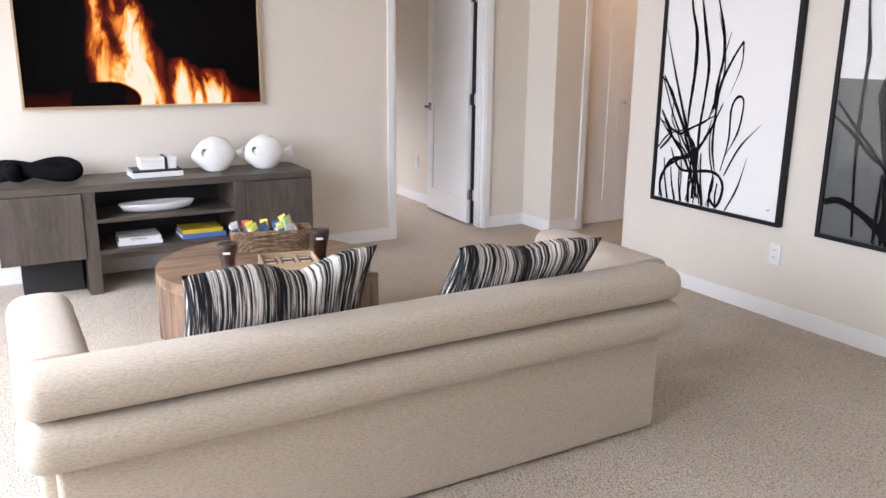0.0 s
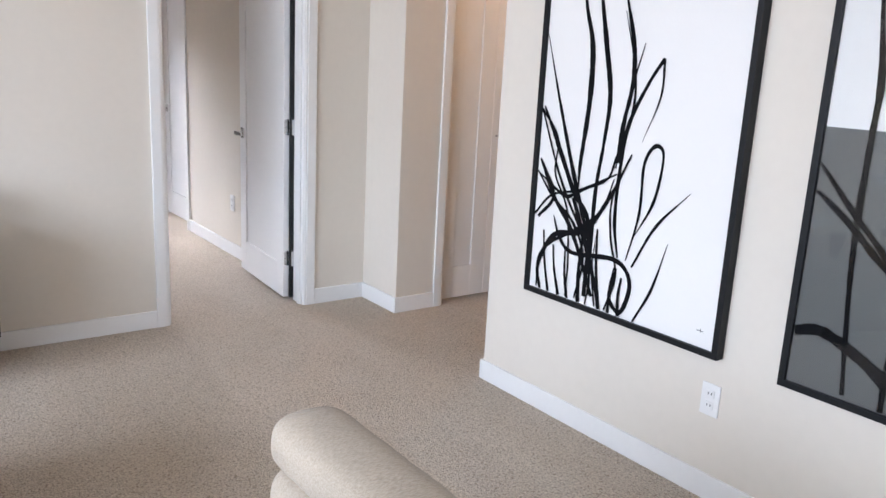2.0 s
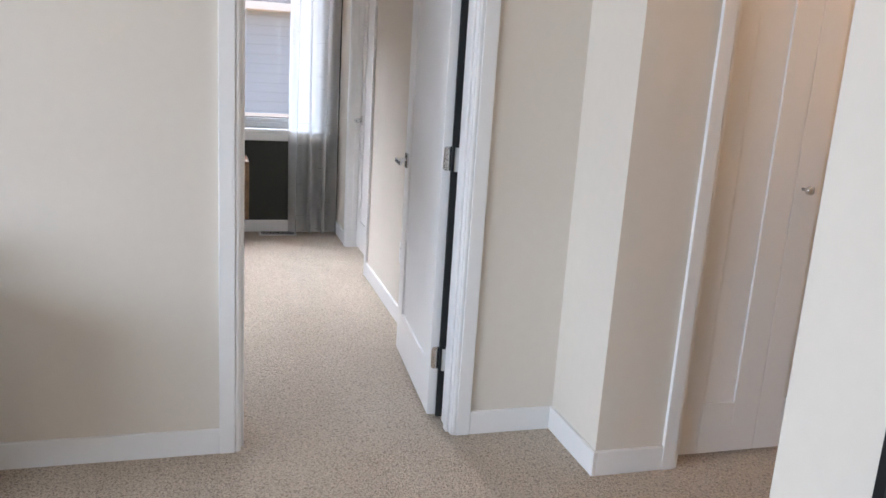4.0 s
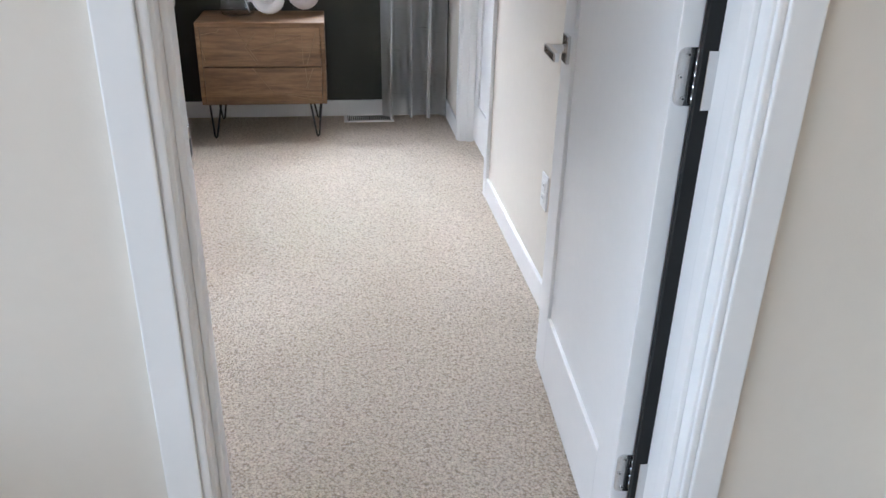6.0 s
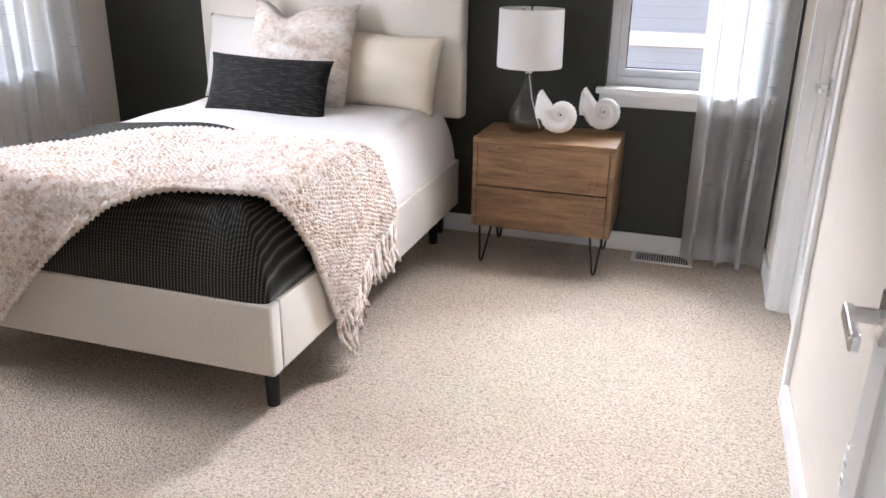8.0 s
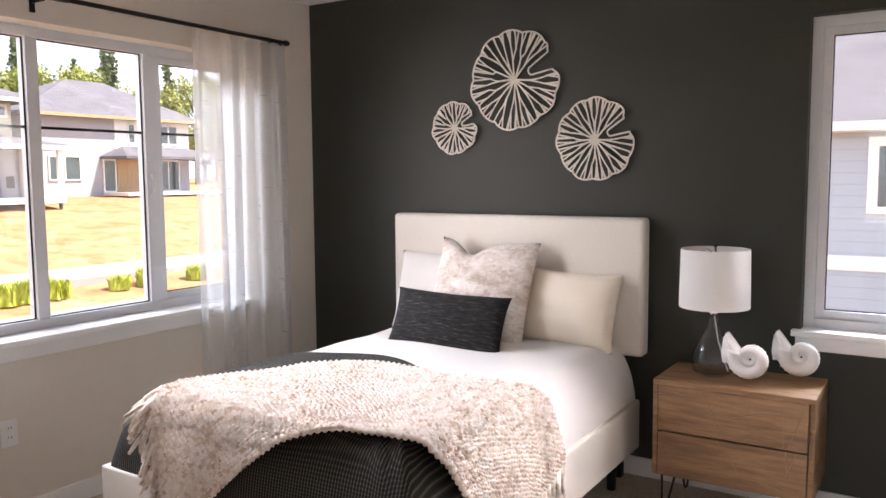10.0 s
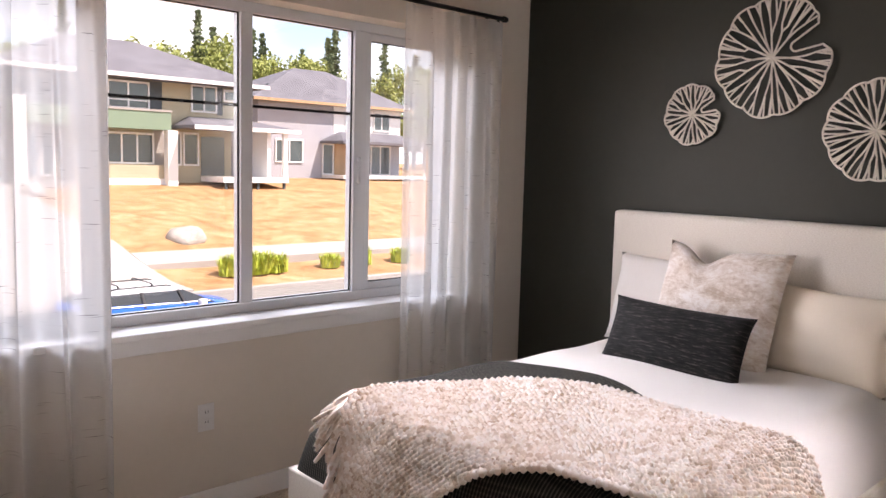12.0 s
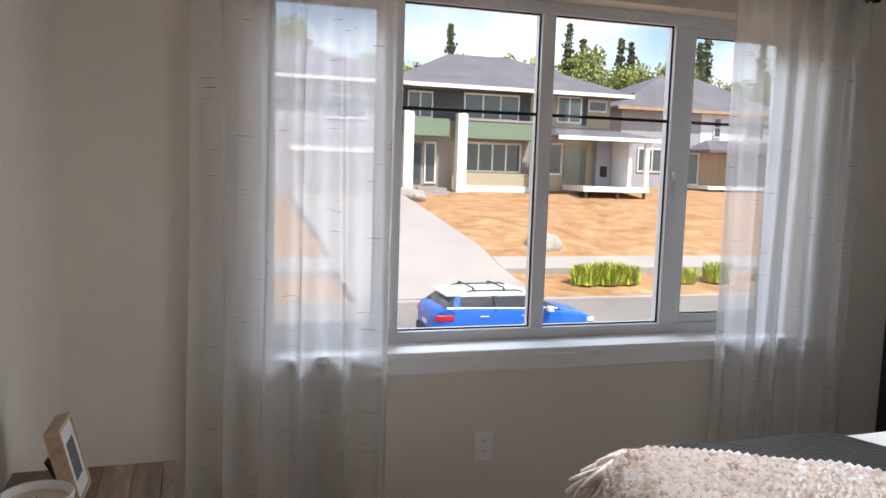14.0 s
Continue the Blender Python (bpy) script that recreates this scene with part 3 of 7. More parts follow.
door_lining("door_frame_1", "x", DX0, DX1, TVY0 - 0.004, TVY1 + 0.004, 5.805, [(TVY0, -1), (TVY1, 1)])
door_lining("door_frame_2", "y", D2[0], D2[1], EX - 0.004, EX + 0.124, EX + 0.05, [(EX, -1)])
door_lining("door_frame_3", "x", C0, C1, PY - 0.004, PY + 0.124, PY + 0.09, [(PY, -1)])


def panel_door(name, w, label, height=2.03, th=0.035):
    """Shaker door with one tall sunk panel, hinge edge at x=0, faces at y=0 and y=th."""
    root = thing(name, (0, 0, 0), label, "door", world_coords=False)
    st, rb, rt = 0.108, 0.20, 0.115
    z0 = 0.018
    part("stile", box(0, st, 0, th, z0, z0 + height, 0.002), M["trim"], root)
    part("stile", box(w - st, w, 0, th, z0, z0 + height, 0.002), M["trim"], root)
    part("bottom_rail", box(st, w - st, 0, th, z0, z0 + rb, 0.002), M["trim"], root)
    part("top_rail", box(st, w - st, 0, th, z0 + height - rt, z0 + height, 0.002), M["trim"], root)
    part("panel", box(st - 0.004, w - st + 0.004, 0.009, th - 0.009, z0 + rb - 0.004, z0 + height - rt + 0.004), M["trim"], root)
    return root


def lever(root, x, z, y, out, toward):
    """Square rose, neck and flat lever on a door's face."""
    r = part("rose", box(x - 0.026, x + 0.026, min(y, y + out * 0.009), max(y, y + out * 0.009), z - 0.033, z + 0.033, 0.002), M["chrome"], root, "square brushed nickel rose")
    part("neck", cyl((x, y + out * 0.008, z), (x, y + out * 0.05, z), 0.011, seg=14), M["chrome"], r)
    a, b = sorted((x - toward * 0.012, x + toward * 0.105))
    part("lever", box(a, b, min(y + out * 0.042, y + out * 0.056), max(y + out * 0.042, y + out * 0.056), z - 0.011, z + 0.011, 0.004), M["chrome"], r, "flat brushed nickel lever")


def hinge(root, z):
    """Round-cornered leaf on the door's edge, knuckle at its corner and the second leaf towards the jamb."""
    hh, w, r = 0.045, 0.031, 0.013
    out = [(0.0, -hh), (0.0, hh)]
    out += [(w - r + r * math.sin(a), hh - r + r * math.cos(a)) for a in (0, 0.39, 0.79, 1.18, 1.57)]
    out += [(w - r + r * math.cos(a), -hh + r - r * math.sin(a)) for a in (0, 0.39, 0.79, 1.18, 1.57)]
    b = bmesh.new()
    back = [b.verts.new((0.0, y, z + q)) for y, q in out]
    front = [b.verts.new((-0.003, y, z + q)) for y, q in out]
    b.faces.new(front)
    b.faces.new(back[::-1])
    for k in range(len(out)):
        n = (k + 1) % len(out)
        b.faces.new((back[k], back[n], front[n], front[k]))
    bmesh.ops.recalc_face_normals(b, faces=b.faces)
    leaf = part("hinge", b, M["chrome"], root, "polished chrome hinge leaf")
    kn = bmesh.new()
    for k in range(5):
        cyl((-0.010, -0.007, z - hh + k * 0.0182), (-0.010, -0.007, z - hh + 0.0172 + k * 0.0182), 0.0075, seg=16, bm=kn)
    part("knuckle", kn, M["chrome"], leaf, "", True)
    part("jamb_leaf", box(-0.030, -0.0265, -0.021, -0.004, z - hh, z + hh, 0.001), M["chrome"], leaf)
    part("pin_tip", cyl((-0.010, -0.007, z - hh - 0.006), (-0.010, -0.007, z - hh), 0.005, seg=12), M["chrome"], leaf)
    for y, k in ((0.015, -0.034), (0.023, 0.0), (0.015, 0.034)):
        sc = part("screw", cyl((-0.0031, y, z + k), (-0.0042, y, z + k), 0.0042, seg=12), M["chrome"], leaf)
        part("screw_slot", cyl((-0.0043, y, z + k), (-0.0046, y, z + k), 0.002, seg=8), M["slot"], leaf)


door = panel_door("door_1", 0.765, "white single-panel door standing open into the bedroom")
lever(door, 0.765 - 0.06, 0.935, 0.035, 1, -1)
for hz in (0.257, 1.035, 1.83):
    hinge(door, hz)
# black strip fills the gap between the door's edge and the jamb
part("weatherstrip", box(-0.026, -0.012, -0.023, 0.004, 0.02, 2.04), M["rubber"], door, "black strip in the gap at the hinge edge")
door.matrix_world = pose(3.732, 5.913, 0, 0, 0, 86.4) @ pose(0, -0.035, 0)

door2 = panel_door("door_2", D2[1] - D2[0] - 0.006, "white single-panel door, closed, in a side wall")
lever(door2, 0.674, 0.94, 0.035, 1, -1)
door2.matrix_world = pose(EX + 0.104, D2[0] + 0.003, 0, 0, 0, 90)

half = (C1 - C0) / 2 - 0.003
for i in range(2):
    leaf = panel_door("closet_door", half, "white closet door leaf with a sunk panel, closed")
    leaf.matrix_world = pose(C0 + 0.002 + i * (half + 0.002), PY + 0.045, 0)
    if i == 1:
        kb = part("knob", lathe([(0.006, 0), (0.007, 0.02), (0.016, 0.03), (0.015, 0.042), (0.004, 0.046)], 16, (0, 0, 0)), M["chrome"], leaf, "round nickel knob", True)
        kb.matrix_basis = pose(0.035, 0.0, 1.02, 90)

# strike plate on the latch jamb
strike = thing("strike_plate", (DX0, 5.862, 0.94), "polished nickel strike plate in the door jamb", "strike plate")
part("plate", box(DX0, DX0 + 0.002, 5.867, 5.8875, 0.917, 0.980, 0.001), M["chrome"], strike)
part("latch_hole", box(DX0 + 0.0015, DX0 + 0.0026, 5.872, 5.881, 0.936, 0.961), M["slot"], strike)


# ---- hall ceiling light ----
hall_lamp = thing("ceiling_light", (5.3, 4.88, CEIL), "warm flush ceiling light with a round diffuser, lit", "ceiling light")
glow = bpy.data.materials.new("warm_lit_diffuser")
glow.use_nodes = True
gbs = glow.node_tree.nodes["Principled BSDF"]
gbs.inputs["Emission Color"].default_value = (1.0, 0.60, 0.30, 1)
gbs.inputs["Emission Strength"].default_value = 7.0
part("base", cyl((5.3, 4.88, CEIL - 0.03), (5.3, 4.88, CEIL), 0.17, seg=32), M["chrome"], hall_lamp, "", True)
part("diffuser", lathe([(0.16, -0.03), (0.155, -0.06), (0.12, -0.09), (0.06, -0.105), (0.0005, -0.108)], 32, (5.3, 4.88, CEIL)), glow, hall_lamp, "glowing round diffuser", True)


# ---- outside of the house: eaves ----
structure("eave", box(WX - 0.2, 4.6, NY + 0.2, NY + 0.95, 2.60, 2.725), M["trim"], "white boxed eave")
structure("roof_slab", two_wing_slab(2.73, 2.88, 0.1), M["ceiling"], "roof over the rooms")


# ---- outlets ----
def outlet(loc, rz):
    o = thing("wall_outlet", (0, 0, 0), "white duplex wall outlet with a flat cover", "outlet", "wall outlets", world_coords=False)
    part("cover", box(-0.036, 0.036, -0.006, 0, -0.058, 0.058, 0.003), M["plastic_white"], o)
    for s in (-1, 1):
        face = part("socket", box(-0.016, 0.016, -0.009, -0.005, s * 0.021 - 0.014, s * 0.021 + 0.014, 0.003), M["plastic_white"], o)
        for dx in (-0.006, 0.006):
            part("slot", box(dx - 0.0012, dx + 0.0012, -0.0096, -0.0085, s * 0.021 - 0.002, s * 0.021 + 0.007), M["slot"], face)
    o.matrix_world = Matrix.Translation(loc) @ pose(0, 0, 0, 0, 0, rz)
    return o


outlet((ART, 3.15, 0.36), -90)
outlet((WX, 7.385, 0.407), 90)
outlet((EX, 7.08, 0.385), -90)


# ---- windows ----
def window_unit(name, axis, o0, o1, z0, z1, wall_in, glass_at, mullions, grille_z, label, panes_inset):
    """White vinyl window. axis 'y': the opening runs along y in a wall whose room side is wall_in."""
    root = tagged(thing(name, (0, 0, 0), label, "window"), kind="structure")
    s = 1 if axis == "y" else -1

    def put(nm, u0, u1, d0, d1, za, zb, mat="white_gloss", bev=0.003, par=None, lab=""):
        a = (min(d0, d1), max(d0, d1), u0, u1) if axis == "y" else (u0, u1, min(d0, d1), max(d0, d1))
        return part(nm, box(*a, za, zb, bev), M[mat], par or root, lab)
    g = glass_at
    d0, d1 = g - s * 0.04, g + s * 0.035
    fw = 0.045
    put("frame_side", o0, o0 + fw, d0, d1, z0, z1)
    put("frame_side", o1 - fw, o1, d0, d1, z0, z1)
    put("frame_head", o0 + fw, o1 - fw, d0, d1, z1 - fw, z1)
    put("frame_bottom", o0 + fw, o1 - fw, d0, d1, z0, z0 + fw)
    for m0, m1 in mullions:
        put("mullion", m0, m1, d0 + s * 0.004, d1 - s * 0.004, z0 + fw, z1 - fw)
    edges = [o0 + fw] + [e for m in mullions for e in m] + [o1 - fw]
    for k in range(0, len(edges), 2):
        a, b = edges[k], edges[k + 1]
        if panes_inset[k // 2]:
            w = 0.035
            sash = put("sash", a, a + w, g - s * 0.02, g + s * 0.022, z0 + fw, z1 - fw)
            put("sash_stile", b - w, b, g - s * 0.02, g + s * 0.022, z0 + fw, z1 - fw, par=sash)
            put("sash_rail", a + w, b - w, g - s * 0.02, g + s * 0.022, z0 + fw, z0 + fw + w, par=sash)
            put("sash_rail", a + w, b - w, g - s * 0.02, g + s * 0.022, z1 - fw - w, z1 - fw, par=sash)
            a, b, za, zb = a + w, b - w, z0 + fw + w, z1 - fw - w
        else:
            za, zb = z0 + fw, z1 - fw
        if grille_z:
            put("grille_bar", a, b, g - s * 0.004, g - s * 0.010, grille_z - 0.0065, grille_z + 0.0065, "black_metal", 0.001, None, "slim dark grille bar")
        for ua, ub, va, vb in ((a, a + 0.005, za, zb), (b - 0.005, b, za, zb), (a + 0.005, b - 0.005, za, za + 0.005), (a + 0.005, b - 0.005, zb - 0.005, zb)):
            put("gasket", ua, ub, g + s * 0.004, g + s * 0.010, va, vb, "rubber", 0, None, "black glazing gasket")
        p = put("pane", a, b, g, g + s * 0.003, za, zb, "glass", 0)
        p.visible_shadow = False
    # drywall returns are the wall itself; stool and apron
    i0 = wall_in
    put("window_stool", o0 - 0.035, o1 + 0.035, g + s * 0.02, i0 + s * 0.045, z0 - 0.026, z0 + 0.002, "trim", 0.006)
    put("apron", o0 - 0.02, o1 + 0.02, i0, i0 + s * 0.014, z0 - 0.088, z0 - 0.026, "trim", 0.003)
    return root


win1 = window_unit("window_1", "y", W1[0], W1[1], W1[2], W1[3], WX, 0.10, [(6.995, 7.057), (7.620, 7.676), (8.226, 8.296)], 1.712,
                   "wide white vinyl window with four panes above the street", (1, 0, 0, 1))
part("window_latch", tube([(0.145, 8.245, 1.38), (0.158, 8.24, 1.41), (0.158, 8.24, 1.47), (0.146, 8.245, 1.50)], 0.009, 0.012, 10), M["white_gloss"], win1, "white sash latch", True)
win2 = window_unit("window_2", "x", W2[0], W2[1], W2[2], W2[3], NY, NY + 0.10, [], 0, "narrow white vinyl window towards the neighbouring house", (1,))
window_unit("window_3", "y", 0.7, 5.3, 0.6, 2.42, LW, LW - 0.13, [(2.2, 2.27), (3.73, 3.80)], 0, "wide white living room window, unseen", (0, 0, 0))
# unseen south window, added as the opening for the fill lamp
window_unit("window_4", "x", 1.2, 3.8, 0.5, 2.4, LS, LS - 0.13, [(2.46, 2.53)], 0, "wide white living room window, unseen", (0, 0))


# ---- curtains ----
def curtain(name, axis, u0, u1, at, ztop, folds, amp, seed, label, gather=1.0, swing=0.0):
    """A hanging sheer: pleats run down it, fuller towards the hem."""
    rnd = random.Random(seed)
    ph = [rnd.uniform(0, 6.28) for _ in range(6)]
    w = u1 - u0

    def fn(a, b):
        z = ztop * (1 - b) + 0.012 * b
        k = 0.45 + 0.75 * b
        aa = a + 0.018 * math.sin(9 * a + ph[0] + 2.5 * b)
        d = amp * k * (math.sin(2 * math.pi * folds * aa + ph[1]) + 0.42 * math.sin(2 * math.pi * folds * 2.3 * aa + ph[2] + b) + 0.3 * math.sin(2 * math.pi * 1.6 * aa + ph[3] + 1.2 * b))
        d += 0.012 * (1 - b) ** 6 * math.sin(2 * math.pi * folds * 2 * aa)
        u = u0 + w * a + 0.75 * amp * k * math.cos(2 * math.pi * folds * aa + ph[4]) + swing * b * (a - 0.5)
        if axis == "y":
            return (at + d, u, z)
        return (u, at - d, z)
    root = thing(name, (at, u0, 0) if axis == "y" else (u0, at, 0), label, "curtain", "sheer curtains")
    bm = grid_surface(int(folds * 26), 40, fn, lambda a, b: (a * w * gather, b * ztop))
    part("cloth", bm, M["sheer"], root, "", True)
    bm = grid_surface(int(folds * 26), 2, lambda a, b: fn(a, 0.995 - 0.02 * b), lambda a, b: (a * w, b * 0.04))
    part("hem", bm, M["sheer"], root, "folded hem", True)
    return root


curtain("curtain", "y", 6.30, 6.99, WX + 0.10, 2.225, 5, 0.040, 3, "sheer white curtain hanging beside the wide window", 1.6)
curtain("curtain", "y", 8.325, 9.01, WX + 0.10, 2.225, 5, 0.038, 8, "sheer white curtain hanging beside the dark wall", 1.6)
curtain("curtain", "x", 3.50, 3.865, NY - 0.085, 2.26, 3.5, 0.034, 5, "sheer white curtain hanging beside the narrow window", 1.7)


def curtain_rod(axis, u0, u1, at, z, wall):
    rod = thing("curtain_rod", (at, u0, z) if axis == "y" else (u0, at, z), "slim black metal curtain rod on brackets", "curtain rod", "curtain rods")

    def P(u, d, zz):
        return (d, u, zz) if axis == "y" else (u, d, zz)
    part("rod", cyl(P(u0, at, z), P(u1, at, z), 0.011, seg=16), M["black_metal"], rod, "", True)
    part("sleeve", cyl(P(u0 + 0.3 * (u1 - u0), at, z), P(u0 + 0.52 * (u1 - u0), at, z), 0.014, seg=16), M["black_metal"], rod, "", True)
    for e, s in ((u0, -1), (u1, 1)):
        part("finial", cyl(P(e, at, z), P(e + s * 0.03, at, z), 0.017, 0.014, seg=16, bevel=0.004), M["black_metal"], rod, "", True)
    for e in (u0 + 0.05, (u0 + u1) / 2 - 0.05, u1 - 0.03):
        b = box(*((min(at, wall), max(at, wall), e - 0.006, e + 0.006) if axis == "y" else (e - 0.006, e + 0.006, min(at, wall), max(at, wall))), z - 0.022, z - 0.010, 0.002)
        box(*((wall - 0.001, wall + 0.006, e - 0.012, e + 0.012) if axis == "y" else (e - 0.012, e + 0.012, wall - 0.006, wall + 0.001)), z - 0.06, z + 0.02, 0.002, bm=b)
        part("bracket", b, M["black_metal"], rod)


curtain_rod("y", 6.25, 9.02, WX + 0.09, 2.245, WX)
curtain_rod("x", 3.0, 3.86, NY - 0.09, 2.28, NY)


# ---- soft things ----
def pillow(bmw, w, h, th, n=26, seed=0, dent=0.0, corner=0.06, dent_x=0.0):
    """A stuffed pillow in the local xz plane, bottom edge at z=0, front towards -y."""
    rnd = random.Random(seed)
    ph = [rnd.uniform(0, 6.28) for _ in range(5)]

    def side(sgn):
        def fn(a, b):
            x, z = a * 2 - 1, b * 2 - 1
            edge = max(0.0, (1 - x * x)) ** 0.5 * max(0.0, (1 - z * z)) ** 0.5
            puff = th / 2 * edge ** 0.75
            wr = 0.012 * math.sin(7 * a + ph[0] + 4 * b) * edge + 0.006 * math.sin(17 * b + ph[1] + 3 * a) * edge
            inx = 1 - corner * (1 - abs(z) ** 3) * 0.9
            inz = 1 - corner * (1 - abs(x) ** 3)
            zz = z * inz
            if z > 0:
                zz -= dent * math.exp(-((x - dent_x) / 0.30) ** 2) * z
            return (x * w / 2 * inx, sgn * (puff + wr * 0.6), (zz + 1) * h / 2)
        return fn
    uv = lambda a, b: (a * w, b * h)
    bm = grid_surface(n, n, side(-1), uv, bmw)
    b2 = grid_surface(n, n, side(1), uv)
    bmesh.ops.reverse_faces(b2, faces=b2.faces[:])
    bm = merge(bm, b2)
    bmesh.ops.remove_doubles(bm, verts=bm.verts, dist=0.0006)
    return bm


def place_pillow(name, mat, w, h, th, base, lean, rz, roll, label, seed, dent=0.0, dent_x=0.0, group=""):
    root = thing(name, base, label, "cushion" if "cushion" in name else "pillow", group, world_coords=False)
    part("cover", pillow(None, w, h, th, 28, seed, dent, 0.06, dent_x), M[mat], root, "", True)
    root.matrix_world = Matrix.Translation(base) @ pose(0, 0, 0, 0, 0, rz) @ pose(0, 0, 0, lean, 0, 0) @ pose(0, 0, 0, 0, roll, 0)
    return root


# ---- sofa ----
def sofa():
    root = thing("sofa", (1.45, 2.9, 0), "cream linen sofa with rolled back and arms", "sofa")
    xl, xr, yb, yf = 0.455, 2.505, 2.535, 3.17

    def roll(p0, p1, rx, ry, dome0, dome1):
        """A straight padded roll of squarish section with blunt domed ends and slight sags."""
        p0, p1 = Vector(p0), Vector(p1)
        d = (p1 - p0).normalized()
        side = d.cross(Vector((0, 0, 1))).normalized()
        steps = [math.sin(math.pi / 2 * k / 7) for k in range(8)]
        run = [(p0 - d * dome0 * q, q) for q in reversed(steps[1:])] + [(p0 + (p1 - p0) * k / 40, 0.0) for k in range(41)] + [(p1 + d * dome1 * q, q) for q in steps[1:]]
        bm = bmesh.new()
        rings = []
        seg = 36
        for i, (c, q) in enumerate(run):
            k = 0.06 + 0.94 * max(0.0, 1 - (q * 0.995) ** 2.6) ** (1 / 2.6)
            sag = 1 + 0.012 * math.sin(0.55 * i + 20 * rx) + 0.008 * math.sin(1.3 * i)
            ring = []
            for j in range(seg):
                a = 2 * math.pi * j / seg
                ca, sa = math.cos(a), math.sin(a)
                ring.append(bm.verts.new(c + side * rx * k * math.copysign(abs(ca) ** 0.72, ca) * sag + Vector((0, 0, ry * k * math.copysign(abs(sa) ** 0.72, sa)))))
            rings.append(ring)
        for a, c in zip(rings, rings[1:]):
            for j in range(seg):
                bm.faces.new((a[j], c[j], c[(j + 1) % seg], a[(j + 1) % seg]))
        bm.faces.new(rings[0])
        bm.faces.new(rings[-1][::-1])
        bmesh.ops.recalc_face_normals(bm, faces=bm.faces)
        return bm
    zu, zl = 0.590, 0.457
    part("back_roll", roll((xl - 0.05, yb - 0.02, zu), (xr - 0.015, yb - 0.02, zu), 0.106, 0.064, 0.07, 0.07), M["sofa"], root, "padded top roll of the back", True)
    part("back_roll", roll((xl - 0.05, yb - 0.025, zl), (xr - 0.012, yb - 0.025, zl), 0.117, 0.071, 0.075, 0.075), M["sofa"], root, "padded lower roll of the back", True)
    for x in (xl - 0.02, xr + 0.025):
        part("arm_roll", roll((x, yb + 0.06, zu - 0.005), (x, yf, zu - 0.005), 0.098, 0.068, 0.02, 0.075), M["sofa"], root, "padded top roll of an arm", True)
        part("arm_roll", roll((x, yb + 0.06, zl - 0.003), (x, yf, zl - 0.003), 0.10, 0.071, 0.02, 0.075), M["sofa"], root, "padded lower roll of an arm", True)
    b = box(xl - 0.045, xr - 0.018, yb + 0.07, yf, 0.010, 0.295, 0.035, seg=5)
    back = box(xl - 0.045, xr - 0.018, yb - 0.075, yb + 0.075, 0.010, 0.425, 0.02, seg=4)
    part("back_panel", back, M["sofa"], root, "straight upholstered back under the rolls", True)
    for x0, x1 in ((xl - 0.085, xl + 0.075), (xr - 0.065, xr + 0.095)):
        part("arm_panel", box(x0, x1, yb + 0.08, yf + 0.01, 0.05, 0.42, 0.03, seg=4), M["sofa"], root, "upholstered arm side", True)
    part("base", b, M["sofa"], root, "", True)
    w = (xr - xl - 0.22) / 2
    for k in range(2):
        x0 = xl + 0.11 + k * w
        part("seat_cushion", box(x0 + 0.004, x0 + w - 0.004, yb + 0.078, yf + 0.02, 0.285, 0.365, 0.03, seg=4), M["sofa"], root, "", True)
    for x in (xl + 0.05, xr - 0.13):
        for y in (yb + 0.0, yf - 0.08):
            part("foot", cyl((x, y, 0), (x, y, 0.05), 0.022, 0.026), M["black_metal"], root)
    return root


sofa()
place_pillow("cushion", "stripe", 0.60, 0.54, 0.16, (1.08, 2.85, 0.368), 30, 2, -2, "striped black and cream lumbar cushion leaning on the sofa back", 4, 0.24, 0.2, group="sofa cushions")
place_pillow("cushion", "stripe", 0.60, 0.51, 0.16, (1.965, 2.875, 0.368), 35, -4, 3, "striped black and cream lumbar cushion beside the sofa arm", 9, 0.12, -0.1, group="sofa cushions")


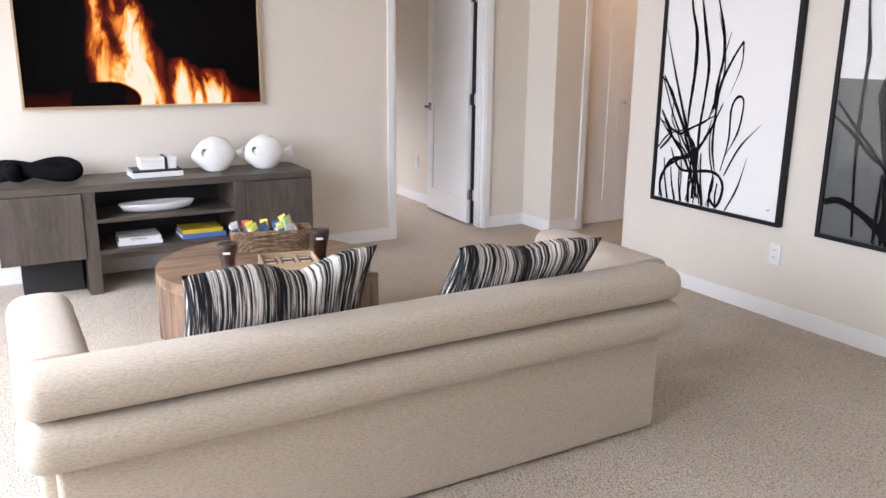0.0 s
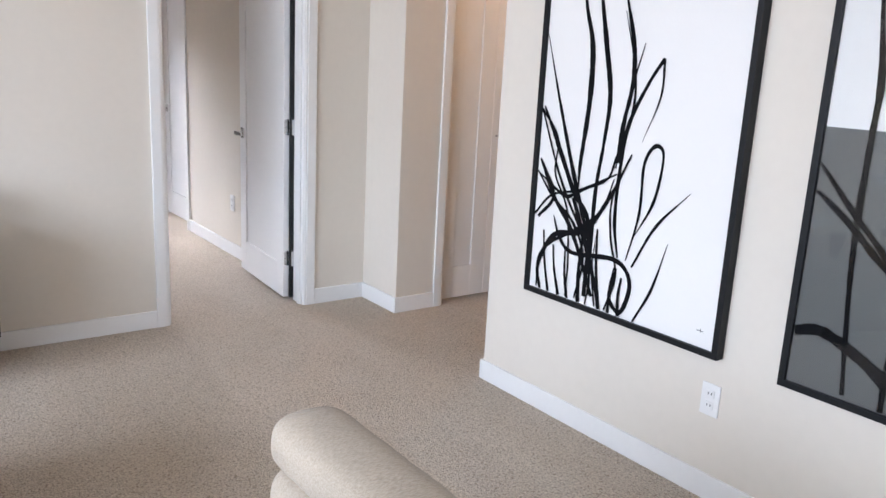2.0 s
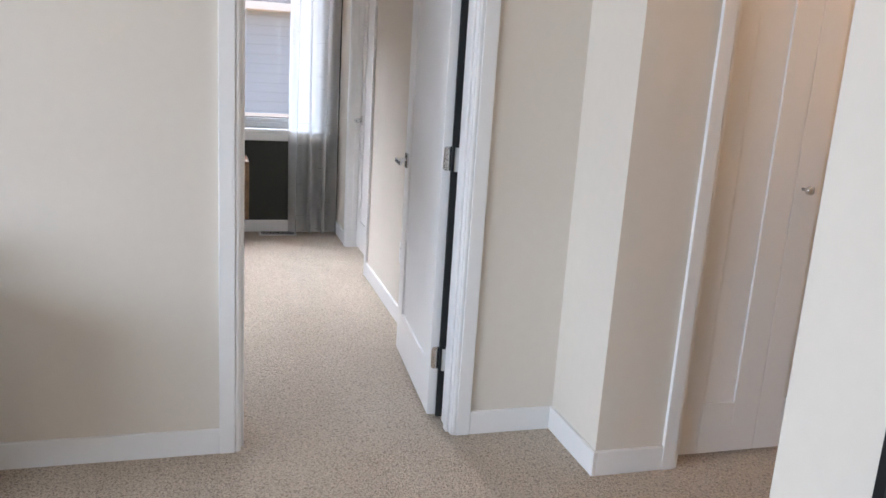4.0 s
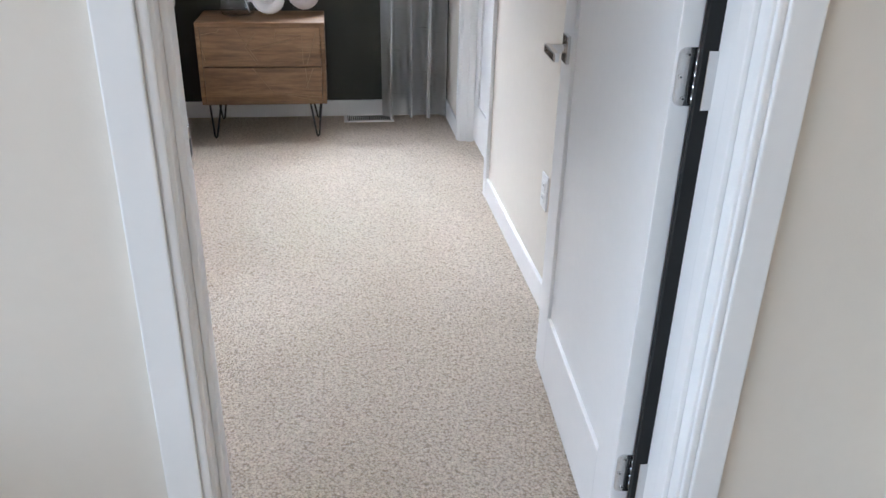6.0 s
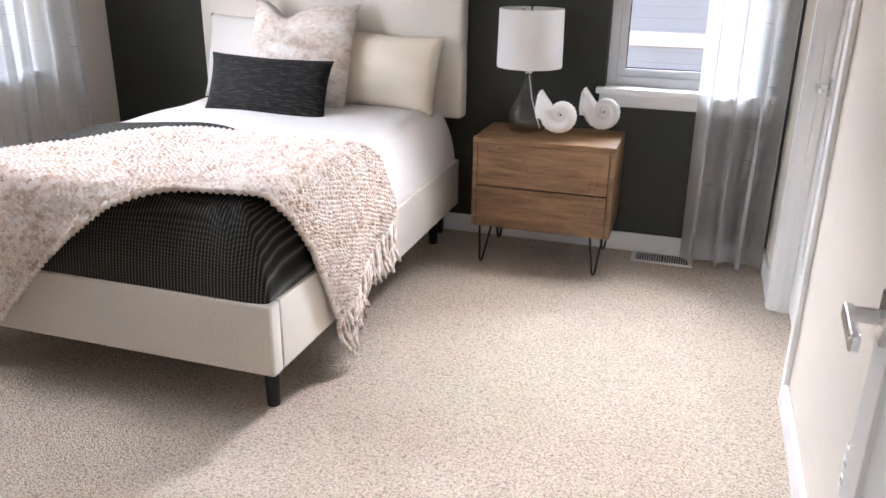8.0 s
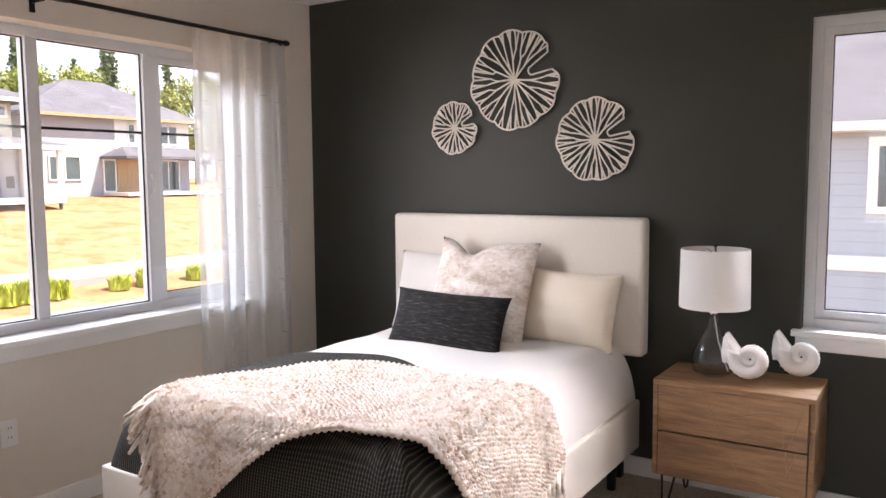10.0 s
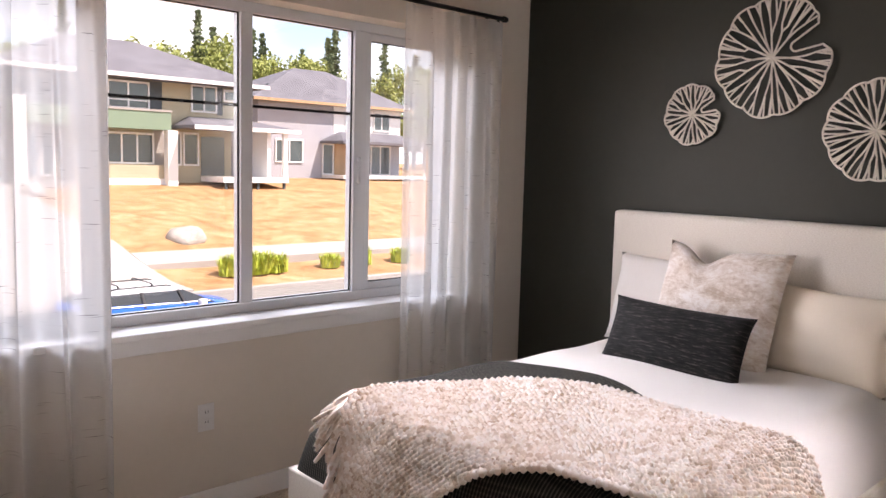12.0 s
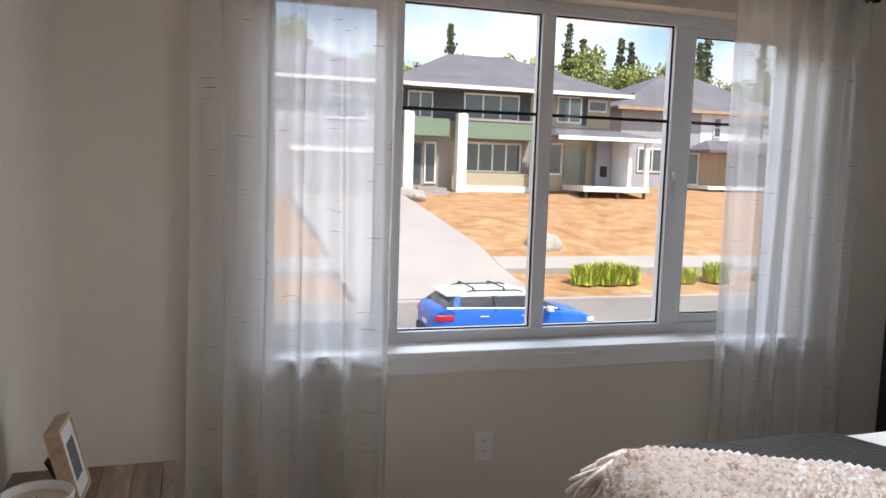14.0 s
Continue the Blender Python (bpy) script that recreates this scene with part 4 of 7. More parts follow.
# ---- media console with its things ----
def console():
    x0, x1, y0, y1, zt = 0.33, 2.161, 5.30, 5.735, 0.653
    root = thing("media_console", ((x0 + x1) / 2, (y0 + y1) / 2, 0), "grey-brown oak media console with two doors and an open middle", "media console")
    wd, wt = M["console_wood"], M["console_top"]
    part("top", box(x0, x1, y0, y1, zt - 0.042, zt, 0.003), wt, root)
    bl, br = 0.845, 1.648
    part("side_panel", box(x0, x0 + 0.03, y0 + 0.004, y1, 0.225, zt - 0.042, 0.002), wd, root)
    part("side_panel", box(x1 - 0.03, x1, y0 + 0.004, y1, 0.225, zt - 0.042, 0.002), wd, root)
    part("divider", box(bl - 0.072, bl, y0 + 0.002, y1, 0.0, zt - 0.042, 0.002), wd, root, "upright leg panel")
    part("divider", box(br, br + 0.072, y0 + 0.002, y1, 0.0, zt - 0.042, 0.002), wd, root, "upright leg panel")
    # back panel coloured near-black, unlike the oak round it
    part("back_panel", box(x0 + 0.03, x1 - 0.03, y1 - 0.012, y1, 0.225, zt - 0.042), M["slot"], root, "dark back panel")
    part("shelf", box(bl, br, y0 + 0.004, y1 - 0.012, 0.425, 0.447, 0.002), wt, root)
    part("shelf", box(bl, br, y0 + 0.004, y1 - 0.012, 0.236, 0.262, 0.002), wt, root)
    part("cabinet_bottom", box(x0 + 0.03, bl - 0.072, y0 + 0.02, y1 - 0.012, 0.225, 0.245), wd, root)
    part("cabinet_bottom", box(br + 0.072, x1 - 0.03, y0 + 0.02, y1 - 0.012, 0.225, 0.245), wd, root)
    for a, c in ((x0 + 0.002, bl - 0.074), (br + 0.074, x1 - 0.002)):
        part("door", box(a, c, y0 - 0.012, y0 + 0.003, 0.226, zt - 0.045, 0.002), wd, root)
    part("plinth", box(x0 + 0.10, bl - 0.09, y0 + 0.16, y1 - 0.06, 0.0, 0.226), M["slot"], root, "dark recessed plinth")
    part("plinth", box(br + 0.09, x1 - 0.10, y0 + 0.16, y1 - 0.06, 0.0, 0.226), M["slot"], root, "dark recessed plinth")
    return root


console()


def fish(loc, s, rz):
    """Round-bodied ceramic fish with a pointed mouth, a ring eye and a small tail, on its cut base."""
    root = thing("fish_figurine", loc, "matt white ribbed ceramic fish on the console", "figurine", "ceramic fish", world_coords=False)
    bm = bmesh.new()
    bmesh.ops.create_uvsphere(bm, u_segments=40, v_segments=28, radius=1.0)
    bmesh.ops.transform(bm, matrix=pose(0, 0, 0, 0, 90, 0), verts=bm.verts)
    for v in bm.verts:
        x, y, z = v.co
        nose = max(0.0, -x) ** 4
        rib = 1 + 0.020 * math.sin(26 * z)
        y *= 0.55 * rib * (1 - 0.3 * nose)
        z *= rib * (1 - 0.35 * nose)
        x -= 0.14 * nose
        if z < 0:
            x *= 1 - 0.44 * abs(z) ** 1.5
        v.co = (x * 0.122, y * 0.122, max(-0.088, z * 0.118) + 0.088)
        if z * 0.118 < -0.080:
            v.co.x *= 0.92
    body = part("body", bm, M["ceramic"], root, "", True)
    tail = bmesh.new()
    pts = [(0.105, 0.016), (0.125, 0.014), (0.172, 0.042), (0.178, 0.04), (0.170, 0.0), (0.178, -0.036), (0.172, -0.038), (0.125, -0.012), (0.105, -0.016)]
    for y in (-0.012, 0.012):
        tail.faces.new([tail.verts.new((x, y, z + 0.102)) for x, z in (pts if y < 0 else pts[::-1])])
    tail.verts.ensure_lookup_table()
    n = len(pts)
    for k in range(n):
        a, b_ = tail.verts[k], tail.verts[(k + 1) % n]
        c, d = tail.verts[n + (n - 1 - (k + 1) % n)], tail.verts[n + (n - 1 - k)]
        tail.faces.new((b_, a, d, c))
    bmesh.ops.bevel(tail, geom=tail.edges[:], offset=0.003, segments=2, affect="EDGES", clamp_overlap=True)
    part("tail", tail, M["ceramic"], root, "", True)
    for sy in (-1, 1):
        eye = tube([(-0.070 + 0.021 * math.cos(a), sy * (0.054 + 0.0 * math.sin(a)), 0.118 + 0.025 * math.sin(a)) for a in [2 * math.pi * k / 24 for k in range(25)]], 0.0045, seg=8, up=(0, 1, 0))
        e = part("eye_ring", eye, M["ceramic"], root, "raised ring eye", True)
        # shallow disc, the hollow's shade put into its grey colour
        part("eye_hollow", lathe([(0.019, 0), (0.014, 0.002), (0.002, 0.003)], 20), M["eye_shade"], e, "eye hollow with its shade put into a grey colour", True)
        e.children[0].matrix_basis = Matrix.Translation((-0.070, sy * 0.0515, 0.118)) @ pose(0, 0, 0, 90 * sy)
    root.matrix_world = Matrix.Translation(loc) @ pose(0, 0, 0, 0, 0, rz) @ Matrix.Scale(s, 4)


fish((1.605, 5.545, 0.653), 1.08, -4)
fish((1.925, 5.53, 0.653), 1.08, -4)

# knotted dark ornament
knot = thing("knot_ornament", (0.50, 5.56, 0.653), "black soft knotted rope ornament on the console", "ornament")
kp = []
for k in range(65):
    a = 2 * math.pi * k / 64
    kp.append((0.53 + 0.175 * (math.cos(a) + 0.45 * math.cos(2 * a + 0.6)), 5.55 + 0.075 * math.sin(2 * a), 0.653 + 0.046 + 0.05 * (0.5 + 0.5 * math.sin(3 * a + 0.4))))
part("rope", tube(kp, 0.042, 0.042, 14), M["fern"], knot, "", True)


def book(x0, x1, y0, y1, z, th, cover, name="book", label="", rz=0.0, title=None):
    cx, cy = (x0 + x1) / 2, (y0 + y1) / 2
    root = thing(name, (cx, cy, z), label, "book", "books", world_coords=False)
    w, d = (x1 - x0) / 2, (y1 - y0) / 2
    part("pages", box(-w + 0.004, w - 0.004, -d + 0.006, d - 0.002, 0.003, th - 0.003), M["paper"], root, "white page block")
    bm = box(-w, w, -d, d, 0, 0.003, 0.001)
    box(-w, w, -d, d, th - 0.003, th, 0.001, bm=bm)
    box(-w, w, -d, -d + 0.004, 0.003, th - 0.003, bm=bm)
    cov = part("cover", bm, cover, root)
    if title:
        cu = bpy.data.curves.new("title", "FONT")
        cu.body, cu.size, cu.align_x, cu.align_y, cu.extrude = title, th * 0.62, "CENTER", "CENTER", 0.0004
        tmp = new("tmp_title", cu)
        me = bpy.data.meshes.new_from_object(tmp.evaluated_get(bpy.context.evaluated_depsgraph_get()))
        bpy.data.objects.remove(tmp)
        me.materials.append(M["slot"])
        t = new("title", me)
        t.parent = cov
        t.matrix_basis = Matrix.Translation((-0.01, -d - 0.0006, th / 2)) @ pose(0, 0, 0, 90)
    root.matrix_world = Matrix.Translation((cx, cy, z)) @ pose(0, 0, 0, 0, 0, rz)
    return root


M["cover_white"] = surface("white_book_cloth", (0.78, 0.77, 0.75), 0.5, var=0.03)
M["cover_black"] = surface("black_book_cloth", (0.02, 0.02, 0.022), 0.55, var=0.1)
M["cover_yellow"] = surface("yellow_book_cover", (0.68, 0.50, 0.04), 0.45, var=0.05)
M["cover_blue"] = surface("blue_book_cover", (0.10, 0.20, 0.46), 0.45, var=0.05)
book(1.075, 1.375, 5.44, 5.64, 0.653, 0.030, M["cover_white"], label="white hardback book under a stack", rz=2)
book(1.085, 1.37, 5.455, 5.64, 0.683, 0.014, M["cover_black"], label="thin black hardback book in a stack", rz=1)
gift = thing("keepsake_box", (1.24, 5.55, 0.697), "white keepsake box with a dark band on books", "box")
part("body", box(1.135, 1.345, 5.47, 5.62, 0.697, 0.745, 0.003), M["cover_white"], gift)
part("lid", box(1.132, 1.348, 5.467, 5.623, 0.745, 0.768, 0.003), M["cover_white"], gift)
part("band", box(1.275, 1.292, 5.464, 5.626, 0.6975, 0.7705, 0.001), M["cover_black"], gift, "dark ribbon band")
book(0.96, 1.215, 5.36, 5.58, 0.262, 0.022, M["cover_white"], label="white paperback book lying on a lower shelf", rz=-3)
book(0.965, 1.205, 5.365, 5.57, 0.284, 0.026, M["cover_white"], label="white cookery book with a black spine title", rz=-1, title="VEGANSTYLE")
book(1.33, 1.60, 5.37, 5.58, 0.262, 0.030, M["cover_blue"], label="blue hardback book lying on a lower shelf", rz=1)
book(1.335, 1.585, 5.375, 5.57, 0.292, 0.026, M["cover_yellow"], label="yellow hardback book on a blue one", rz=-1)


def oval_tray():
    root = thing("oval_dish", (1.21, 5.46, 0.447), "white oval ceramic dish on the shelf", "dish")
    bm = bmesh.new()
    prof = [(0.60, 0.0), (0.88, 0.012), (1.0, 0.045), (1.0, 0.05), (0.95, 0.047), (0.84, 0.02), (0.3, 0.012), (0.0001, 0.012)]
    lathe(prof, 44, (0, 0, 0), bm)
    for v in bm.verts:
        v.co = (1.21 + v.co.x * 0.225, 5.46 + v.co.y * 0.085, 0.447 + v.co.z * 1.1)
    part("bowl", bm, M["ceramic"], root, "", True)


oval_tray()

# television with a wooden frame
tv = thing("television", (1.265, 5.75, 1.05), "wall-mounted television in a light wood frame showing a log fire", "television")
TX0, TX1, TZ0 = 0.545, 1.99, 1.057
TZ1 = TZ0 + (TX1 - TX0) * 9 / 16
part("body", box(TX0 + 0.004, TX1 - 0.004, 5.738, 5.764, TZ0 + 0.004, TZ1 - 0.004), M["black_frame"], tv)
for a in ((TX0, TX1, TZ0, TZ0 + 0.013), (TX0, TX1, TZ1 - 0.013, TZ1), (TX0, TX0 + 0.013, TZ0 + 0.013, TZ1 - 0.013), (TX1 - 0.013, TX1, TZ0 + 0.013, TZ1 - 0.013)):
    part("frame", box(a[0], a[1], 5.728, 5.762, a[2], a[3], 0.001), M["oak_frame"], tv, "light oak frame strip")
scr = grid_surface(1, 1, lambda a, b: (TX0 + 0.013 + a * (TX1 - TX0 - 0.026), 5.736, TZ0 + 0.013 + b * (TZ1 - TZ0 - 0.026)), lambda a, b: (a * 1.42, b * 0.79))
part("screen", scr, M["fire"], tv, "lit screen with flames")


# ---- coffee table with its things ----
def coffee_table():
    cx, cy, r, zt = 1.465, 4.085, 0.51, 0.42
    root = thing("coffee_table", (cx, cy, 0), "round acacia wood drum coffee table with upright posts", "coffee table")
    # top of planks side by side
    n = 7
    for k in range(n):
        y0, y1 = -r + 2 * r * k / n, -r + 2 * r * (k + 1) / n
        bm = bmesh.new()
        ys = [y0 + 0.0008 + (y1 - y0 - 0.0016) * j / 10 for j in range(11)]
        right = [(math.sqrt(max(r * r - y * y, 1e-6)), y) for y in ys]
        outline = right + [(-x, y) for x, y in reversed(right)]
        bot = [bm.verts.new((cx + x, cy + y, zt - 0.05)) for x, y in outline]
        top = [bm.verts.new((cx + x, cy + y, zt)) for x, y in outline]
        bm.faces.new(top)
        bm.faces.new(bot[::-1])
        for j in range(len(outline)):
            q = (j + 1) % len(outline)
            bm.faces.new((bot[j], bot[q], top[q], top[j]))
        bmesh.ops.remove_doubles(bm, verts=bm.verts, dist=0.0004)
        part("top_plank", bm, M["table_wood"], root)
    m = 24
    for k in range(m):
        a = 2 * math.pi * (k + 0.5) / m
        w = 0.49 * math.sin(math.pi / m) * 0.985
        part("stave", box(-w, w, -0.012, 0.012, 0.075, zt - 0.05, 0.002, rot=Matrix.Translation((cx + 0.488 * math.cos(a), cy + 0.488 * math.sin(a), 0)) @ pose(0, 0, 0, 0, 0, math.degrees(a) + 90)), M["table_side"], root)
    for deg in (-38, 52, 142, 232):
        a = radians(deg)
        part("post", box(-0.075, 0.075, -0.026, 0.026, 0.0, zt - 0.052, 0.008, rot=Matrix.Translation((cx + 0.520 * math.cos(a), cy + 0.520 * math.sin(a), 0)) @ pose(0, 0, 0, 0, 0, deg + 90)), M["table_side"], root)
    return root


coffee_table()
TT = 0.42


def basket():
    cx, cy, L, W, H = 1.565, 4.30, 0.40, 0.17, 0.105
    root = thing("wicker_basket", (cx, cy, TT), "brown woven rattan basket filled with snack bars", "basket", world_coords=False)
    wick = wood("rattan", (0.075, 0.04, 0.02), (0.18, 0.105, 0.055), (0.32, 0.21, 0.12), (30, 30, 30), 0.6, False)

    def rect(s, t):
        """A point on a rounded rectangle at fraction t."""
        a = 2 * math.pi * t
        c, d = math.cos(a), math.sin(a)
        e = 0.35
        return (math.copysign(abs(c) ** e, c) * L / 2 * s, math.copysign(abs(d) ** e, d) * W / 2 * s)
    rows = 8
    N = 46
    for r in range(rows):
        z = 0.010 + r * (H - 0.018) / (rows - 1)
        s = 0.90 + 0.10 * r / (rows - 1)
        pts = []
        for k in range(N * 2 + 1):
            x, y = rect(s, k / (N * 2))
            o = 0.0045 * (1 if (k // 2 + r) % 2 else -1)
            ln = math.hypot(x, y)
            pts.append((x * (1 + o / ln), y * (1 + o / ln), z + 0.002 * math.sin(k)))
        part("weaver", tube(pts, 0.0058, 0.0066, 6), wick, root, "", True)
    for k in range(N):
        x, y = rect(0.9, (k + 0.25) / N)
        x2, y2 = rect(1.0, (k + 0.25) / N)
        part("stake", tube([(x, y, 0.003), (x2, y2, H)], 0.004, seg=5), wick, root, "", True)
    rim = bmesh.new()
    for off in (0.0, 0.5):
        tube([(*rect(1.0 + 0.006 * math.sin(40 * 2 * math.pi * k / 240 + off * 6.28), k / 240), H + 0.004 * math.cos(40 * 2 * math.pi * k / 240 + off * 6.28)) for k in range(241)], 0.0055, seg=6, bm=rim)
    part("rim", rim, wick, root, "braided rim", True)
    part("base", box(-L / 2 * 0.9, L / 2 * 0.9, -W / 2 * 0.9, W / 2 * 0.9, 0.0, 0.008, 0.003), wick, root)
    root.matrix_world = Matrix.Translation((cx, cy, TT)) @ pose(0, 0, 0, 0, 0, -16)
    cols = [(0.80, 0.78, 0.76), (0.78, 0.76, 0.75), (0.55, 0.10, 0.12), (0.75, 0.58, 0.05), (0.62, 0.66, 0.12), (0.75, 0.55, 0.05), (0.06, 0.10, 0.22), (0.05, 0.16, 0.35), (0.70, 0.72, 0.25), (0.45, 0.62, 0.30), (0.78, 0.60, 0.08), (0.65, 0.12, 0.14)]
    rnd = random.Random(5)
    for k, c in enumerate(cols):
        m = bpy.data.materials.get("wrapper_%d" % k) or surface("wrapper_%d" % k, c, 0.3, var=0.12, big=25, fine=60)
        hgt = 0.13 if k < 9 else 0.165
        bar = thing("snack_bar", (0, 0, 0), "foil-wrapped snack bar standing in the basket", "snack", "snack bars", world_coords=False)
        b = box(-0.020, 0.020, -0.006, 0.006, 0.0, hgt, 0.004)
        part("wrapper", b, m, bar, "", True)
        part("seal", box(-0.021, 0.021, -0.0012, 0.0012, hgt - 0.002, hgt + 0.010), m, bar, "crimped end")
        part("label_patch", box(-0.0165, 0.0165, -0.0066, -0.0058, hgt * 0.3, hgt * 0.8), M["paper"] if k % 2 else M["cover_blue"], bar, "printed label panel")
        lx = -0.165 + 0.33 * k / (len(cols) - 1)
        bar.matrix_world = root.matrix_world @ Matrix.Translation((lx, rnd.uniform(-0.02, 0.03), 0.012)) @ pose(0, 0, 0, rnd.uniform(-8, 8), rnd.uniform(-26, -8) if k < 10 else rnd.uniform(-34, -24), rnd.uniform(-25, 25))


basket()


def cola_glass(x, y):
    root = thing("drinking_glass", (x, y, TT), "flared glass filled with dark cola on the coffee table", "glass", "cola glasses", world_coords=False)
    outer = [(0.026, 0.0), (0.027, 0.012), (0.024, 0.030), (0.027, 0.06), (0.036, 0.10), (0.038, 0.118), (0.0365, 0.132)]
    inner = [(0.0345, 0.132), (0.036, 0.118), (0.034, 0.10), (0.025, 0.06), (0.022, 0.030), (0.024, 0.014), (0.0005, 0.012)]
    part("glass", lathe(outer + inner, 28), M["glass"], root, "", True)
    part("drink", lathe([(0.0005, 0.0135), (0.0235, 0.015), (0.0215, 0.030), (0.0245, 0.06), (0.0335, 0.10), (0.0355, 0.116), (0.0350, 0.126), (0.0005, 0.126)], 28), M["flue"], root, "dark cola", True)
    lab = grid_surface(12, 1, lambda a, b: (0.0376 * math.cos(-2.3 + a * 0.7), 0.0376 * math.sin(-2.3 + a * 0.7), 0.096 + 0.008 * b))
    part("label_band", lab, M["paper"], root, "white printed band", True)
    root.matrix_world = Matrix.Translation((x, y, TT)) @ Matrix.Scale(1.28, 4)


cola_glass(1.225, 3.86)
cola_glass(1.69, 3.935)

gb = thing("game_box", (1.485, 3.80, TT), "open light wood box with printed tiles in compartments", "box", world_coords=False)
part("tray", box(-0.126, 0.126, -0.102, 0.102, 0.0, 0.045, 0.002), M["oak_frame"], gb)
for a in ((-0.128, 0.128, -0.105, -0.095), (-0.128, 0.128, 0.095, 0.105), (-0.128, -0.118, -0.095, 0.095), (0.118, 0.128, -0.095, 0.095)):
    part("rim", box(*a, 0.0, 0.08, 0.002), M["oak_frame"], gb, "pale wood side of the box")
for dx in (-0.040, 0.040):
    part("divider", box(dx - 0.003, dx + 0.003, -0.095, 0.095, 0.045, 0.072), M["oak_frame"], gb)
part("felt", box(-0.118, 0.118, -0.095, 0.095, 0.0452, 0.048), M["table_side"], gb, "dark lining")
for k in range(3):
    for j in range(3):
        cxk, cyj = -0.079 + k * 0.079, -0.062 + j * 0.062
        tile = part("tile", box(cxk - 0.030, cxk + 0.030, cyj - 0.024, cyj + 0.024, 0.048, 0.058, 0.002), M["table_side"], gb, "dark game tile")
        part("tile_print", box(cxk - 0.022, cxk + 0.022, cyj - 0.010, cyj + 0.010, 0.0581, 0.0586), M["paper"], tile, "pale printed bar")
box_knob = part("knob", lathe([(0.004, 0.0), (0.005, 0.006), (0.010, 0.010), (0.009, 0.016), (0.001, 0.018)], 16), M["chrome"], gb, "small metal knob", True)
box_knob.matrix_basis = pose(0.012, -0.105, 0.036, 90)
gb.matrix_world = Matrix.Translation((1.485, 3.80, TT)) @ pose(0, 0, 0, 0, 0, -11)


# ---- pictures ----
def ribbon(pts, widths, x, flip=1):
    """A brushed stroke lying on the canvas, from (y, z) points."""
    c = catmull([(0, p[0], p[1]) for p in pts], 10)
    n = len(c)
    bm = bmesh.new()
    L, R = [], []
    rnd = random.Random(int(abs(pts[0][0]) * 977 + abs(pts[-1][1]) * 613))
    for i, p in enumerate(c):
        d = (c[min(i + 1, n - 1)] - c[max(i - 1, 0)]).normalized()
        nrm = Vector((0, -d.z, d.y))
        t = i / (n - 1)
        k = t * (len(widths) - 1)
        j = min(int(k), len(widths) - 2)
        w = (widths[j] + (widths[j + 1] - widths[j]) * (k - j)) / 2 * rnd.uniform(0.86, 1.14)
        L.append(bm.verts.new((x, p.y + nrm.y * w, p.z + nrm.z * w)))
        R.append(bm.verts.new((x, p.y - nrm.y * w, p.z - nrm.z * w)))
    for i in range(n - 1):
        bm.faces.new((L[i], L[i + 1], R[i + 1], R[i]))
    return bm


def framed_picture(name, y0, y1, z0, z1, label):
    root = thing(name, (ART, (y0 + y1) / 2, z0), label, "picture", "large framed drawings")
    fw, f0 = 0.022, 3.990
    part("canvas", box(4.004, 4.024, y0 + 0.004, y1 - 0.004, z0 + 0.004, z1 - 0.004), M["canvas"], root, "white painted sheet")
    for a in ((y0, y1, z0, z0 + fw), (y0, y1, z1 - fw, z1), (y0, y0 + fw, z0 + fw, z1 - fw), (y1 - fw, y1, z0 + fw, z1 - fw)):
        part("frame_rail", box(f0, ART, *a, 0.0015), M["black_frame"], root, "deep black frame rail")
    return root


PT = 1.93
pic_a = framed_picture("framed_picture", 3.125, 4.085, 0.515, PT, "tall white picture of black brushed stems, black frame")
lift = [0]
sheet_of = [pic_a]


def stroke(pts, widths):
    lift[0] += 1
    part("brush_stroke", ribbon(pts, tuple(w * 0.80 for w in widths) if sheet_of[0] is pic_a else widths, 4.0028 - 0.00008 * lift[0]), M["ink"], sheet_of[0])


stroke([(3.90, 1.9), (3.87, 1.69), (3.82, 1.53), (3.81, 1.33), (3.83, 1.09), (3.83, 0.99)], (0.01, 0.018, 0.032, 0.032, 0.023, 0.01))
stroke([(3.84, 1.9), (3.79, 1.69), (3.75, 1.53), (3.71, 1.35), (3.72, 1.17), (3.74, 0.96), (3.73, 0.58)], (0.01, 0.02, 0.032, 0.029, 0.019, 0.025, 0.017))
stroke([(3.73, 1.88), (3.67, 1.69), (3.62, 1.53), (3.61, 1.39), (3.64, 1.23), (3.65, 1.09)], (0.008, 0.013, 0.027, 0.025, 0.019, 0.008))
stroke([(3.57, 1.54), (3.62, 1.34), (3.64, 1.11)], (0.004, 0.017, 0.021))
stroke([(3.48, 1.49), (3.54, 1.4), (3.61, 1.25), (3.63, 1.07), (3.63, 0.89), (3.6, 0.76)], (0.017, 0.017, 0.023, 0.021, 0.021, 0.01))
stroke([(3.48, 1.49), (3.48, 1.36), (3.54, 1.2)], (0.013, 0.01, 0.002))
stroke([(4.06, 1.57), (3.97, 1.32), (3.86, 1.04), (3.74, 0.77)], (0.004, 0.017, 0.027, 0.021))
stroke([(4.05, 1.29), (3.96, 1.15), (3.85, 0.97), (3.76, 0.86), (3.75, 0.57)], (0.01, 0.029, 0.029, 0.023, 0.025))
stroke([(3.56, 0.76), (3.52, 0.94), (3.52, 1.12), (3.48, 1.19), (3.44, 1.16), (3.46, 1.0), (3.53, 0.86)], (0.006, 0.015, 0.015, 0.021, 0.013, 0.017, 0.004))
stroke([(3.31, 1.05), (3.44, 0.91), (3.53, 0.74)], (0.002, 0.015, 0.01))
stroke([(3.38, 0.86), (3.43, 0.68), (3.5, 0.54)], (0.002, 0.015, 0.01))
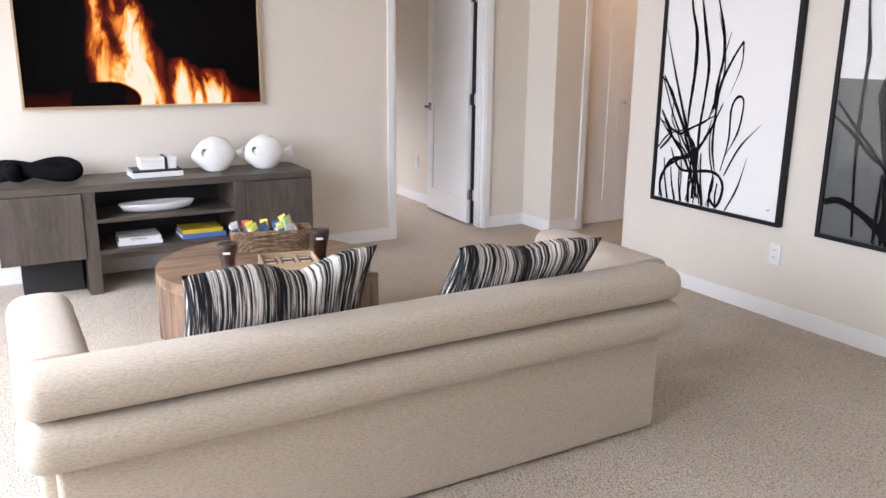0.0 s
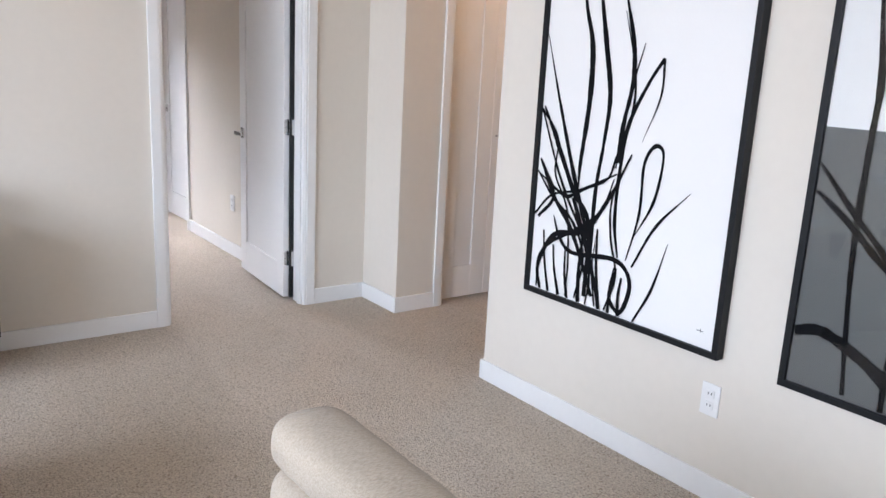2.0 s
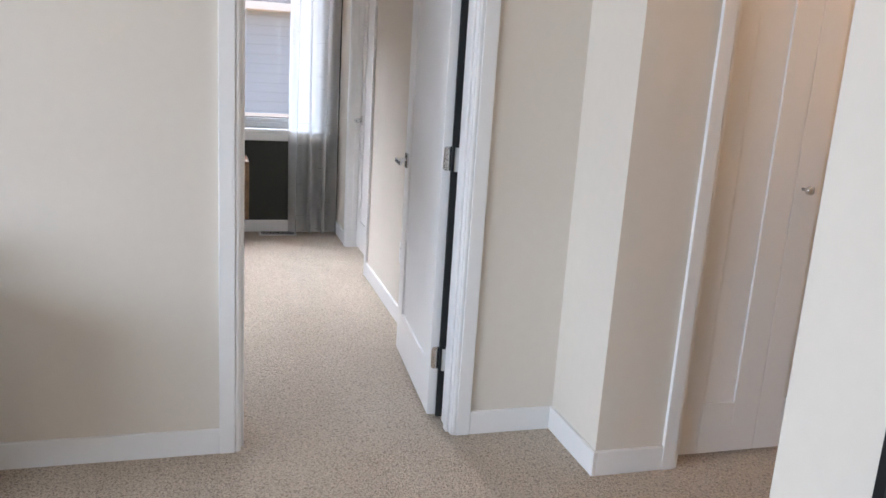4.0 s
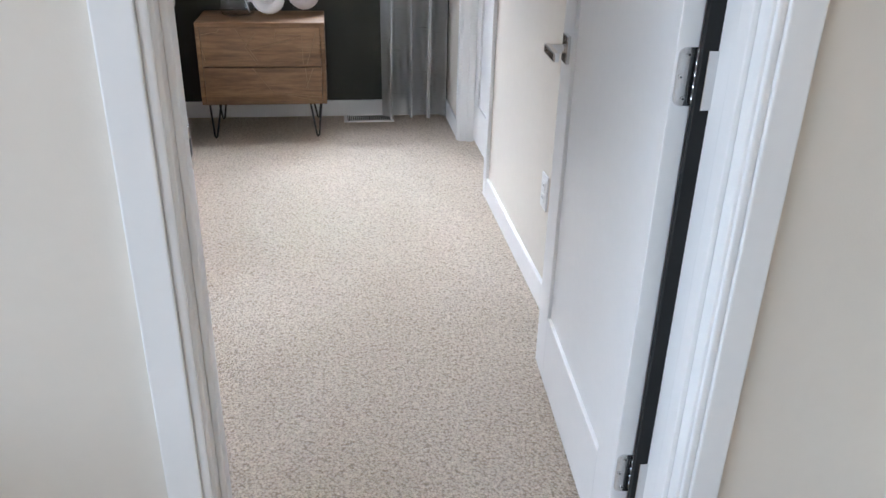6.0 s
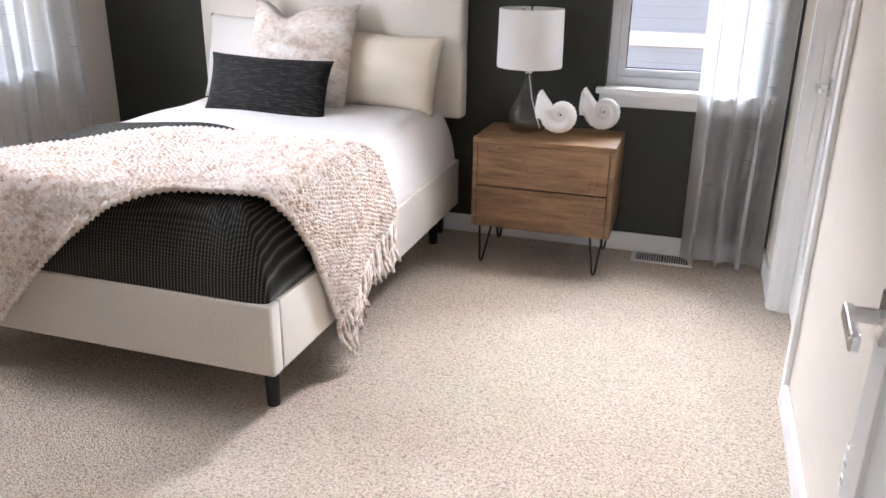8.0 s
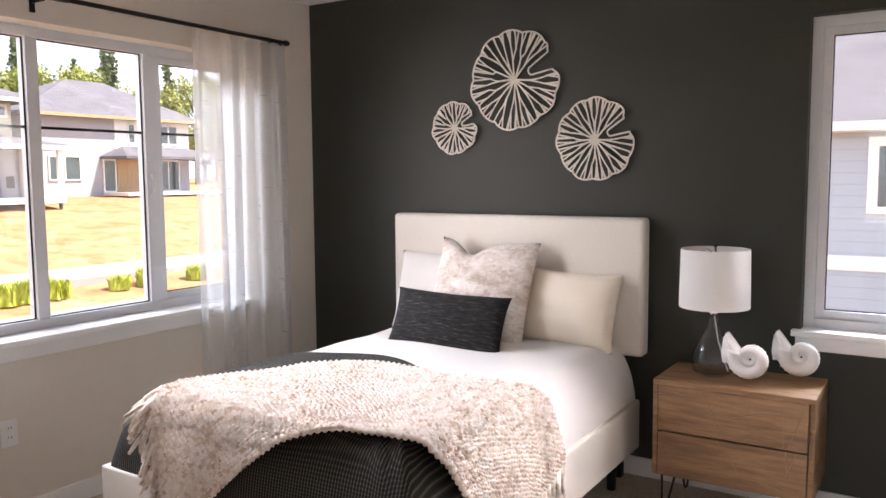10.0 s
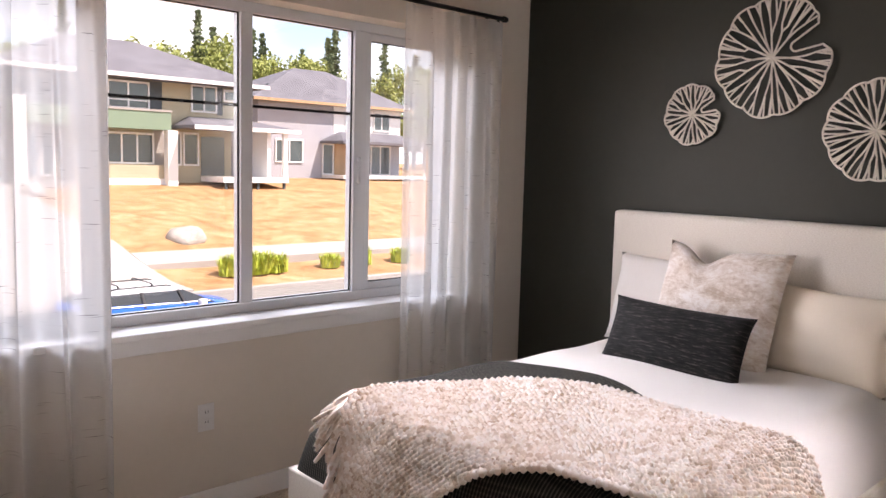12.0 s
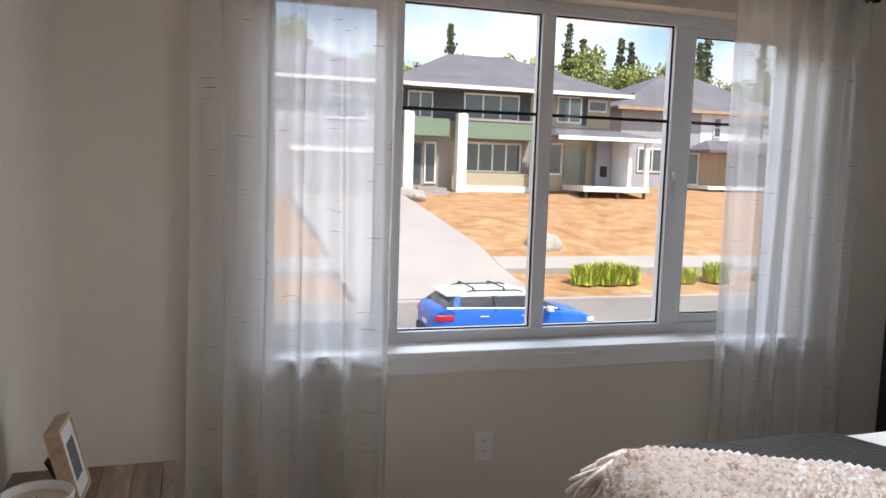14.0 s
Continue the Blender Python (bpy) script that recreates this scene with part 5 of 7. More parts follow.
stroke([(4.0, 0.54), (4.02, 0.64), (3.94, 0.78), (3.78, 0.83), (3.67, 0.97), (3.58, 1.15)], (0.021, 0.023, 0.027, 0.032, 0.021, 0.008))
stroke([(3.95, 0.86), (3.91, 0.78), (3.83, 0.73), (3.61, 0.75), (3.53, 0.68), (3.56, 0.56), (3.62, 0.6), (3.6, 0.72)], (0.008, 0.019, 0.023, 0.023, 0.023, 0.025, 0.021, 0.013))
stroke([(4.05, 1.08), (3.96, 0.94), (3.84, 0.81), (3.71, 0.58)], (0.013, 0.023, 0.027, 0.019))
stroke([(4.04, 0.84), (3.96, 0.94), (4.04, 1.07)], (0.017, 0.023, 0.013))
stroke([(4.05, 1.02), (3.9, 0.95), (3.82, 0.98), (3.64, 1.07)], (0.008, 0.019, 0.019, 0.008))
for (ya, za), (yb_, zb), wa, wb in (((3.89, 0.54), (3.94, 0.74), 0.022, 0.01), ((3.84, 0.54), (3.87, 0.73), 0.021, 0.012), ((3.78, 0.54), (3.78, 0.82), 0.026, 0.016), ((3.67, 0.54), (3.71, 0.85), 0.024, 0.01),
                                    ((3.62, 0.54), (3.61, 0.72), 0.02, 0.008), ((3.57, 0.54), (3.57, 0.69), 0.022, 0.012), ((3.95, 0.54), (4.0, 0.79), 0.019, 0.01)):
    stroke([(ya, za), ((ya + yb_) / 2 + 0.008, (za + zb) / 2), (yb_, zb)], (wa, (wa + wb) / 2, wb))
stroke([(3.85, 0.95), (3.74, 0.73), (3.67, 0.55)], (0.025, 0.029, 0.017))
stroke([(4.06, 1.28), (3.96, 1.07), (3.88, 0.94), (3.78, 0.8), (3.73, 0.65), (3.74, 0.54)], (0.0104, 0.0135, 0.0177, 0.0166, 0.0125, 0.0083))
stroke([(4.06, 0.85), (3.97, 0.94), (3.83, 0.98), (3.69, 1.04), (3.65, 1.13), (3.6, 1.27), (3.6, 1.43), (3.67, 1.65)], (0.0125, 0.0135, 0.0104, 0.0094, 0.0135, 0.0146, 0.0114, 0.0031))
stroke([(4.06, 1.03), (3.96, 0.93), (3.84, 0.85), (3.77, 0.72), (3.8, 0.55)], (0.0104, 0.0146, 0.0166, 0.0135, 0.0104))
stroke([(3.65, 1.05), (3.7, 0.92), (3.83, 0.82), (3.95, 0.75), (4.02, 0.67), (4.02, 0.545)], (0.0062, 0.0156, 0.0187, 0.0156, 0.0125, 0.0094))
stroke([(3.71, 0.85), (3.72, 0.69), (3.69, 0.545)], (0.0021, 0.0094, 0.0114))
stroke([(3.58, 1.14), (3.65, 0.98), (3.64, 0.83), (3.6, 0.69), (3.64, 0.545)], (0.0031, 0.0104, 0.0135, 0.0125, 0.0094))
stroke([(4.06, 1.28), (3.96, 1.17), (3.96, 1.03), (3.88, 0.9), (3.85, 0.7), (3.85, 0.545)], (0.0114, 0.0114, 0.0104, 0.0135, 0.0104, 0.0083))
sig = box(4.0028, 4.0036, 3.195, 3.223, 0.593, 0.5955)
box(4.0028, 4.0036, 3.206, 3.208, 0.588, 0.602, bm=sig)
part("signature", sig, M["canvas_grey"], pic_a, "small grey signature")

pic_b = framed_picture("framed_picture", 1.93, 2.905, 0.515, PT, "tall white and grey picture of black stems under glass")
part("grey_field", box(4.0030, 4.0042, 1.95, 2.886, 0.536, 1.315), M["canvas_grey"], pic_b, "grey painted lower field")
sheet_of[0] = pic_b
stroke([(2.80, 1.9), (2.78, 1.66), (2.75, 1.45), (2.75, 1.31), (2.75, 1.07), (2.74, 0.86), (2.71, 0.55)], (0.008, 0.012, 0.021, 0.017, 0.021, 0.015, 0.013))
stroke([(2.88, 1.21), (2.78, 1.1), (2.68, 1.0), (2.61, 0.93), (2.5, 0.91), (2.3, 1.0)], (0.01, 0.019, 0.019, 0.019, 0.015, 0.006))
stroke([(2.88, 1.13), (2.77, 1.05), (2.67, 0.96), (2.58, 0.9), (2.48, 0.78), (2.36, 0.6)], (0.013, 0.021, 0.021, 0.027, 0.021, 0.012))
stroke([(2.88, 0.7), (2.8, 0.72), (2.69, 0.68), (2.59, 0.62), (2.51, 0.55)], (0.029, 0.036, 0.032, 0.044, 0.05))
stroke([(2.54, 1.85), (2.56, 1.65), (2.59, 1.48), (2.61, 1.39), (2.65, 1.25), (2.63, 1.11), (2.6, 0.97), (2.56, 0.86), (2.48, 0.73)], (0.006, 0.01, 0.012, 0.034, 0.048, 0.034, 0.036, 0.044, 0.04))
stroke([(2.50, 1.6), (2.58, 1.32), (2.59, 1.21), (2.58, 1.09), (2.54, 0.9), (2.5, 0.7)], (0.006, 0.013, 0.025, 0.021, 0.05, 0.055))
stroke([(2.6, 0.88), (2.6, 0.7), (2.6, 0.54)], (0.017, 0.021, 0.017))
stroke([(2.55, 0.84), (2.57, 0.65), (2.56, 0.54)], (0.025, 0.025, 0.017))
stroke([(2.52, 0.79), (2.49, 0.54)], (0.034, 0.025))
stroke([(2.54, 1.12), (2.54, 0.95), (2.57, 0.83), (2.53, 0.54)], (0.017, 0.034, 0.042, 0.034))
stroke([(2.2, 1.5), (2.3, 1.2), (2.4, 0.9), (2.44, 0.55)], (0.006, 0.02, 0.03, 0.03))
pg = part("picture_glass", box(3.996, 3.998, 1.95, 2.886, 0.536, PT - 0.021), M["glass_pic"], pic_b, "clear picture glass")
pg.visible_shadow = False


# ---- bed ----
BX0, BX1, BY0, BY1 = 0.955, 2.39, 7.345, 9.22
bed = thing("bed", ((BX0 + BX1) / 2, (BY0 + BY1) / 2, 0), "ivory upholstered platform bed with a tall plain headboard", "bed")
RT = 0.055
part("foot_rail", box(BX0, BX1, BY0, BY0 + RT, 0.182, 0.415, 0.010, seg=3), M["bed_linen"], bed, "", True)
part("side_rail", box(BX0, BX0 + RT, BY0 + RT + 0.001, BY1, 0.182, 0.415, 0.010, seg=3), M["bed_linen"], bed, "", True)
part("side_rail", box(BX1 - RT, BX1, BY0 + RT + 0.001, BY1, 0.182, 0.415, 0.010, seg=3), M["bed_linen"], bed, "", True)
part("headboard", box(BX0 + 0.003, BX1 + 0.008, BY1, BY1 + 0.095, 0.615, 1.278, 0.028, seg=5), M["bed_linen"], bed, "tall padded headboard", True)
part("headboard_post", box(BX0 + 0.10, BX0 + 0.18, BY1 + 0.03, BY1 + 0.07, 0, 0.64), M["black_metal"], bed)
part("headboard_post", box(BX1 - 0.18, BX1 - 0.10, BY1 + 0.03, BY1 + 0.07, 0, 0.64), M["black_metal"], bed)
part("base_panel", box(BX0 + RT, BX1 - RT, BY0 + RT, BY1 - 0.002, 0.20, 0.26), M["black_metal"], bed, "dark slatted base")
for x in (BX0 + 0.065, BX1 - 0.115):
    for y in (BY0 + 0.10, BY1 - 0.16):
        part("leg", cyl((x + 0.025, y + 0.03, 0), (x + 0.025, y + 0.03, 0.205), 0.021, 0.026, 20, bevel=0.003), M["black_metal"], bed, "round black leg")
part("corner_seam", cyl((BX1 - 0.008, BY0 + 0.002, 0.205), (BX1 - 0.008, BY0 + 0.002, 0.41), 0.003, seg=8), M["bed_linen"], bed)

MX0, MX1, MY0, MY1 = BX0 + 0.045, BX1 - 0.045, BY0 + 0.05, BY1 - 0.005
ZT = 0.668


def mattress_z(x, y, grow=0.0, soft=0.17, front=None):
    """Height of the made bed's top: a plump slab with rounded sides."""
    dx = min(x - (MX0 - grow), (MX1 + grow) - x) / soft
    dy = (y - (MY0 - (grow if front is None else front))) / soft
    k = 1.0
    for d in (dx, dy):
        d = max(0.0, min(1.0, d))
        k *= math.sqrt(max(0.0, 1 - (1 - d) ** 2.6)) * 0.93 + 0.07
    crown = 0.016 * math.cos((x - (MX0 + MX1) / 2) * 2.0)
    rip = 0.004 * math.sin(9 * x + 3 * y) + 0.003 * math.sin(14 * y - 5 * x)
    return 0.30 + (ZT - 0.30) * k + crown * k + rip * k


mat_root = thing("mattress", ((MX0 + MX1) / 2, (MY0 + MY1) / 2, 0.26), "thick mattress made up with a plump white duvet", "mattress")
part("core", box(MX0 + 0.03, MX1 - 0.03, MY0 + 0.03, MY1, 0.26, 0.42, 0.05, seg=4), M["white_cotton"], mat_root, "", True)


def sheet(name, y0, y1, grow, lift_z, material, parent, nx=90, ny=90, label=""):
    """A cover that follows the mattress between y0 and y1, side edges tucked in."""
    def fn(a, b):
        t = a * 2 - 1
        t = math.copysign(1 - (1 - abs(t)) ** 1.9, t) if abs(t) > 0 else 0
        x = (MX0 + MX1) / 2 + t * ((MX1 - MX0) / 2 + grow)
        bb = b
        if y0 <= MY0:
            bb = b ** 1.9
        y = y0 + (y1 - y0) * bb
        return (x, y, mattress_z(x, y, grow) + lift_z)
    return part(name, grid_surface(nx, ny, fn, lambda a, b: (a * 1.5, b * (y1 - y0))), material, parent, label, True)


sheet("duvet", MY0 + 0.10, MY1, 0.028, 0.004, M["white_cotton"], mat_root, label="white cotton duvet")
blanket = thing("waffle_blanket", (1.67, 7.9, 0.66), "dark grey waffle blanket folded over the foot of the bed", "blanket")


FRONT = 0.045


def blanket_fn(a, b):
    t = a * 2 - 1
    t = math.copysign(1 - (1 - abs(t)) ** 1.9, t)
    x = (MX0 + MX1) / 2 + t * ((MX1 - MX0) / 2 + 0.034)
    yend = 8.385 - 0.62 * max(0.0, x - 1.45) ** 1.7 - 0.9 * max(0.0, 1.36 - x) ** 1.7 + 0.006 * math.sin(9 * x)
    y = (MY0 - FRONT) + (yend - MY0 + FRONT) * b ** 1.9
    z = mattress_z(x, y, 0.034, 0.17, FRONT) + 0.012
    # one slack fold runs down to the near corner of the foot
    px, py = x - (MX1 - 0.17), y - (MY0 + 0.13)
    run, off = (px - py) * 0.7071, (px + py * 1.0) * 0.7071 + 0.03 * math.sin(9 * (px - py))
    g = 1 / (1 + math.exp(-(run + 0.03) * 45))
    z += g * (0.026 * math.exp(-((off - 0.035) / 0.026) ** 2) + 0.014 * math.exp(-((off + 0.03) / 0.02) ** 2))
    z += 0.006 * math.sin(11 * x + 2) * math.exp(-((y - MY0) / 0.12) ** 2)
    if b > 0.985:
        z -= 0.012
    return (x, y, z)


def blanket_uv(a, b):
    p = blanket_fn(a, b)
    return (p[0], p[1] - p[2])


part("cloth", grid_surface(120, 110, blanket_fn, blanket_uv), M["waffle"], blanket, "", True)


# chunky throw lying across the foot and hanging over one side
def drape(u, v):
    """u across the bed from its far side to the near side's hem, v from the foot upwards; metres of cloth."""
    off = 0.036
    edge = MX1 + 0.055
    rad = 0.11
    # lower edge bows: it falls over the foot at the far side, and lies on top in the middle
    x = u
    y = v
    flat_end = edge - rad
    drop = 0.0
    if x > flat_end:
        s = x - flat_end
        q = rad * math.pi / 2
        if s < q:
            th = s / rad
            x = flat_end + rad * math.sin(th)
            drop = rad * (1 - math.cos(th))
        else:
            x = edge + 0.022 * min(1.0, (s - q) / 0.1) + 0.012 * math.sin(17 * v + 2 * s) * min(1, (s - q) / 0.15)
            drop = rad + (s - q)
    ydrop = 0.0
    fedge, frad = MY0 - 0.055, 0.09
    if y < fedge + frad:
        s = fedge + frad - y
        q = frad * math.pi / 2
        if s < q:
            th = s / frad
            y = fedge + frad - frad * math.sin(th)
            ydrop = frad * (1 - math.cos(th))
        else:
            y = fedge - 0.025 * min(1.0, (s - q) / 0.09) + 0.006 * math.sin(20 * x)
            ydrop = frad + (s - q)
    crown = 0.016 * math.cos((min(x, edge) - (MX0 + MX1) / 2) * 2.0)
    left = max(0.0, 1.12 - x)
    z = ZT + crown + off - drop - ydrop - 1.1 * left * left * 3
    z += 0.010 * math.sin(5 * u + 7 * v) * (1 if drop < 0.02 else 0.3)
    if x < MX1 + 0.03 and y > MY0 - 0.04:
        z = max(z, mattress_z(x, y, 0.034, 0.17, FRONT) + 0.027)
    return Vector((x, y, max(z, 0.03)))


LOW = ((1.37, 6.88), (1.45, 6.96), (1.615, 7.12), (1.85, 7.33), (2.05, 7.445), (2.375, 7.47), (2.52, 7.56), (2.66, 7.65), (2.84, 7.72))
HIGH = ((1.21, 7.50), (1.26, 7.74), (1.41, 7.965), (1.70, 8.12), (2.065, 8.175), (2.30, 8.18), (2.45, 8.20), (2.62, 8.22))


def along(table, a):
    """The point at the share a of a polyline's length."""
    seg = [math.dist(p, q) for p, q in zip(table, table[1:])]
    s = max(0.0, min(1.0, a)) * sum(seg)
    for p, q, l in zip(table, table[1:], seg):
        if s <= l or q == table[-1]:
            return Vector(p).lerp(Vector(q), min(1.0, s / l))
        s -= l


def throw_map(a, b):
    """a: along the throw (far fringe to near fringe); b: from the lower edge to the upper edge."""
    p = along(LOW, a).lerp(along(HIGH, a), b)
    return drape(p.x + 0.02 * math.sin(math.pi * b) * (1 - a), p.y)


throw = thing("knit_throw", (1.8, 7.9, 0.68), "chunky cream knitted throw with fringes laid across the bed", "throw blanket")
NA, NB = 94, 53


def knit(a, b):
    """Rows of plump round stitches, each row set half a stitch along."""
    p = throw_map(a, b)
    e = 0.004
    da = throw_map(min(1, a + e), b) - throw_map(max(0, a - e), b)
    db = throw_map(a, min(1, b + e)) - throw_map(a, max(0, b - e))
    n = da.cross(db)
    n = n.normalized() if n.length > 1e-9 else Vector((0, 0, 1))
    v = b * NB + 0.35 * noise.noise(Vector((a * 16, b * 9, 4.0)))
    row = math.floor(v)
    u = a * NA + 0.5 * (row % 2) + 0.5 * noise.noise(Vector((a * 13, row * 1.7, 1.0)))
    col = math.floor(u)
    du, dv = 2 * (u - col) - 1, 2 * (v - row) - 1
    size = 0.85 + 0.35 * noise.noise(Vector((col * 3.17, row * 5.31, 0.7)))
    h = max(0.0, 1 - (abs(du) ** 2.2 + abs(dv) ** 2.2) / 1.15) ** 0.5 * size
    lump = 0.006 * noise.noise(Vector((a * 22, b * 12, 9.0)))
    return p + n * (0.0185 * h + lump)


part("cloth", grid_surface(NA * 7, NB * 6, knit), M["white_yarn"], throw, "", True)
edge_hem = bmesh.new()
for bb in (0.0, 1.0):
    line_ = [throw_map(k / 150, bb) + Vector((0, 0, 0.004)) for k in range(151)]
    tube(line_, [0.007 + 0.008 * abs(math.sin(1.571 * k)) for k in range(151)], seg=8, bm=edge_hem)
part("hem", edge_hem, M["white_yarn"], throw, "thick rolled edge", True)


def fringe(side):
    bm = bmesh.new()
    rnd = random.Random(21 + side)
    n = 46 if side else 42
    for k in range(n):
        b = (k + 0.5) / n
        a = 1.0 if side else 0.0
        p = throw_map(a, b)
        q = throw_map(a - 0.02 if side else a + 0.02, b)
        out = (p - q).normalized()
        L = rnd.uniform(0.14, 0.20) if side else rnd.uniform(0.13, 0.18)
        pts = [p]
        wig = Vector((rnd.uniform(-1, 1), rnd.uniform(-1, 1), rnd.uniform(-0.2, 0.3)))
        for j in range(1, 5):
            t = j / 4
            fall = Vector((0, 0, -1)) * (0.55 * t if not side else 0.2)
            step = (out * (1 - 0.5 * t) + fall + wig * (0.42 * math.cos(3.2 * t))).normalized() * L / 4
            nxt = pts[-1] + step
            floor_z = 0.02
            if not side and nxt.x > MX0 - 0.04 and nxt.y > MY0:
                floor_z = mattress_z(nxt.x, nxt.y, 0.034) + 0.02
            nxt.z = max(nxt.z, floor_z)
            pts.append(nxt)
        tube(pts, [0.0105, 0.0090, 0.0080, 0.0085, 0.0060], seg=6, bm=bm)
    return bm


part("fringe", fringe(0), M["white_yarn"], throw, "knotted yarn fringe", True)
part("fringe", fringe(1), M["white_yarn"], throw, "knotted yarn fringe", True)

PB = 0.672
place_pillow("pillow", "white_cotton", 0.62, 0.43, 0.17, (1.34, 9.10, PB - 0.01), -17, 2, 0, "white cotton bed pillow leaning on the headboard", 31, 0.03, group="bed pillows")
place_pillow("pillow", "cream_cotton", 0.52, 0.38, 0.17, (2.045, 9.07, PB - 0.015), -18, -2, 1.5, "cream cotton bed pillow leaning on the headboard", 32, 0.02, group="bed pillows")
place_pillow("pillow", "velvet", 0.55, 0.545, 0.17, (1.625, 8.93, PB - 0.02), -22, 4, 2, "pale marbled velvet pillow with a pinched top", 33, 0.27, -0.30, group="bed pillows")
place_pillow("pillow", "charcoal", 0.62, 0.29, 0.13, (1.595, 8.705, PB - 0.012), -24, 3, 1.5, "charcoal chenille lumbar pillow in front of the others", 34, 0.02, group="bed pillows")


# ---- nightstand with its things ----
def nightstand():
    x0, x1, y0, y1, z0, z1 = 2.54, 3.185, 8.935, 9.315, 0.178, 0.60
    root = thing("nightstand", ((x0 + x1) / 2, (y0 + y1) / 2, 0), "mango wood nightstand with carved drawers on hairpin legs", "nightstand")
    w = M["nightstand_wood"]
    part("top", box(x0, x1, y0, y1, z1 - 0.024, z1, 0.004), w, root)
    part("side_panel", box(x0, x0 + 0.022, y0 + 0.002, y1, z0, z1 - 0.024, 0.003), w, root)
    part("side_panel", box(x1 - 0.022, x1, y0 + 0.002, y1, z0, z1 - 0.024, 0.003), w, root)
    part("bottom_panel", box(x0 + 0.022, x1 - 0.022, y0 + 0.004, y1, z0, z0 + 0.02), w, root)
    part("back_panel", box(x0 + 0.022, x1 - 0.022, y1 - 0.012, y1, z0 + 0.02, z1 - 0.024), w, root)
    zs = ((z0 + 0.004, 0.374), (0.380, z1 - 0.022))
    M["inlay"] = M.get("inlay") or surface("pale_carved_groove", (0.32, 0.20, 0.105), 0.6, var=0.1)
    lines = ([((0.02, 0.16), (0.11, 0.175)), ((0.11, 0.175), (0.12, 0.19)), ((0.04, 0.02), (0.02, 0.14)), ((0.20, 0.19), (0.30, 0.03)), ((0.30, 0.17), (0.24, 0.10)), ((0.24, 0.10), (0.30, 0.01)), ((0.27, 0.085), (0.52, 0.15)), ((0.40, 0.19), (0.39, 0.12)), ((0.40, 0.165), (0.52, 0.16)), ((0.53, 0.01), (0.53, 0.16)), ((0.60, 0.17), (0.55, 0.01))],
             [((0.27, 0.19), (0.37, 0.06)), ((0.37, 0.06), (0.62, 0.035)), ((0.54, 0.19), (0.55, 0.08)), ((0.58, 0.19), (0.54, 0.08)), ((0.44, 0.05), (0.60, 0.012))])
    for k, (a, b) in enumerate(zs):
        d = part("drawer", box(x0 + 0.024, x1 - 0.024, y0 - 0.004, y0 + 0.02, a, b, 0.003), w, root, "drawer front with carved lines")
        for p, q in lines[1 - k]:
            part("carved_line", cyl((x0 + p[0], y0 - 0.0042, a + p[1]), (x0 + q[0], y0 - 0.0042, a + q[1]), 0.0019, seg=6), M["inlay"], d)
    for sx in (0, 1):
        for sy in (0, 1):
            cx = x0 + 0.06 if sx == 0 else x1 - 0.06
            cy = y0 + 0.05 if sy == 0 else y1 - 0.05
            fx = cx + (-0.005 if sx == 0 else 0.005)
            fy = cy - 0.055 if sy == 0 else cy + 0.02
            leg = tube([(cx - 0.03, cy, z0), (fx - 0.006, fy, 0.012), (fx, fy, 0.004), (fx + 0.006, fy, 0.012), (cx + 0.03, cy, z0)], 0.0052, seg=8, up=(0, 1, 0))
            box(cx - 0.042, cx + 0.042, cy - 0.03, cy + 0.03, z0 - 0.004, z0 - 0.0005, bm=leg)
            part("hairpin_leg", leg, M["black_metal"], root, "black hairpin leg")


nightstand()


def table_lamp():
    cx, cy, z = 2.735, 9.165, 0.60
    root = thing("table_lamp", (cx, cy, z), "clear glass table lamp with a white drum shade, unlit", "lamp", world_coords=False)
    prof = [(0.066, 0.0), (0.086, 0.012), (0.093, 0.045), (0.090, 0.085), (0.070, 0.135), (0.040, 0.185), (0.024, 0.225), (0.020, 0.265)]
    inner = [(max(0.002, r - 0.004), max(zz, 0.006)) for r, zz in reversed(prof)]
    part("glass_base", lathe(prof + inner, 36), M["glass"], root, "clear teardrop glass base", True)
    part("collar", lathe([(0.021, 0.262), (0.022, 0.285), (0.012, 0.29), (0.012, 0.33)], 20), M["chrome"], root, "nickel collar", True)
    part("cord", tube([(0, 0, 0.27), (0.02, 0, 0.15), (0.05, 0.01, 0.05), (0.06, 0.02, 0.012)], 0.003, seg=8), M["plastic_white"], root, "white cord", True)
    sh = M["lampshade"] = M.get("lampshade") or surface("white_linen_shade", (0.80, 0.79, 0.77), 0.85, var=0.02, fine=300, bumps=0.1, bump_scale=600)
    part("shade", lathe([(0.149, 0.297), (0.1505, 0.300), (0.1465, 0.552), (0.145, 0.555), (0.1425, 0.552), (0.1465, 0.300), (0.149, 0.297)], 56), sh, root, "white fabric drum shade", True)
    sp = bmesh.new()
    for k in range(3):
        a = 2 * math.pi * k / 3
        cyl((0, 0, 0.53), (0.143 * math.cos(a), 0.143 * math.sin(a), 0.545), 0.002, seg=6, bm=sp)
    cyl((0, 0, 0.33), (0, 0, 0.565), 0.004, seg=8, bm=sp)
    part("spider", sp, M["black_metal"], root, "thin wire spider")
    part("finial", lathe([(0.008, 0.563), (0.009, 0.57), (0.004, 0.578)], 12), M["black_metal"], root, "", True)
    root.matrix_world = Matrix.Translation((cx, cy, z))


table_lamp()


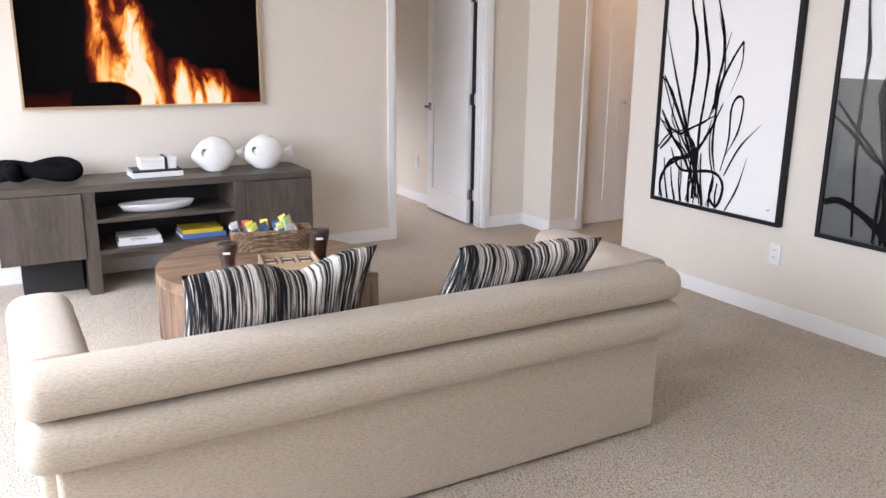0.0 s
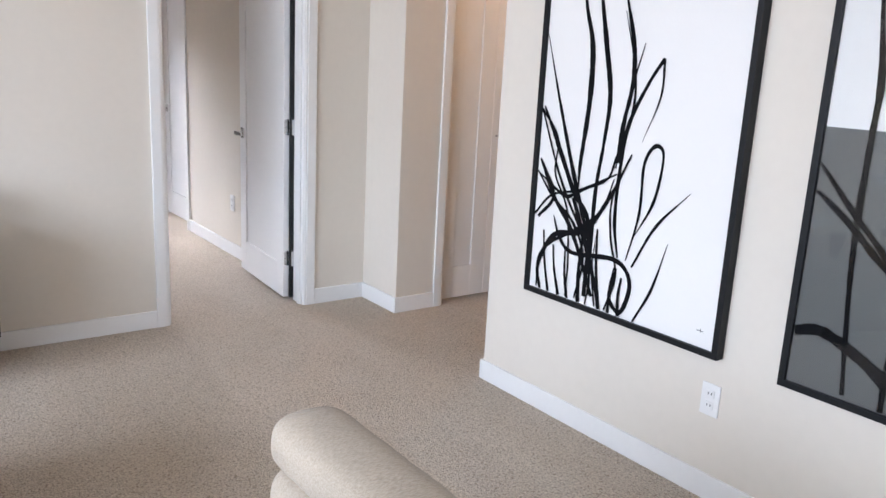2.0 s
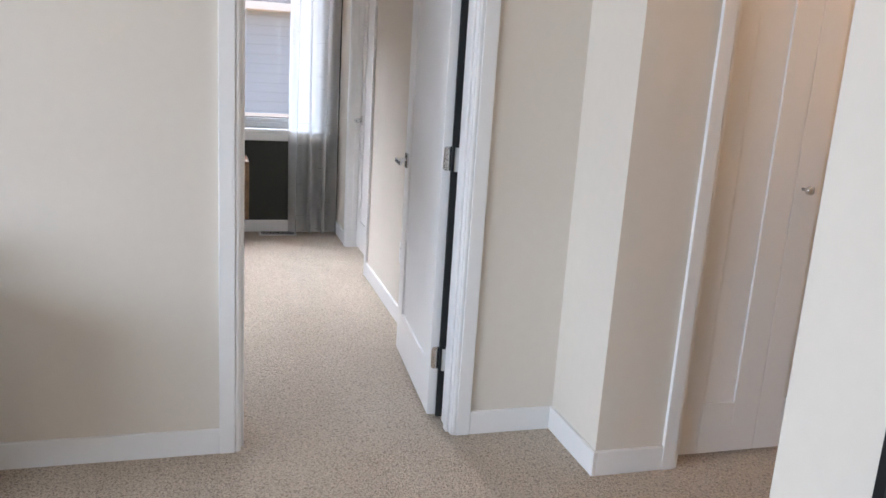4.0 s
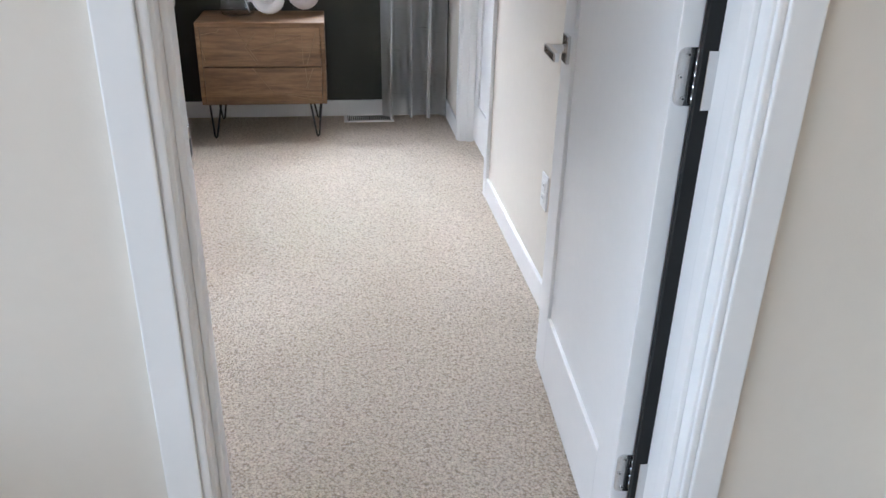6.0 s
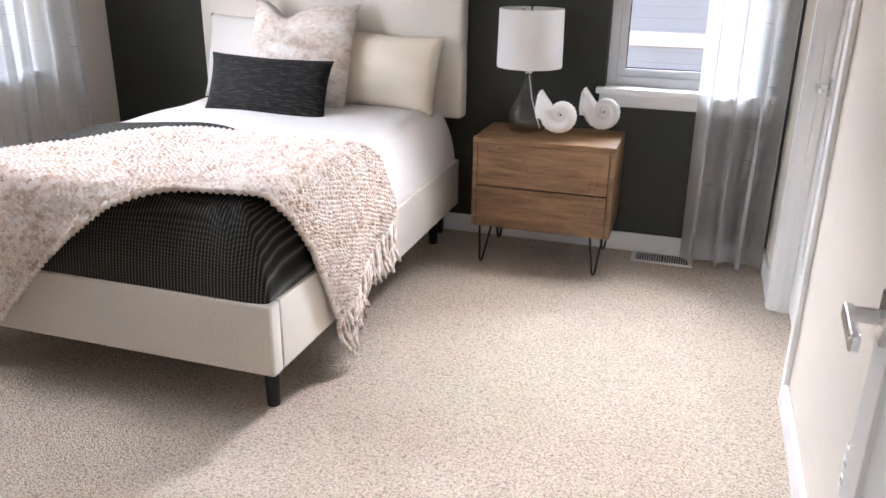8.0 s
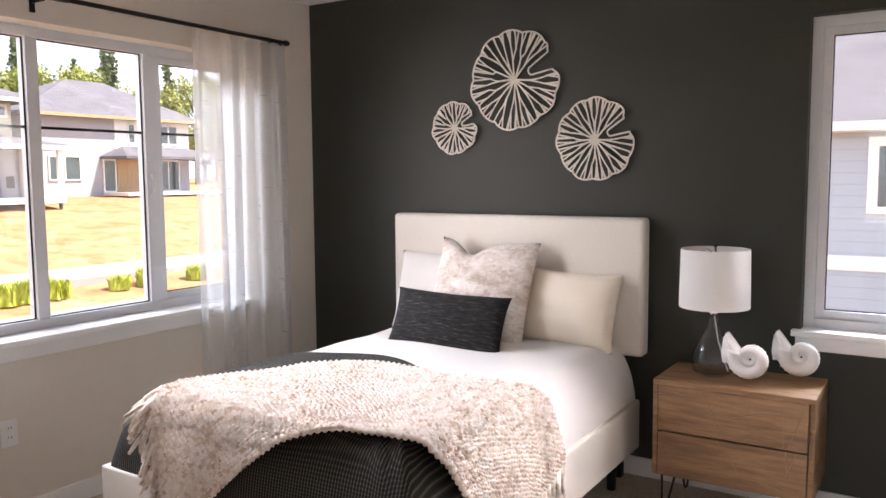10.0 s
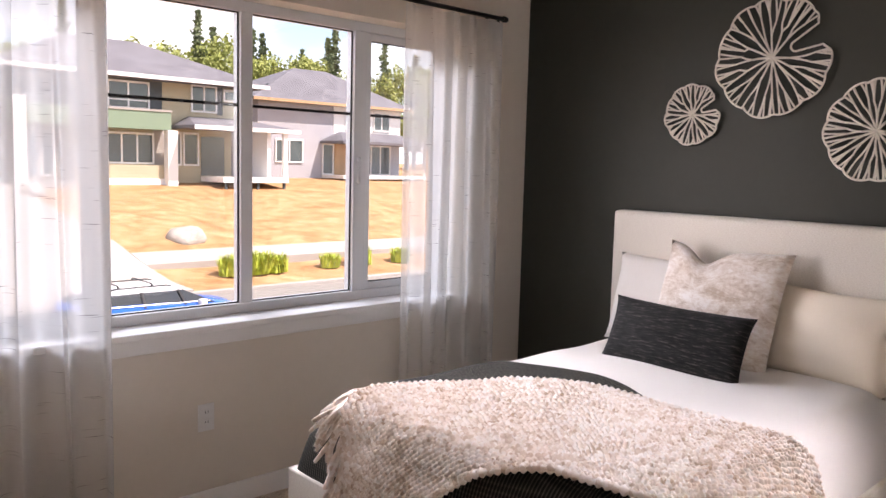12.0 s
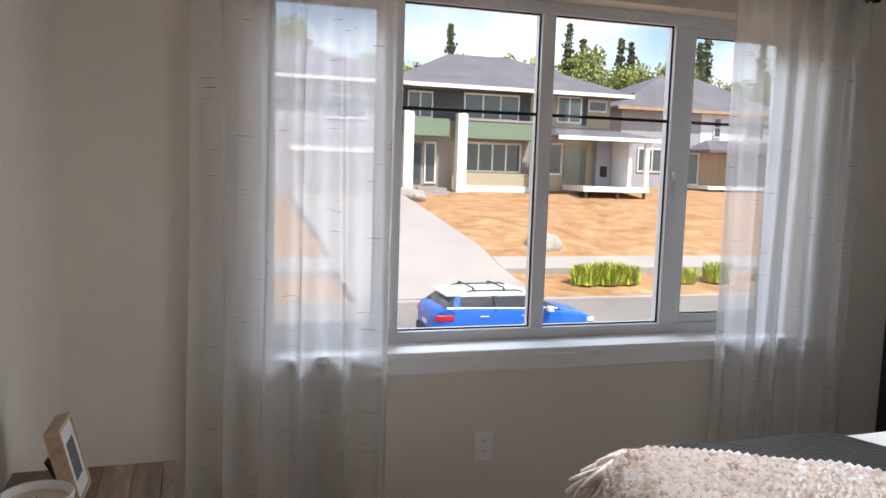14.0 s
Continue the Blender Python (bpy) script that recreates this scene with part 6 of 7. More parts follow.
def shell(x, y, z, s, rz):
    """Nautilus figurine: a spiral tube that swells, studded along its whorl, with a fan at the mouth."""
    root = thing("shell_figurine", (x, y, z), "studded white ceramic nautilus shell on the nightstand", "figurine", "ceramic shells", world_coords=False)
    pts, r = [], []
    N = 96
    for k in range(N):
        t = k / (N - 1)
        a = -0.5 + t * 4.3 * math.pi
        rad = 0.004 + 0.052 * t ** 1.25
        pts.append((-rad * math.cos(a), 0, 0.088 + rad * math.sin(a)))
        r.append(0.003 + 0.031 * t ** 1.2)
    b = tube(pts, [q * 0.8 for q in r], r, 16, up=(0, 1, 0))
    part("whorl", b, M["ceramic"], root, "", True)
    st = bmesh.new()
    for k in range(16, N, 2):
        t = k / (N - 1)
        a = -0.5 + t * 4.3 * math.pi
        for ang_ in (-1.2, -0.8, -0.4, 0.0, 0.4, 0.8):
            for sy in (-1, 1):
                q = r[k]
                rr = 0.004 + 0.052 * t ** 1.25 + q * math.sin(ang_)
                bmesh.ops.create_icosphere(st, subdivisions=1, radius=0.0014 + 0.0014 * t, matrix=Matrix.Translation((-rr * math.cos(a), sy * q * 0.8 * math.cos(ang_), 0.088 + rr * math.sin(a))))
    part("studs", st, M["ceramic"], root, "raised studs", True)
    fan = grid_surface(10, 8, lambda a_, b_: (-0.052 - 0.03 * b_ + 0.03 * a_ * (1 - b_), -0.022 + 0.044 * a_ * 1.0, 0.09 + 0.075 * b_ + 0.008 * math.sin(a_ * 20)))
    part("mouth_fan", fan, M["ceramic"], root, "pointed mouth lip", True)
    m = bmesh.new()
    tube([(-0.060, 0, 0.075), (-0.068, 0, 0.105), (-0.078, 0, 0.135), (-0.088, 0, 0.158)], [0.036, 0.033, 0.02, 0.005], [0.03, 0.026, 0.018, 0.004], 14, bm=m, up=(0, 1, 0))
    part("mouth", m, M["ceramic"], root, "flared shell mouth", True)
    root.matrix_world = Matrix.Translation((x, y, z)) @ pose(0, 0, 0, 0, 0, rz) @ Matrix.Scale(s, 4)


shell(2.915, 9.045, 0.602, 1.22, -6)
shell(3.09, 9.20, 0.602, 1.22, -6)

vent = thing("floor_vent", (3.42, 9.25, 0), "white metal floor vent in the carpet", "floor vent")
part("rim", box(3.275, 3.56, 9.185, 9.32, 0.0, 0.006, 0.002), M["plastic_white"], vent)
part("opening", box(3.295, 3.54, 9.205, 9.30, 0.0055, 0.0066), M["slot"], vent, "dark opening")
for k in range(22):
    x = 3.30 + k * 0.0112 + (0.004 if k > 10 else 0)
    part("slat", box(x, x + 0.0035, 9.207, 9.298, 0.0062, 0.0085), M["plastic_white"], vent)


# ---- lily-pad wall ornaments ----
def lily(cx, cz, r, seed, notch_deg, group="lily-pad wall ornaments"):
    """A scalloped leaf outline with a rounded notch, its veins forking twice on their way to the rim."""
    root = thing("wall_ornament", (cx, NY, cz), "cream openwork lily-pad ornament on the dark wall", "wall ornament", group, world_coords=False)
    rnd = random.Random(seed)
    na = radians(notch_deg)
    gap = 0.20

    def rim_r(a):
        near = min((a - na) % (2 * math.pi), (na - a) % (2 * math.pi))
        return r * (0.965 + 0.060 * abs(math.sin(5.5 * a + seed)) ** 0.7 - 0.035 + 0.016 * math.sin(5 * a + 2 * seed)) * (1 - 0.11 * math.exp(-((near - gap) / 0.10) ** 2))

    def at_(a, q):
        return Vector((q * math.cos(a), -0.018 - 0.006 * (q / r) + 0.003 * math.sin(7 * a), q * math.sin(a)))
    N = 150
    outer = [at_(na + gap + (2 * math.pi - 2 * gap) * k / N, rim_r(na + gap + (2 * math.pi - 2 * gap) * k / N)) for k in range(N + 1)]
    w = 0.085 * r
    axis, side = Vector((math.cos(na), 0, math.sin(na))), Vector((-math.sin(na), 0, math.cos(na)))
    mouth = [axis * (0.42 * r + w * math.cos(t)) + side * w * math.sin(t) + Vector((0, -0.02, 0)) for t in [math.pi * (0.5 + k / 8) for k in range(9)]]
    loop = [outer[-1]] + [outer[-1].lerp(mouth[-1], k / 4) for k in range(1, 4)] + mouth[::-1] + [mouth[0].lerp(outer[0], k / 4) for k in range(1, 4)] + outer
    part("rim", tube(loop, 0.0046, 0.0055, 8, up=(0, 1, 0)), M["lily"], root, "wavy outer rim", True)

    def vein(a0, q0, a1, q1, w0, w1):
        bow = rnd.uniform(-0.025, 0.025)
        line = [at_(a0 + (a1 - a0) * t + bow * math.sin(math.pi * t) * (1 - q0 / r), q0 + (q1 - q0) * t) for t in (0, 0.2, 0.4, 0.6, 0.8, 1.0)]
        part("vein", tube(line, [w0 + (w1 - w0) * k / 5 for k in range(6)], 0.0042, 6, up=(0, 1, 0)), M["lily"], root, "", True)
    stems = 15 if r > 0.18 else 12
    span = (2 * math.pi - 2 * gap - 0.12) / stems
    for k in range(stems):
        a = na + gap + 0.06 + span * (k + 0.5)
        q1 = r * rnd.uniform(0.14, 0.46)
        a1 = a + rnd.uniform(-0.05, 0.05)
        vein(a, 0.02 * r, a1, q1, 0.0052, 0.0046)
        for sg in (-1, 1):
            am = a + sg * span * 0.25 + rnd.uniform(-0.02, 0.02)
            q2 = r * rnd.uniform(0.50, 0.78)
            vein(a1, q1, am, q2, 0.0045, 0.0041)
            ends = (-1, 1) if rnd.random() < 0.8 else (0,)
            for s2 in ends:
                ae = a + sg * span * 0.25 + s2 * span * 0.125
                vein(am, q2, ae, rim_r(ae), 0.0038, 0.0045)
            if rnd.random() < 0.45:
                ae = a + sg * span * 0.25 + rnd.uniform(-0.03, 0.03)
                vein(am, q2 * 1.15, ae, rim_r(ae), 0.0036, 0.0044)
    part("hub", cyl((0, -0.022, 0), (0, 0.0, 0), 0.012, 0.010, 12), M["lily"], root)
    root.matrix_world = Matrix.Translation((cx, NY, cz))


M["lily"] = surface("cream_painted_metal", (0.74, 0.68, 0.59), 0.55, var=0.06, fine=120, bumps=0.2)
lily(1.305, 1.742, 0.142, 2, 20)
lily(1.668, 1.975, 0.258, 5, 22)
lily(2.112, 1.655, 0.205, 9, 22)


# ---- dresser under the inner wall ----
def dresser():
    x0, x1, y0, y1, zt = 1.085, 2.35, 5.902, 6.262, 0.755
    root = thing("dresser", ((x0 + x1) / 2, (y0 + y1) / 2, 0), "low dresser with a top of mixed light and dark planks", "dresser")
    w = M["dresser_wood"]
    n = 5
    for k in range(n):
        a = y0 + (y1 - 0.028 - y0) * k / n
        b = y0 + (y1 - 0.028 - y0) * (k + 1) / n
        part("top_plank", box(x0, x1, a + 0.0005, b - 0.0005, zt - 0.03, zt, 0.0015), w, root)
    part("edge_strip", box(x0, x1, y1 - 0.026, y1, zt - 0.032, zt + 0.001, 0.002), w, root)
    part("body", box(x0 + 0.015, x1 - 0.015, y0, y1 - 0.02, 0.12, zt - 0.03, 0.003), w, root)
    for k in range(3):
        a = x0 + 0.03 + k * (x1 - x0 - 0.06) / 3
        for j in range(2):
            part("drawer", box(a + 0.005, a + (x1 - x0 - 0.06) / 3 - 0.005, y1 - 0.02, y1 - 0.004, 0.14 + j * 0.29, 0.42 + j * 0.29, 0.003), w, root)
    for x in (x0 + 0.05, x1 - 0.09):
        for y in (y0 + 0.03, y1 - 0.08):
            part("leg", cyl((x + 0.02, y + 0.02, 0), (x + 0.02, y + 0.02, 0.125), 0.014, 0.02), M["black_metal"], root)


dresser()
DT = 0.756
pot = thing("candle", (1.49, 6.025, DT), "cream candle in a ribbed white ceramic pot", "candle", world_coords=False)
pp = bmesh.new()
prof = [(0.050, 0.0), (0.056, 0.008), (0.060, 0.03), (0.064, 0.095), (0.066, 0.104), (0.064, 0.108), (0.061, 0.104), (0.058, 0.09), (0.0005, 0.088)]
lathe(prof, 96, (0, 0, 0), pp)
for v in pp.verts:
    rr = math.hypot(v.co.x, v.co.y)
    if 0.012 < v.co.z < 0.094 and rr > 0.055:
        a = math.atan2(v.co.y, v.co.x)
        k = 1 + 0.014 * math.cos(24 * a)
        v.co.x *= k
        v.co.y *= k
part("pot", pp, M["ceramic"], pot, "", True)
part("wax", lathe([(0.0575, 0.089), (0.0575, 0.092), (0.0005, 0.092)], 40), M["wax"], pot, "cream wax", True)
part("wick", cyl((0, 0, 0.091), (0.001, 0, 0.1), 0.0012, seg=6), M["slot"], pot)
pot.matrix_world = Matrix.Translation((1.49, 6.025, DT))

pf = thing("photo_frame", (1.23, 6.03, DT), "small wooden photo frame with a white mat, standing", "photo frame", world_coords=False)
part("frame", box(-0.085, 0.085, 0.0, 0.04, 0.0, 0.012, 0.001), M["oak_frame"], pf)
part("frame", box(-0.085, 0.085, 0.0, 0.04, 0.208, 0.22, 0.001), M["oak_frame"], pf)
part("frame", box(-0.085, -0.073, 0.0, 0.04, 0.012, 0.208, 0.001), M["oak_frame"], pf)
part("frame", box(0.073, 0.085, 0.0, 0.04, 0.012, 0.208, 0.001), M["oak_frame"], pf)
part("mat", box(-0.073, 0.073, 0.004, 0.012, 0.012, 0.208), M["paper"], pf, "white mat")
part("photo", box(-0.042, 0.042, 0.003, 0.005, 0.055, 0.165), M["canvas_grey"], pf, "small grey photograph")
part("stand", box(-0.02, 0.02, 0.04, 0.044, 0.01, 0.14, rot=pose(0, 0.0, 0, -14)), M["black_metal"], pf, "black easel back")
pf.matrix_world = Matrix.Translation((1.245, 6.08, DT)) @ pose(0, 0, 0, 0, 0, 178) @ pose(0, 0, 0, -14) @ Matrix.Scale(0.78, 4)


# ---- outdoors ----
def gz(x):
    pts = [(8, -2.92), (-20.5, -2.92), (-22.2, -2.86), (-24.5, -2.5), (-27, -1.95), (-32, -1.35), (-38, -0.65), (-44, -0.02), (-60, 0.6), (-150, 1.5), (-900, 3)]
    for (a, za), (b, zb) in zip(pts, pts[1:]):
        if b <= x <= a:
            t = (a - x) / (a - b)
            return za + (zb - za) * t
    return pts[0][1] if x > 0 else pts[-1][1]


def soil_mat():
    m, nt, b = base_mat("dry_bare_soil", 0.95, spec=0.1)
    v = coords(nt)
    c = ramp(nt, noise_tex(nt, v, 0.8, 6, 0.72, 0.2), [(0.34, (0.36, 0.18, 0.085)), (0.52, (0.50, 0.285, 0.145)), (0.70, (0.60, 0.40, 0.235))])
    c2 = ramp(nt, noise_tex(nt, v, 2.2, 6, 0.75), [(0.34, (0.62, 0.68, 0.64)), (0.7, (1, 1, 1))])
    nt.links.new(mixc(nt, 1.0, c, c2, "MULTIPLY"), b.inputs["Base Color"])
    bump(nt, b, noise_tex(nt, v, 5.0, 5, 0.7), 0.6, 0.08)
    return m


M["soil"] = soil_mat()
M["asphalt"] = surface("sunlit_grey_asphalt", (0.23, 0.21, 0.185), 0.9, var=0.12, big=0.3, fine=30, bumps=0.3, bump_scale=80)
M["concrete"] = surface("pale_concrete", (0.36, 0.33, 0.30), 0.9, var=0.08, big=0.5, fine=20, bumps=0.2, bump_scale=60)
M["rock"] = surface("pale_boulder", (0.42, 0.38, 0.33), 0.9, var=0.25, big=1.5, fine=12, bumps=0.7, bump_scale=9, dist=0.05)

gxs = [60, 8, -9, -15, -20.5, -22.2, -23.3, -24.5, -25.8, -27, -29, -32, -35, -38, -41, -44, -50, -60, -90, -150, -400, -1500]
gys = [-1500, -300, -80, -30, -10, 0, 5, 10, 14, 17.3, 20, 24, 28, 32, 36, 42, 50, 70, 120, 300, 1500]
gb2 = bmesh.new()
rows_ = []
for x in gxs:
    row_ = []
    for y in gys:
        z = gz(x)
        if -40 < x < -24 and 17 < y < 60:
            z += 0.14 * math.sin(0.55 * y + 0.3 * x) + 0.08 * math.sin(1.3 * y)
        row_.append(gb2.verts.new((x, y, z)))
    rows_.append(row_)
for a, b in zip(rows_, rows_[1:]):
    for k in range(len(gys) - 1):
        gb2.faces.new((a[k], a[k + 1], b[k + 1], b[k]))
bmesh.ops.recalc_face_normals(gb2, faces=gb2.faces)
structure("ground", gb2, M["soil"], "bare reddish-brown soil rising from the street", True)
structure("road", box(-20.3, -8.0, -120, 160, -2.95, -2.89), M["asphalt"], "pale sunlit asphalt street")
structure("kerb", box(-20.6, -20.3, -120, 160, -2.95, -2.77, 0.02), M["concrete"], "concrete kerb")
structure("kerb", box(-8.0, -7.7, -120, 160, -2.95, -2.77, 0.02), M["concrete"], "concrete kerb")


def draped(name, x0, x1, y0, y1, lift_, material, label, nx=14, skew=0.0):
    bm = bmesh.new()
    prev = None
    for k in range(nx + 1):
        x = x0 + (x1 - x0) * k / nx
        z = gz(x) + lift_
        cur = [bm.verts.new((x, y0, z)), bm.verts.new((x, y1, z)), bm.verts.new((x, y1, z - 0.5)), bm.verts.new((x, y0, z - 0.5))]
        if prev:
            bm.faces.new((prev[0], prev[1], cur[1], cur[0]))
            bm.faces.new((prev[1], prev[2], cur[2], cur[1]))
            bm.faces.new((prev[3], prev[0], cur[0], cur[3]))
        else:
            bm.faces.new(cur)
        prev = cur
    bmesh.ops.recalc_face_normals(bm, faces=bm.faces)
    return structure(name, bm, material, label)


draped("pavement", -24.2, -25.6, 17.3, 90, 0.24, M["concrete"], "pale concrete footpath along the street", 4)
draped("pavement", -24.2, -25.6, -60, 11.0, 0.24, M["concrete"], "pale concrete footpath along the street", 4)
draped("driveway", -20.5, -43.0, 11.0, 17.3, 0.22, M["concrete"], "pale concrete driveway up to the houses", 24)


def boulder(x, y, r, seed, label="pale rounded boulder on the bare slope"):
    bm = bmesh.new()
    bmesh.ops.create_icosphere(bm, subdivisions=3, radius=r)
    for v in bm.verts:
        n = noise.noise(v.co * (1.3 / r) + Vector((seed, 0, 0)))
        v.co *= 1 + 0.3 * n
        v.co.z *= 0.62
    z = gz(x) + 0.2 * r
    b = tagged(new("boulder"), label, "boulder", "boulders")
    b.location = (x, y, z)
    part("stone", bm, M["rock"], b, "", True)


boulder(-27.4, 20.3, 0.78, 3)
for k, (bx, by, br) in enumerate(((-40.3, 17.9, 0.55), (-40.9, 18.4, 0.45), (-41.4, 17.8, 0.5), (-39.6, 18.2, 0.4))):
    boulder(bx, by, br, 11 + k, "pale landscaping boulder beside the entry steps")

M["grass"] = surface("bright_yellow_green_blades", (0.46, 0.54, 0.07), 0.6, var=0.35, big=2, fine=8)


def grass_clump(x, y, s, seed):
    rnd = random.Random(seed)
    bm = bmesh.new()
    z = gz(x) + 0.02
    for k in range(260):
        a, rr = rnd.uniform(0, 6.28), s * math.sqrt(rnd.random()) * 0.75
        px, py = x + rr * math.cos(a) * 0.7, y + rr * math.sin(a)
        h = s * rnd.uniform(0.7, 1.15)
        lean = rnd.uniform(0.1, 0.5) * s
        d = rnd.uniform(0, 6.28)
        w = 0.045
        q = [(px - w * math.sin(d), py + w * math.cos(d), z), (px + w * math.sin(d), py - w * math.cos(d), z),
             (px + lean * 0.4 * math.cos(d) + w * 0.8 * math.sin(d), py + lean * 0.4 * math.sin(d) - w * 0.8 * math.cos(d), z + h * 0.65),
             (px + lean * 0.4 * math.cos(d) - w * 0.8 * math.sin(d), py + lean * 0.4 * math.sin(d) + w * 0.8 * math.cos(d), z + h * 0.65)]
        vs = [bm.verts.new(p) for p in q]
        tip = bm.verts.new((px + lean * math.cos(d), py + lean * math.sin(d), z + h))
        bm.faces.new(vs)
        bm.faces.new((vs[3], vs[2], tip))
    g = thing("ornamental_grass", (x, y, z), "bright green ornamental grass clump beside the street", "grass clump", "grass clumps")
    tagged(part("blades", bm, M["grass"], g), kind="stuff")


for k, (gy, s) in enumerate(((20.0, 0.75), (20.9, 0.8), (21.7, 0.7), (24.3, 0.55), (25.7, 0.75), (28.0, 0.6), (30.5, 0.6))):
    grass_clump(-22.9, gy, s, 40 + k)

M["roof"] = surface("grey_asphalt_shingles", (0.145, 0.14, 0.155), 0.9, var=0.18, big=0.7, fine=5, bumps=0.5, bump_scale=4, dist=0.05)


def siding_mat(name, color, pitch=0.18):
    """Painted lap siding: each board's lower edge stands proud."""
    m, nt, b = base_mat(name, 0.7, spec=0.2)
    tc = nt.nodes.new("ShaderNodeTexCoord")
    sp = nt.nodes.new("ShaderNodeSeparateXYZ")
    nt.links.new(tc.outputs["Object"], sp.inputs[0])
    saw = math_node(nt, "FRACT", math_node(nt, "DIVIDE", sp.outputs[2], pitch))
    n = noise_tex(nt, coords(nt), 0.8, 3)
    c = ramp(nt, n, [(0.3, tuple(x * 0.93 for x in color)), (0.7, color)])
    gap = ramp(nt, saw, [(0.0, (0.72, 0.72, 0.72)), (0.09, (1, 1, 1))])
    nt.links.new(mixc(nt, 1.0, c, gap, "MULTIPLY"), b.inputs["Base Color"])
    bump(nt, b, math_node(nt, "SUBTRACT", 1.0, saw), 0.5, 0.02)
    return m


M["sid_beige"] = siding_mat("beige_lap_siding", (0.45, 0.40, 0.28))
M["sid_green"] = siding_mat("sage_green_lap_siding", (0.20, 0.27, 0.19))
M["sid_dark"] = siding_mat("dark_slate_siding", (0.085, 0.10, 0.105))
M["sid_grey"] = siding_mat("pale_grey_siding", (0.38, 0.375, 0.40))
M["sid_blue"] = siding_mat("pale_grey_blue_siding", (0.40, 0.47, 0.55), 0.2)
M["ext_white"] = surface("white_exterior_paint", (0.78, 0.77, 0.75), 0.6, var=0.03)
M["taupe"] = surface("taupe_panel", (0.34, 0.31, 0.28), 0.7, var=0.05)
M["cedar"] = wood("cedar_boards", (0.33, 0.20, 0.10), (0.45, 0.29, 0.16), (0.52, 0.36, 0.21), (6, 6, 1), 0.6, False)
M["ext_glass"] = surface("dark_reflective_window", (0.06, 0.085, 0.095), 0.06, var=0.2, big=0.5, spec=0.8)


def ext_window(root, X, y0, y1, z0, z1, n, split=None):
    """Window on a wall that faces +x."""
    f = part("window", box(X - 0.02, X + 0.07, y0 - 0.10, y1 + 0.10, z0 - 0.10, z0, 0.01), M["ext_white"], root)
    for a in ((y0 - 0.10, y1 + 0.10, z1, z1 + 0.12), (y0 - 0.10, y0, z0, z1), (y1, y1 + 0.10, z0, z1)):
        part("trim", box(X - 0.02, X + 0.07, a[0], a[1], a[2], a[3], 0.01), M["ext_white"], f)
    w = (y1 - y0) / n
    for k in range(n):
        part("pane", box(X - 0.01, X + 0.02, y0 + k * w + 0.03, y0 + (k + 1) * w - 0.03, z0 + 0.03, z1 - 0.03), M["ext_glass"], f, "dark glass pane")
        if k:
            part("mullion", box(X - 0.02, X + 0.05, y0 + k * w - 0.05, y0 + k * w + 0.05, z0, z1), M["ext_white"], f)
    if split:
        part("mullion", box(X - 0.02, X + 0.045, y0, y1, split - 0.04, split + 0.04), M["ext_white"], f)


def hip_roof(x0, x1, y0, y1, z0, z1, ry0, ry1, rx):
    """Hipped roof with fascia, ridge from ry0 to ry1 along y at x = rx."""
    bm = bmesh.new()
    e = [bm.verts.new(p) for p in ((x0, y0, z0), (x1, y0, z0), (x1, y1, z0), (x0, y1, z0))]
    g = [bm.verts.new(p) for p in ((x0, y0, z0 - 0.2), (x1, y0, z0 - 0.2), (x1, y1, z0 - 0.2), (x0, y1, z0 - 0.2))]
    r = [bm.verts.new((rx, ry0, z1)), bm.verts.new((rx, ry1, z1))]
    bm.faces.new((e[0], e[1], r[0]))
    bm.faces.new((e[1], e[2], r[1], r[0]))
    bm.faces.new((e[2], e[3], r[1]))
    bm.faces.new((e[3], e[0], r[0], r[1]))
    for k in range(4):
        bm.faces.new((e[k], e[(k + 1) % 4], g[(k + 1) % 4], g[k]))
    bm.faces.new(g[::-1])
    bmesh.ops.recalc_face_normals(bm, faces=bm.faces)
    return bm


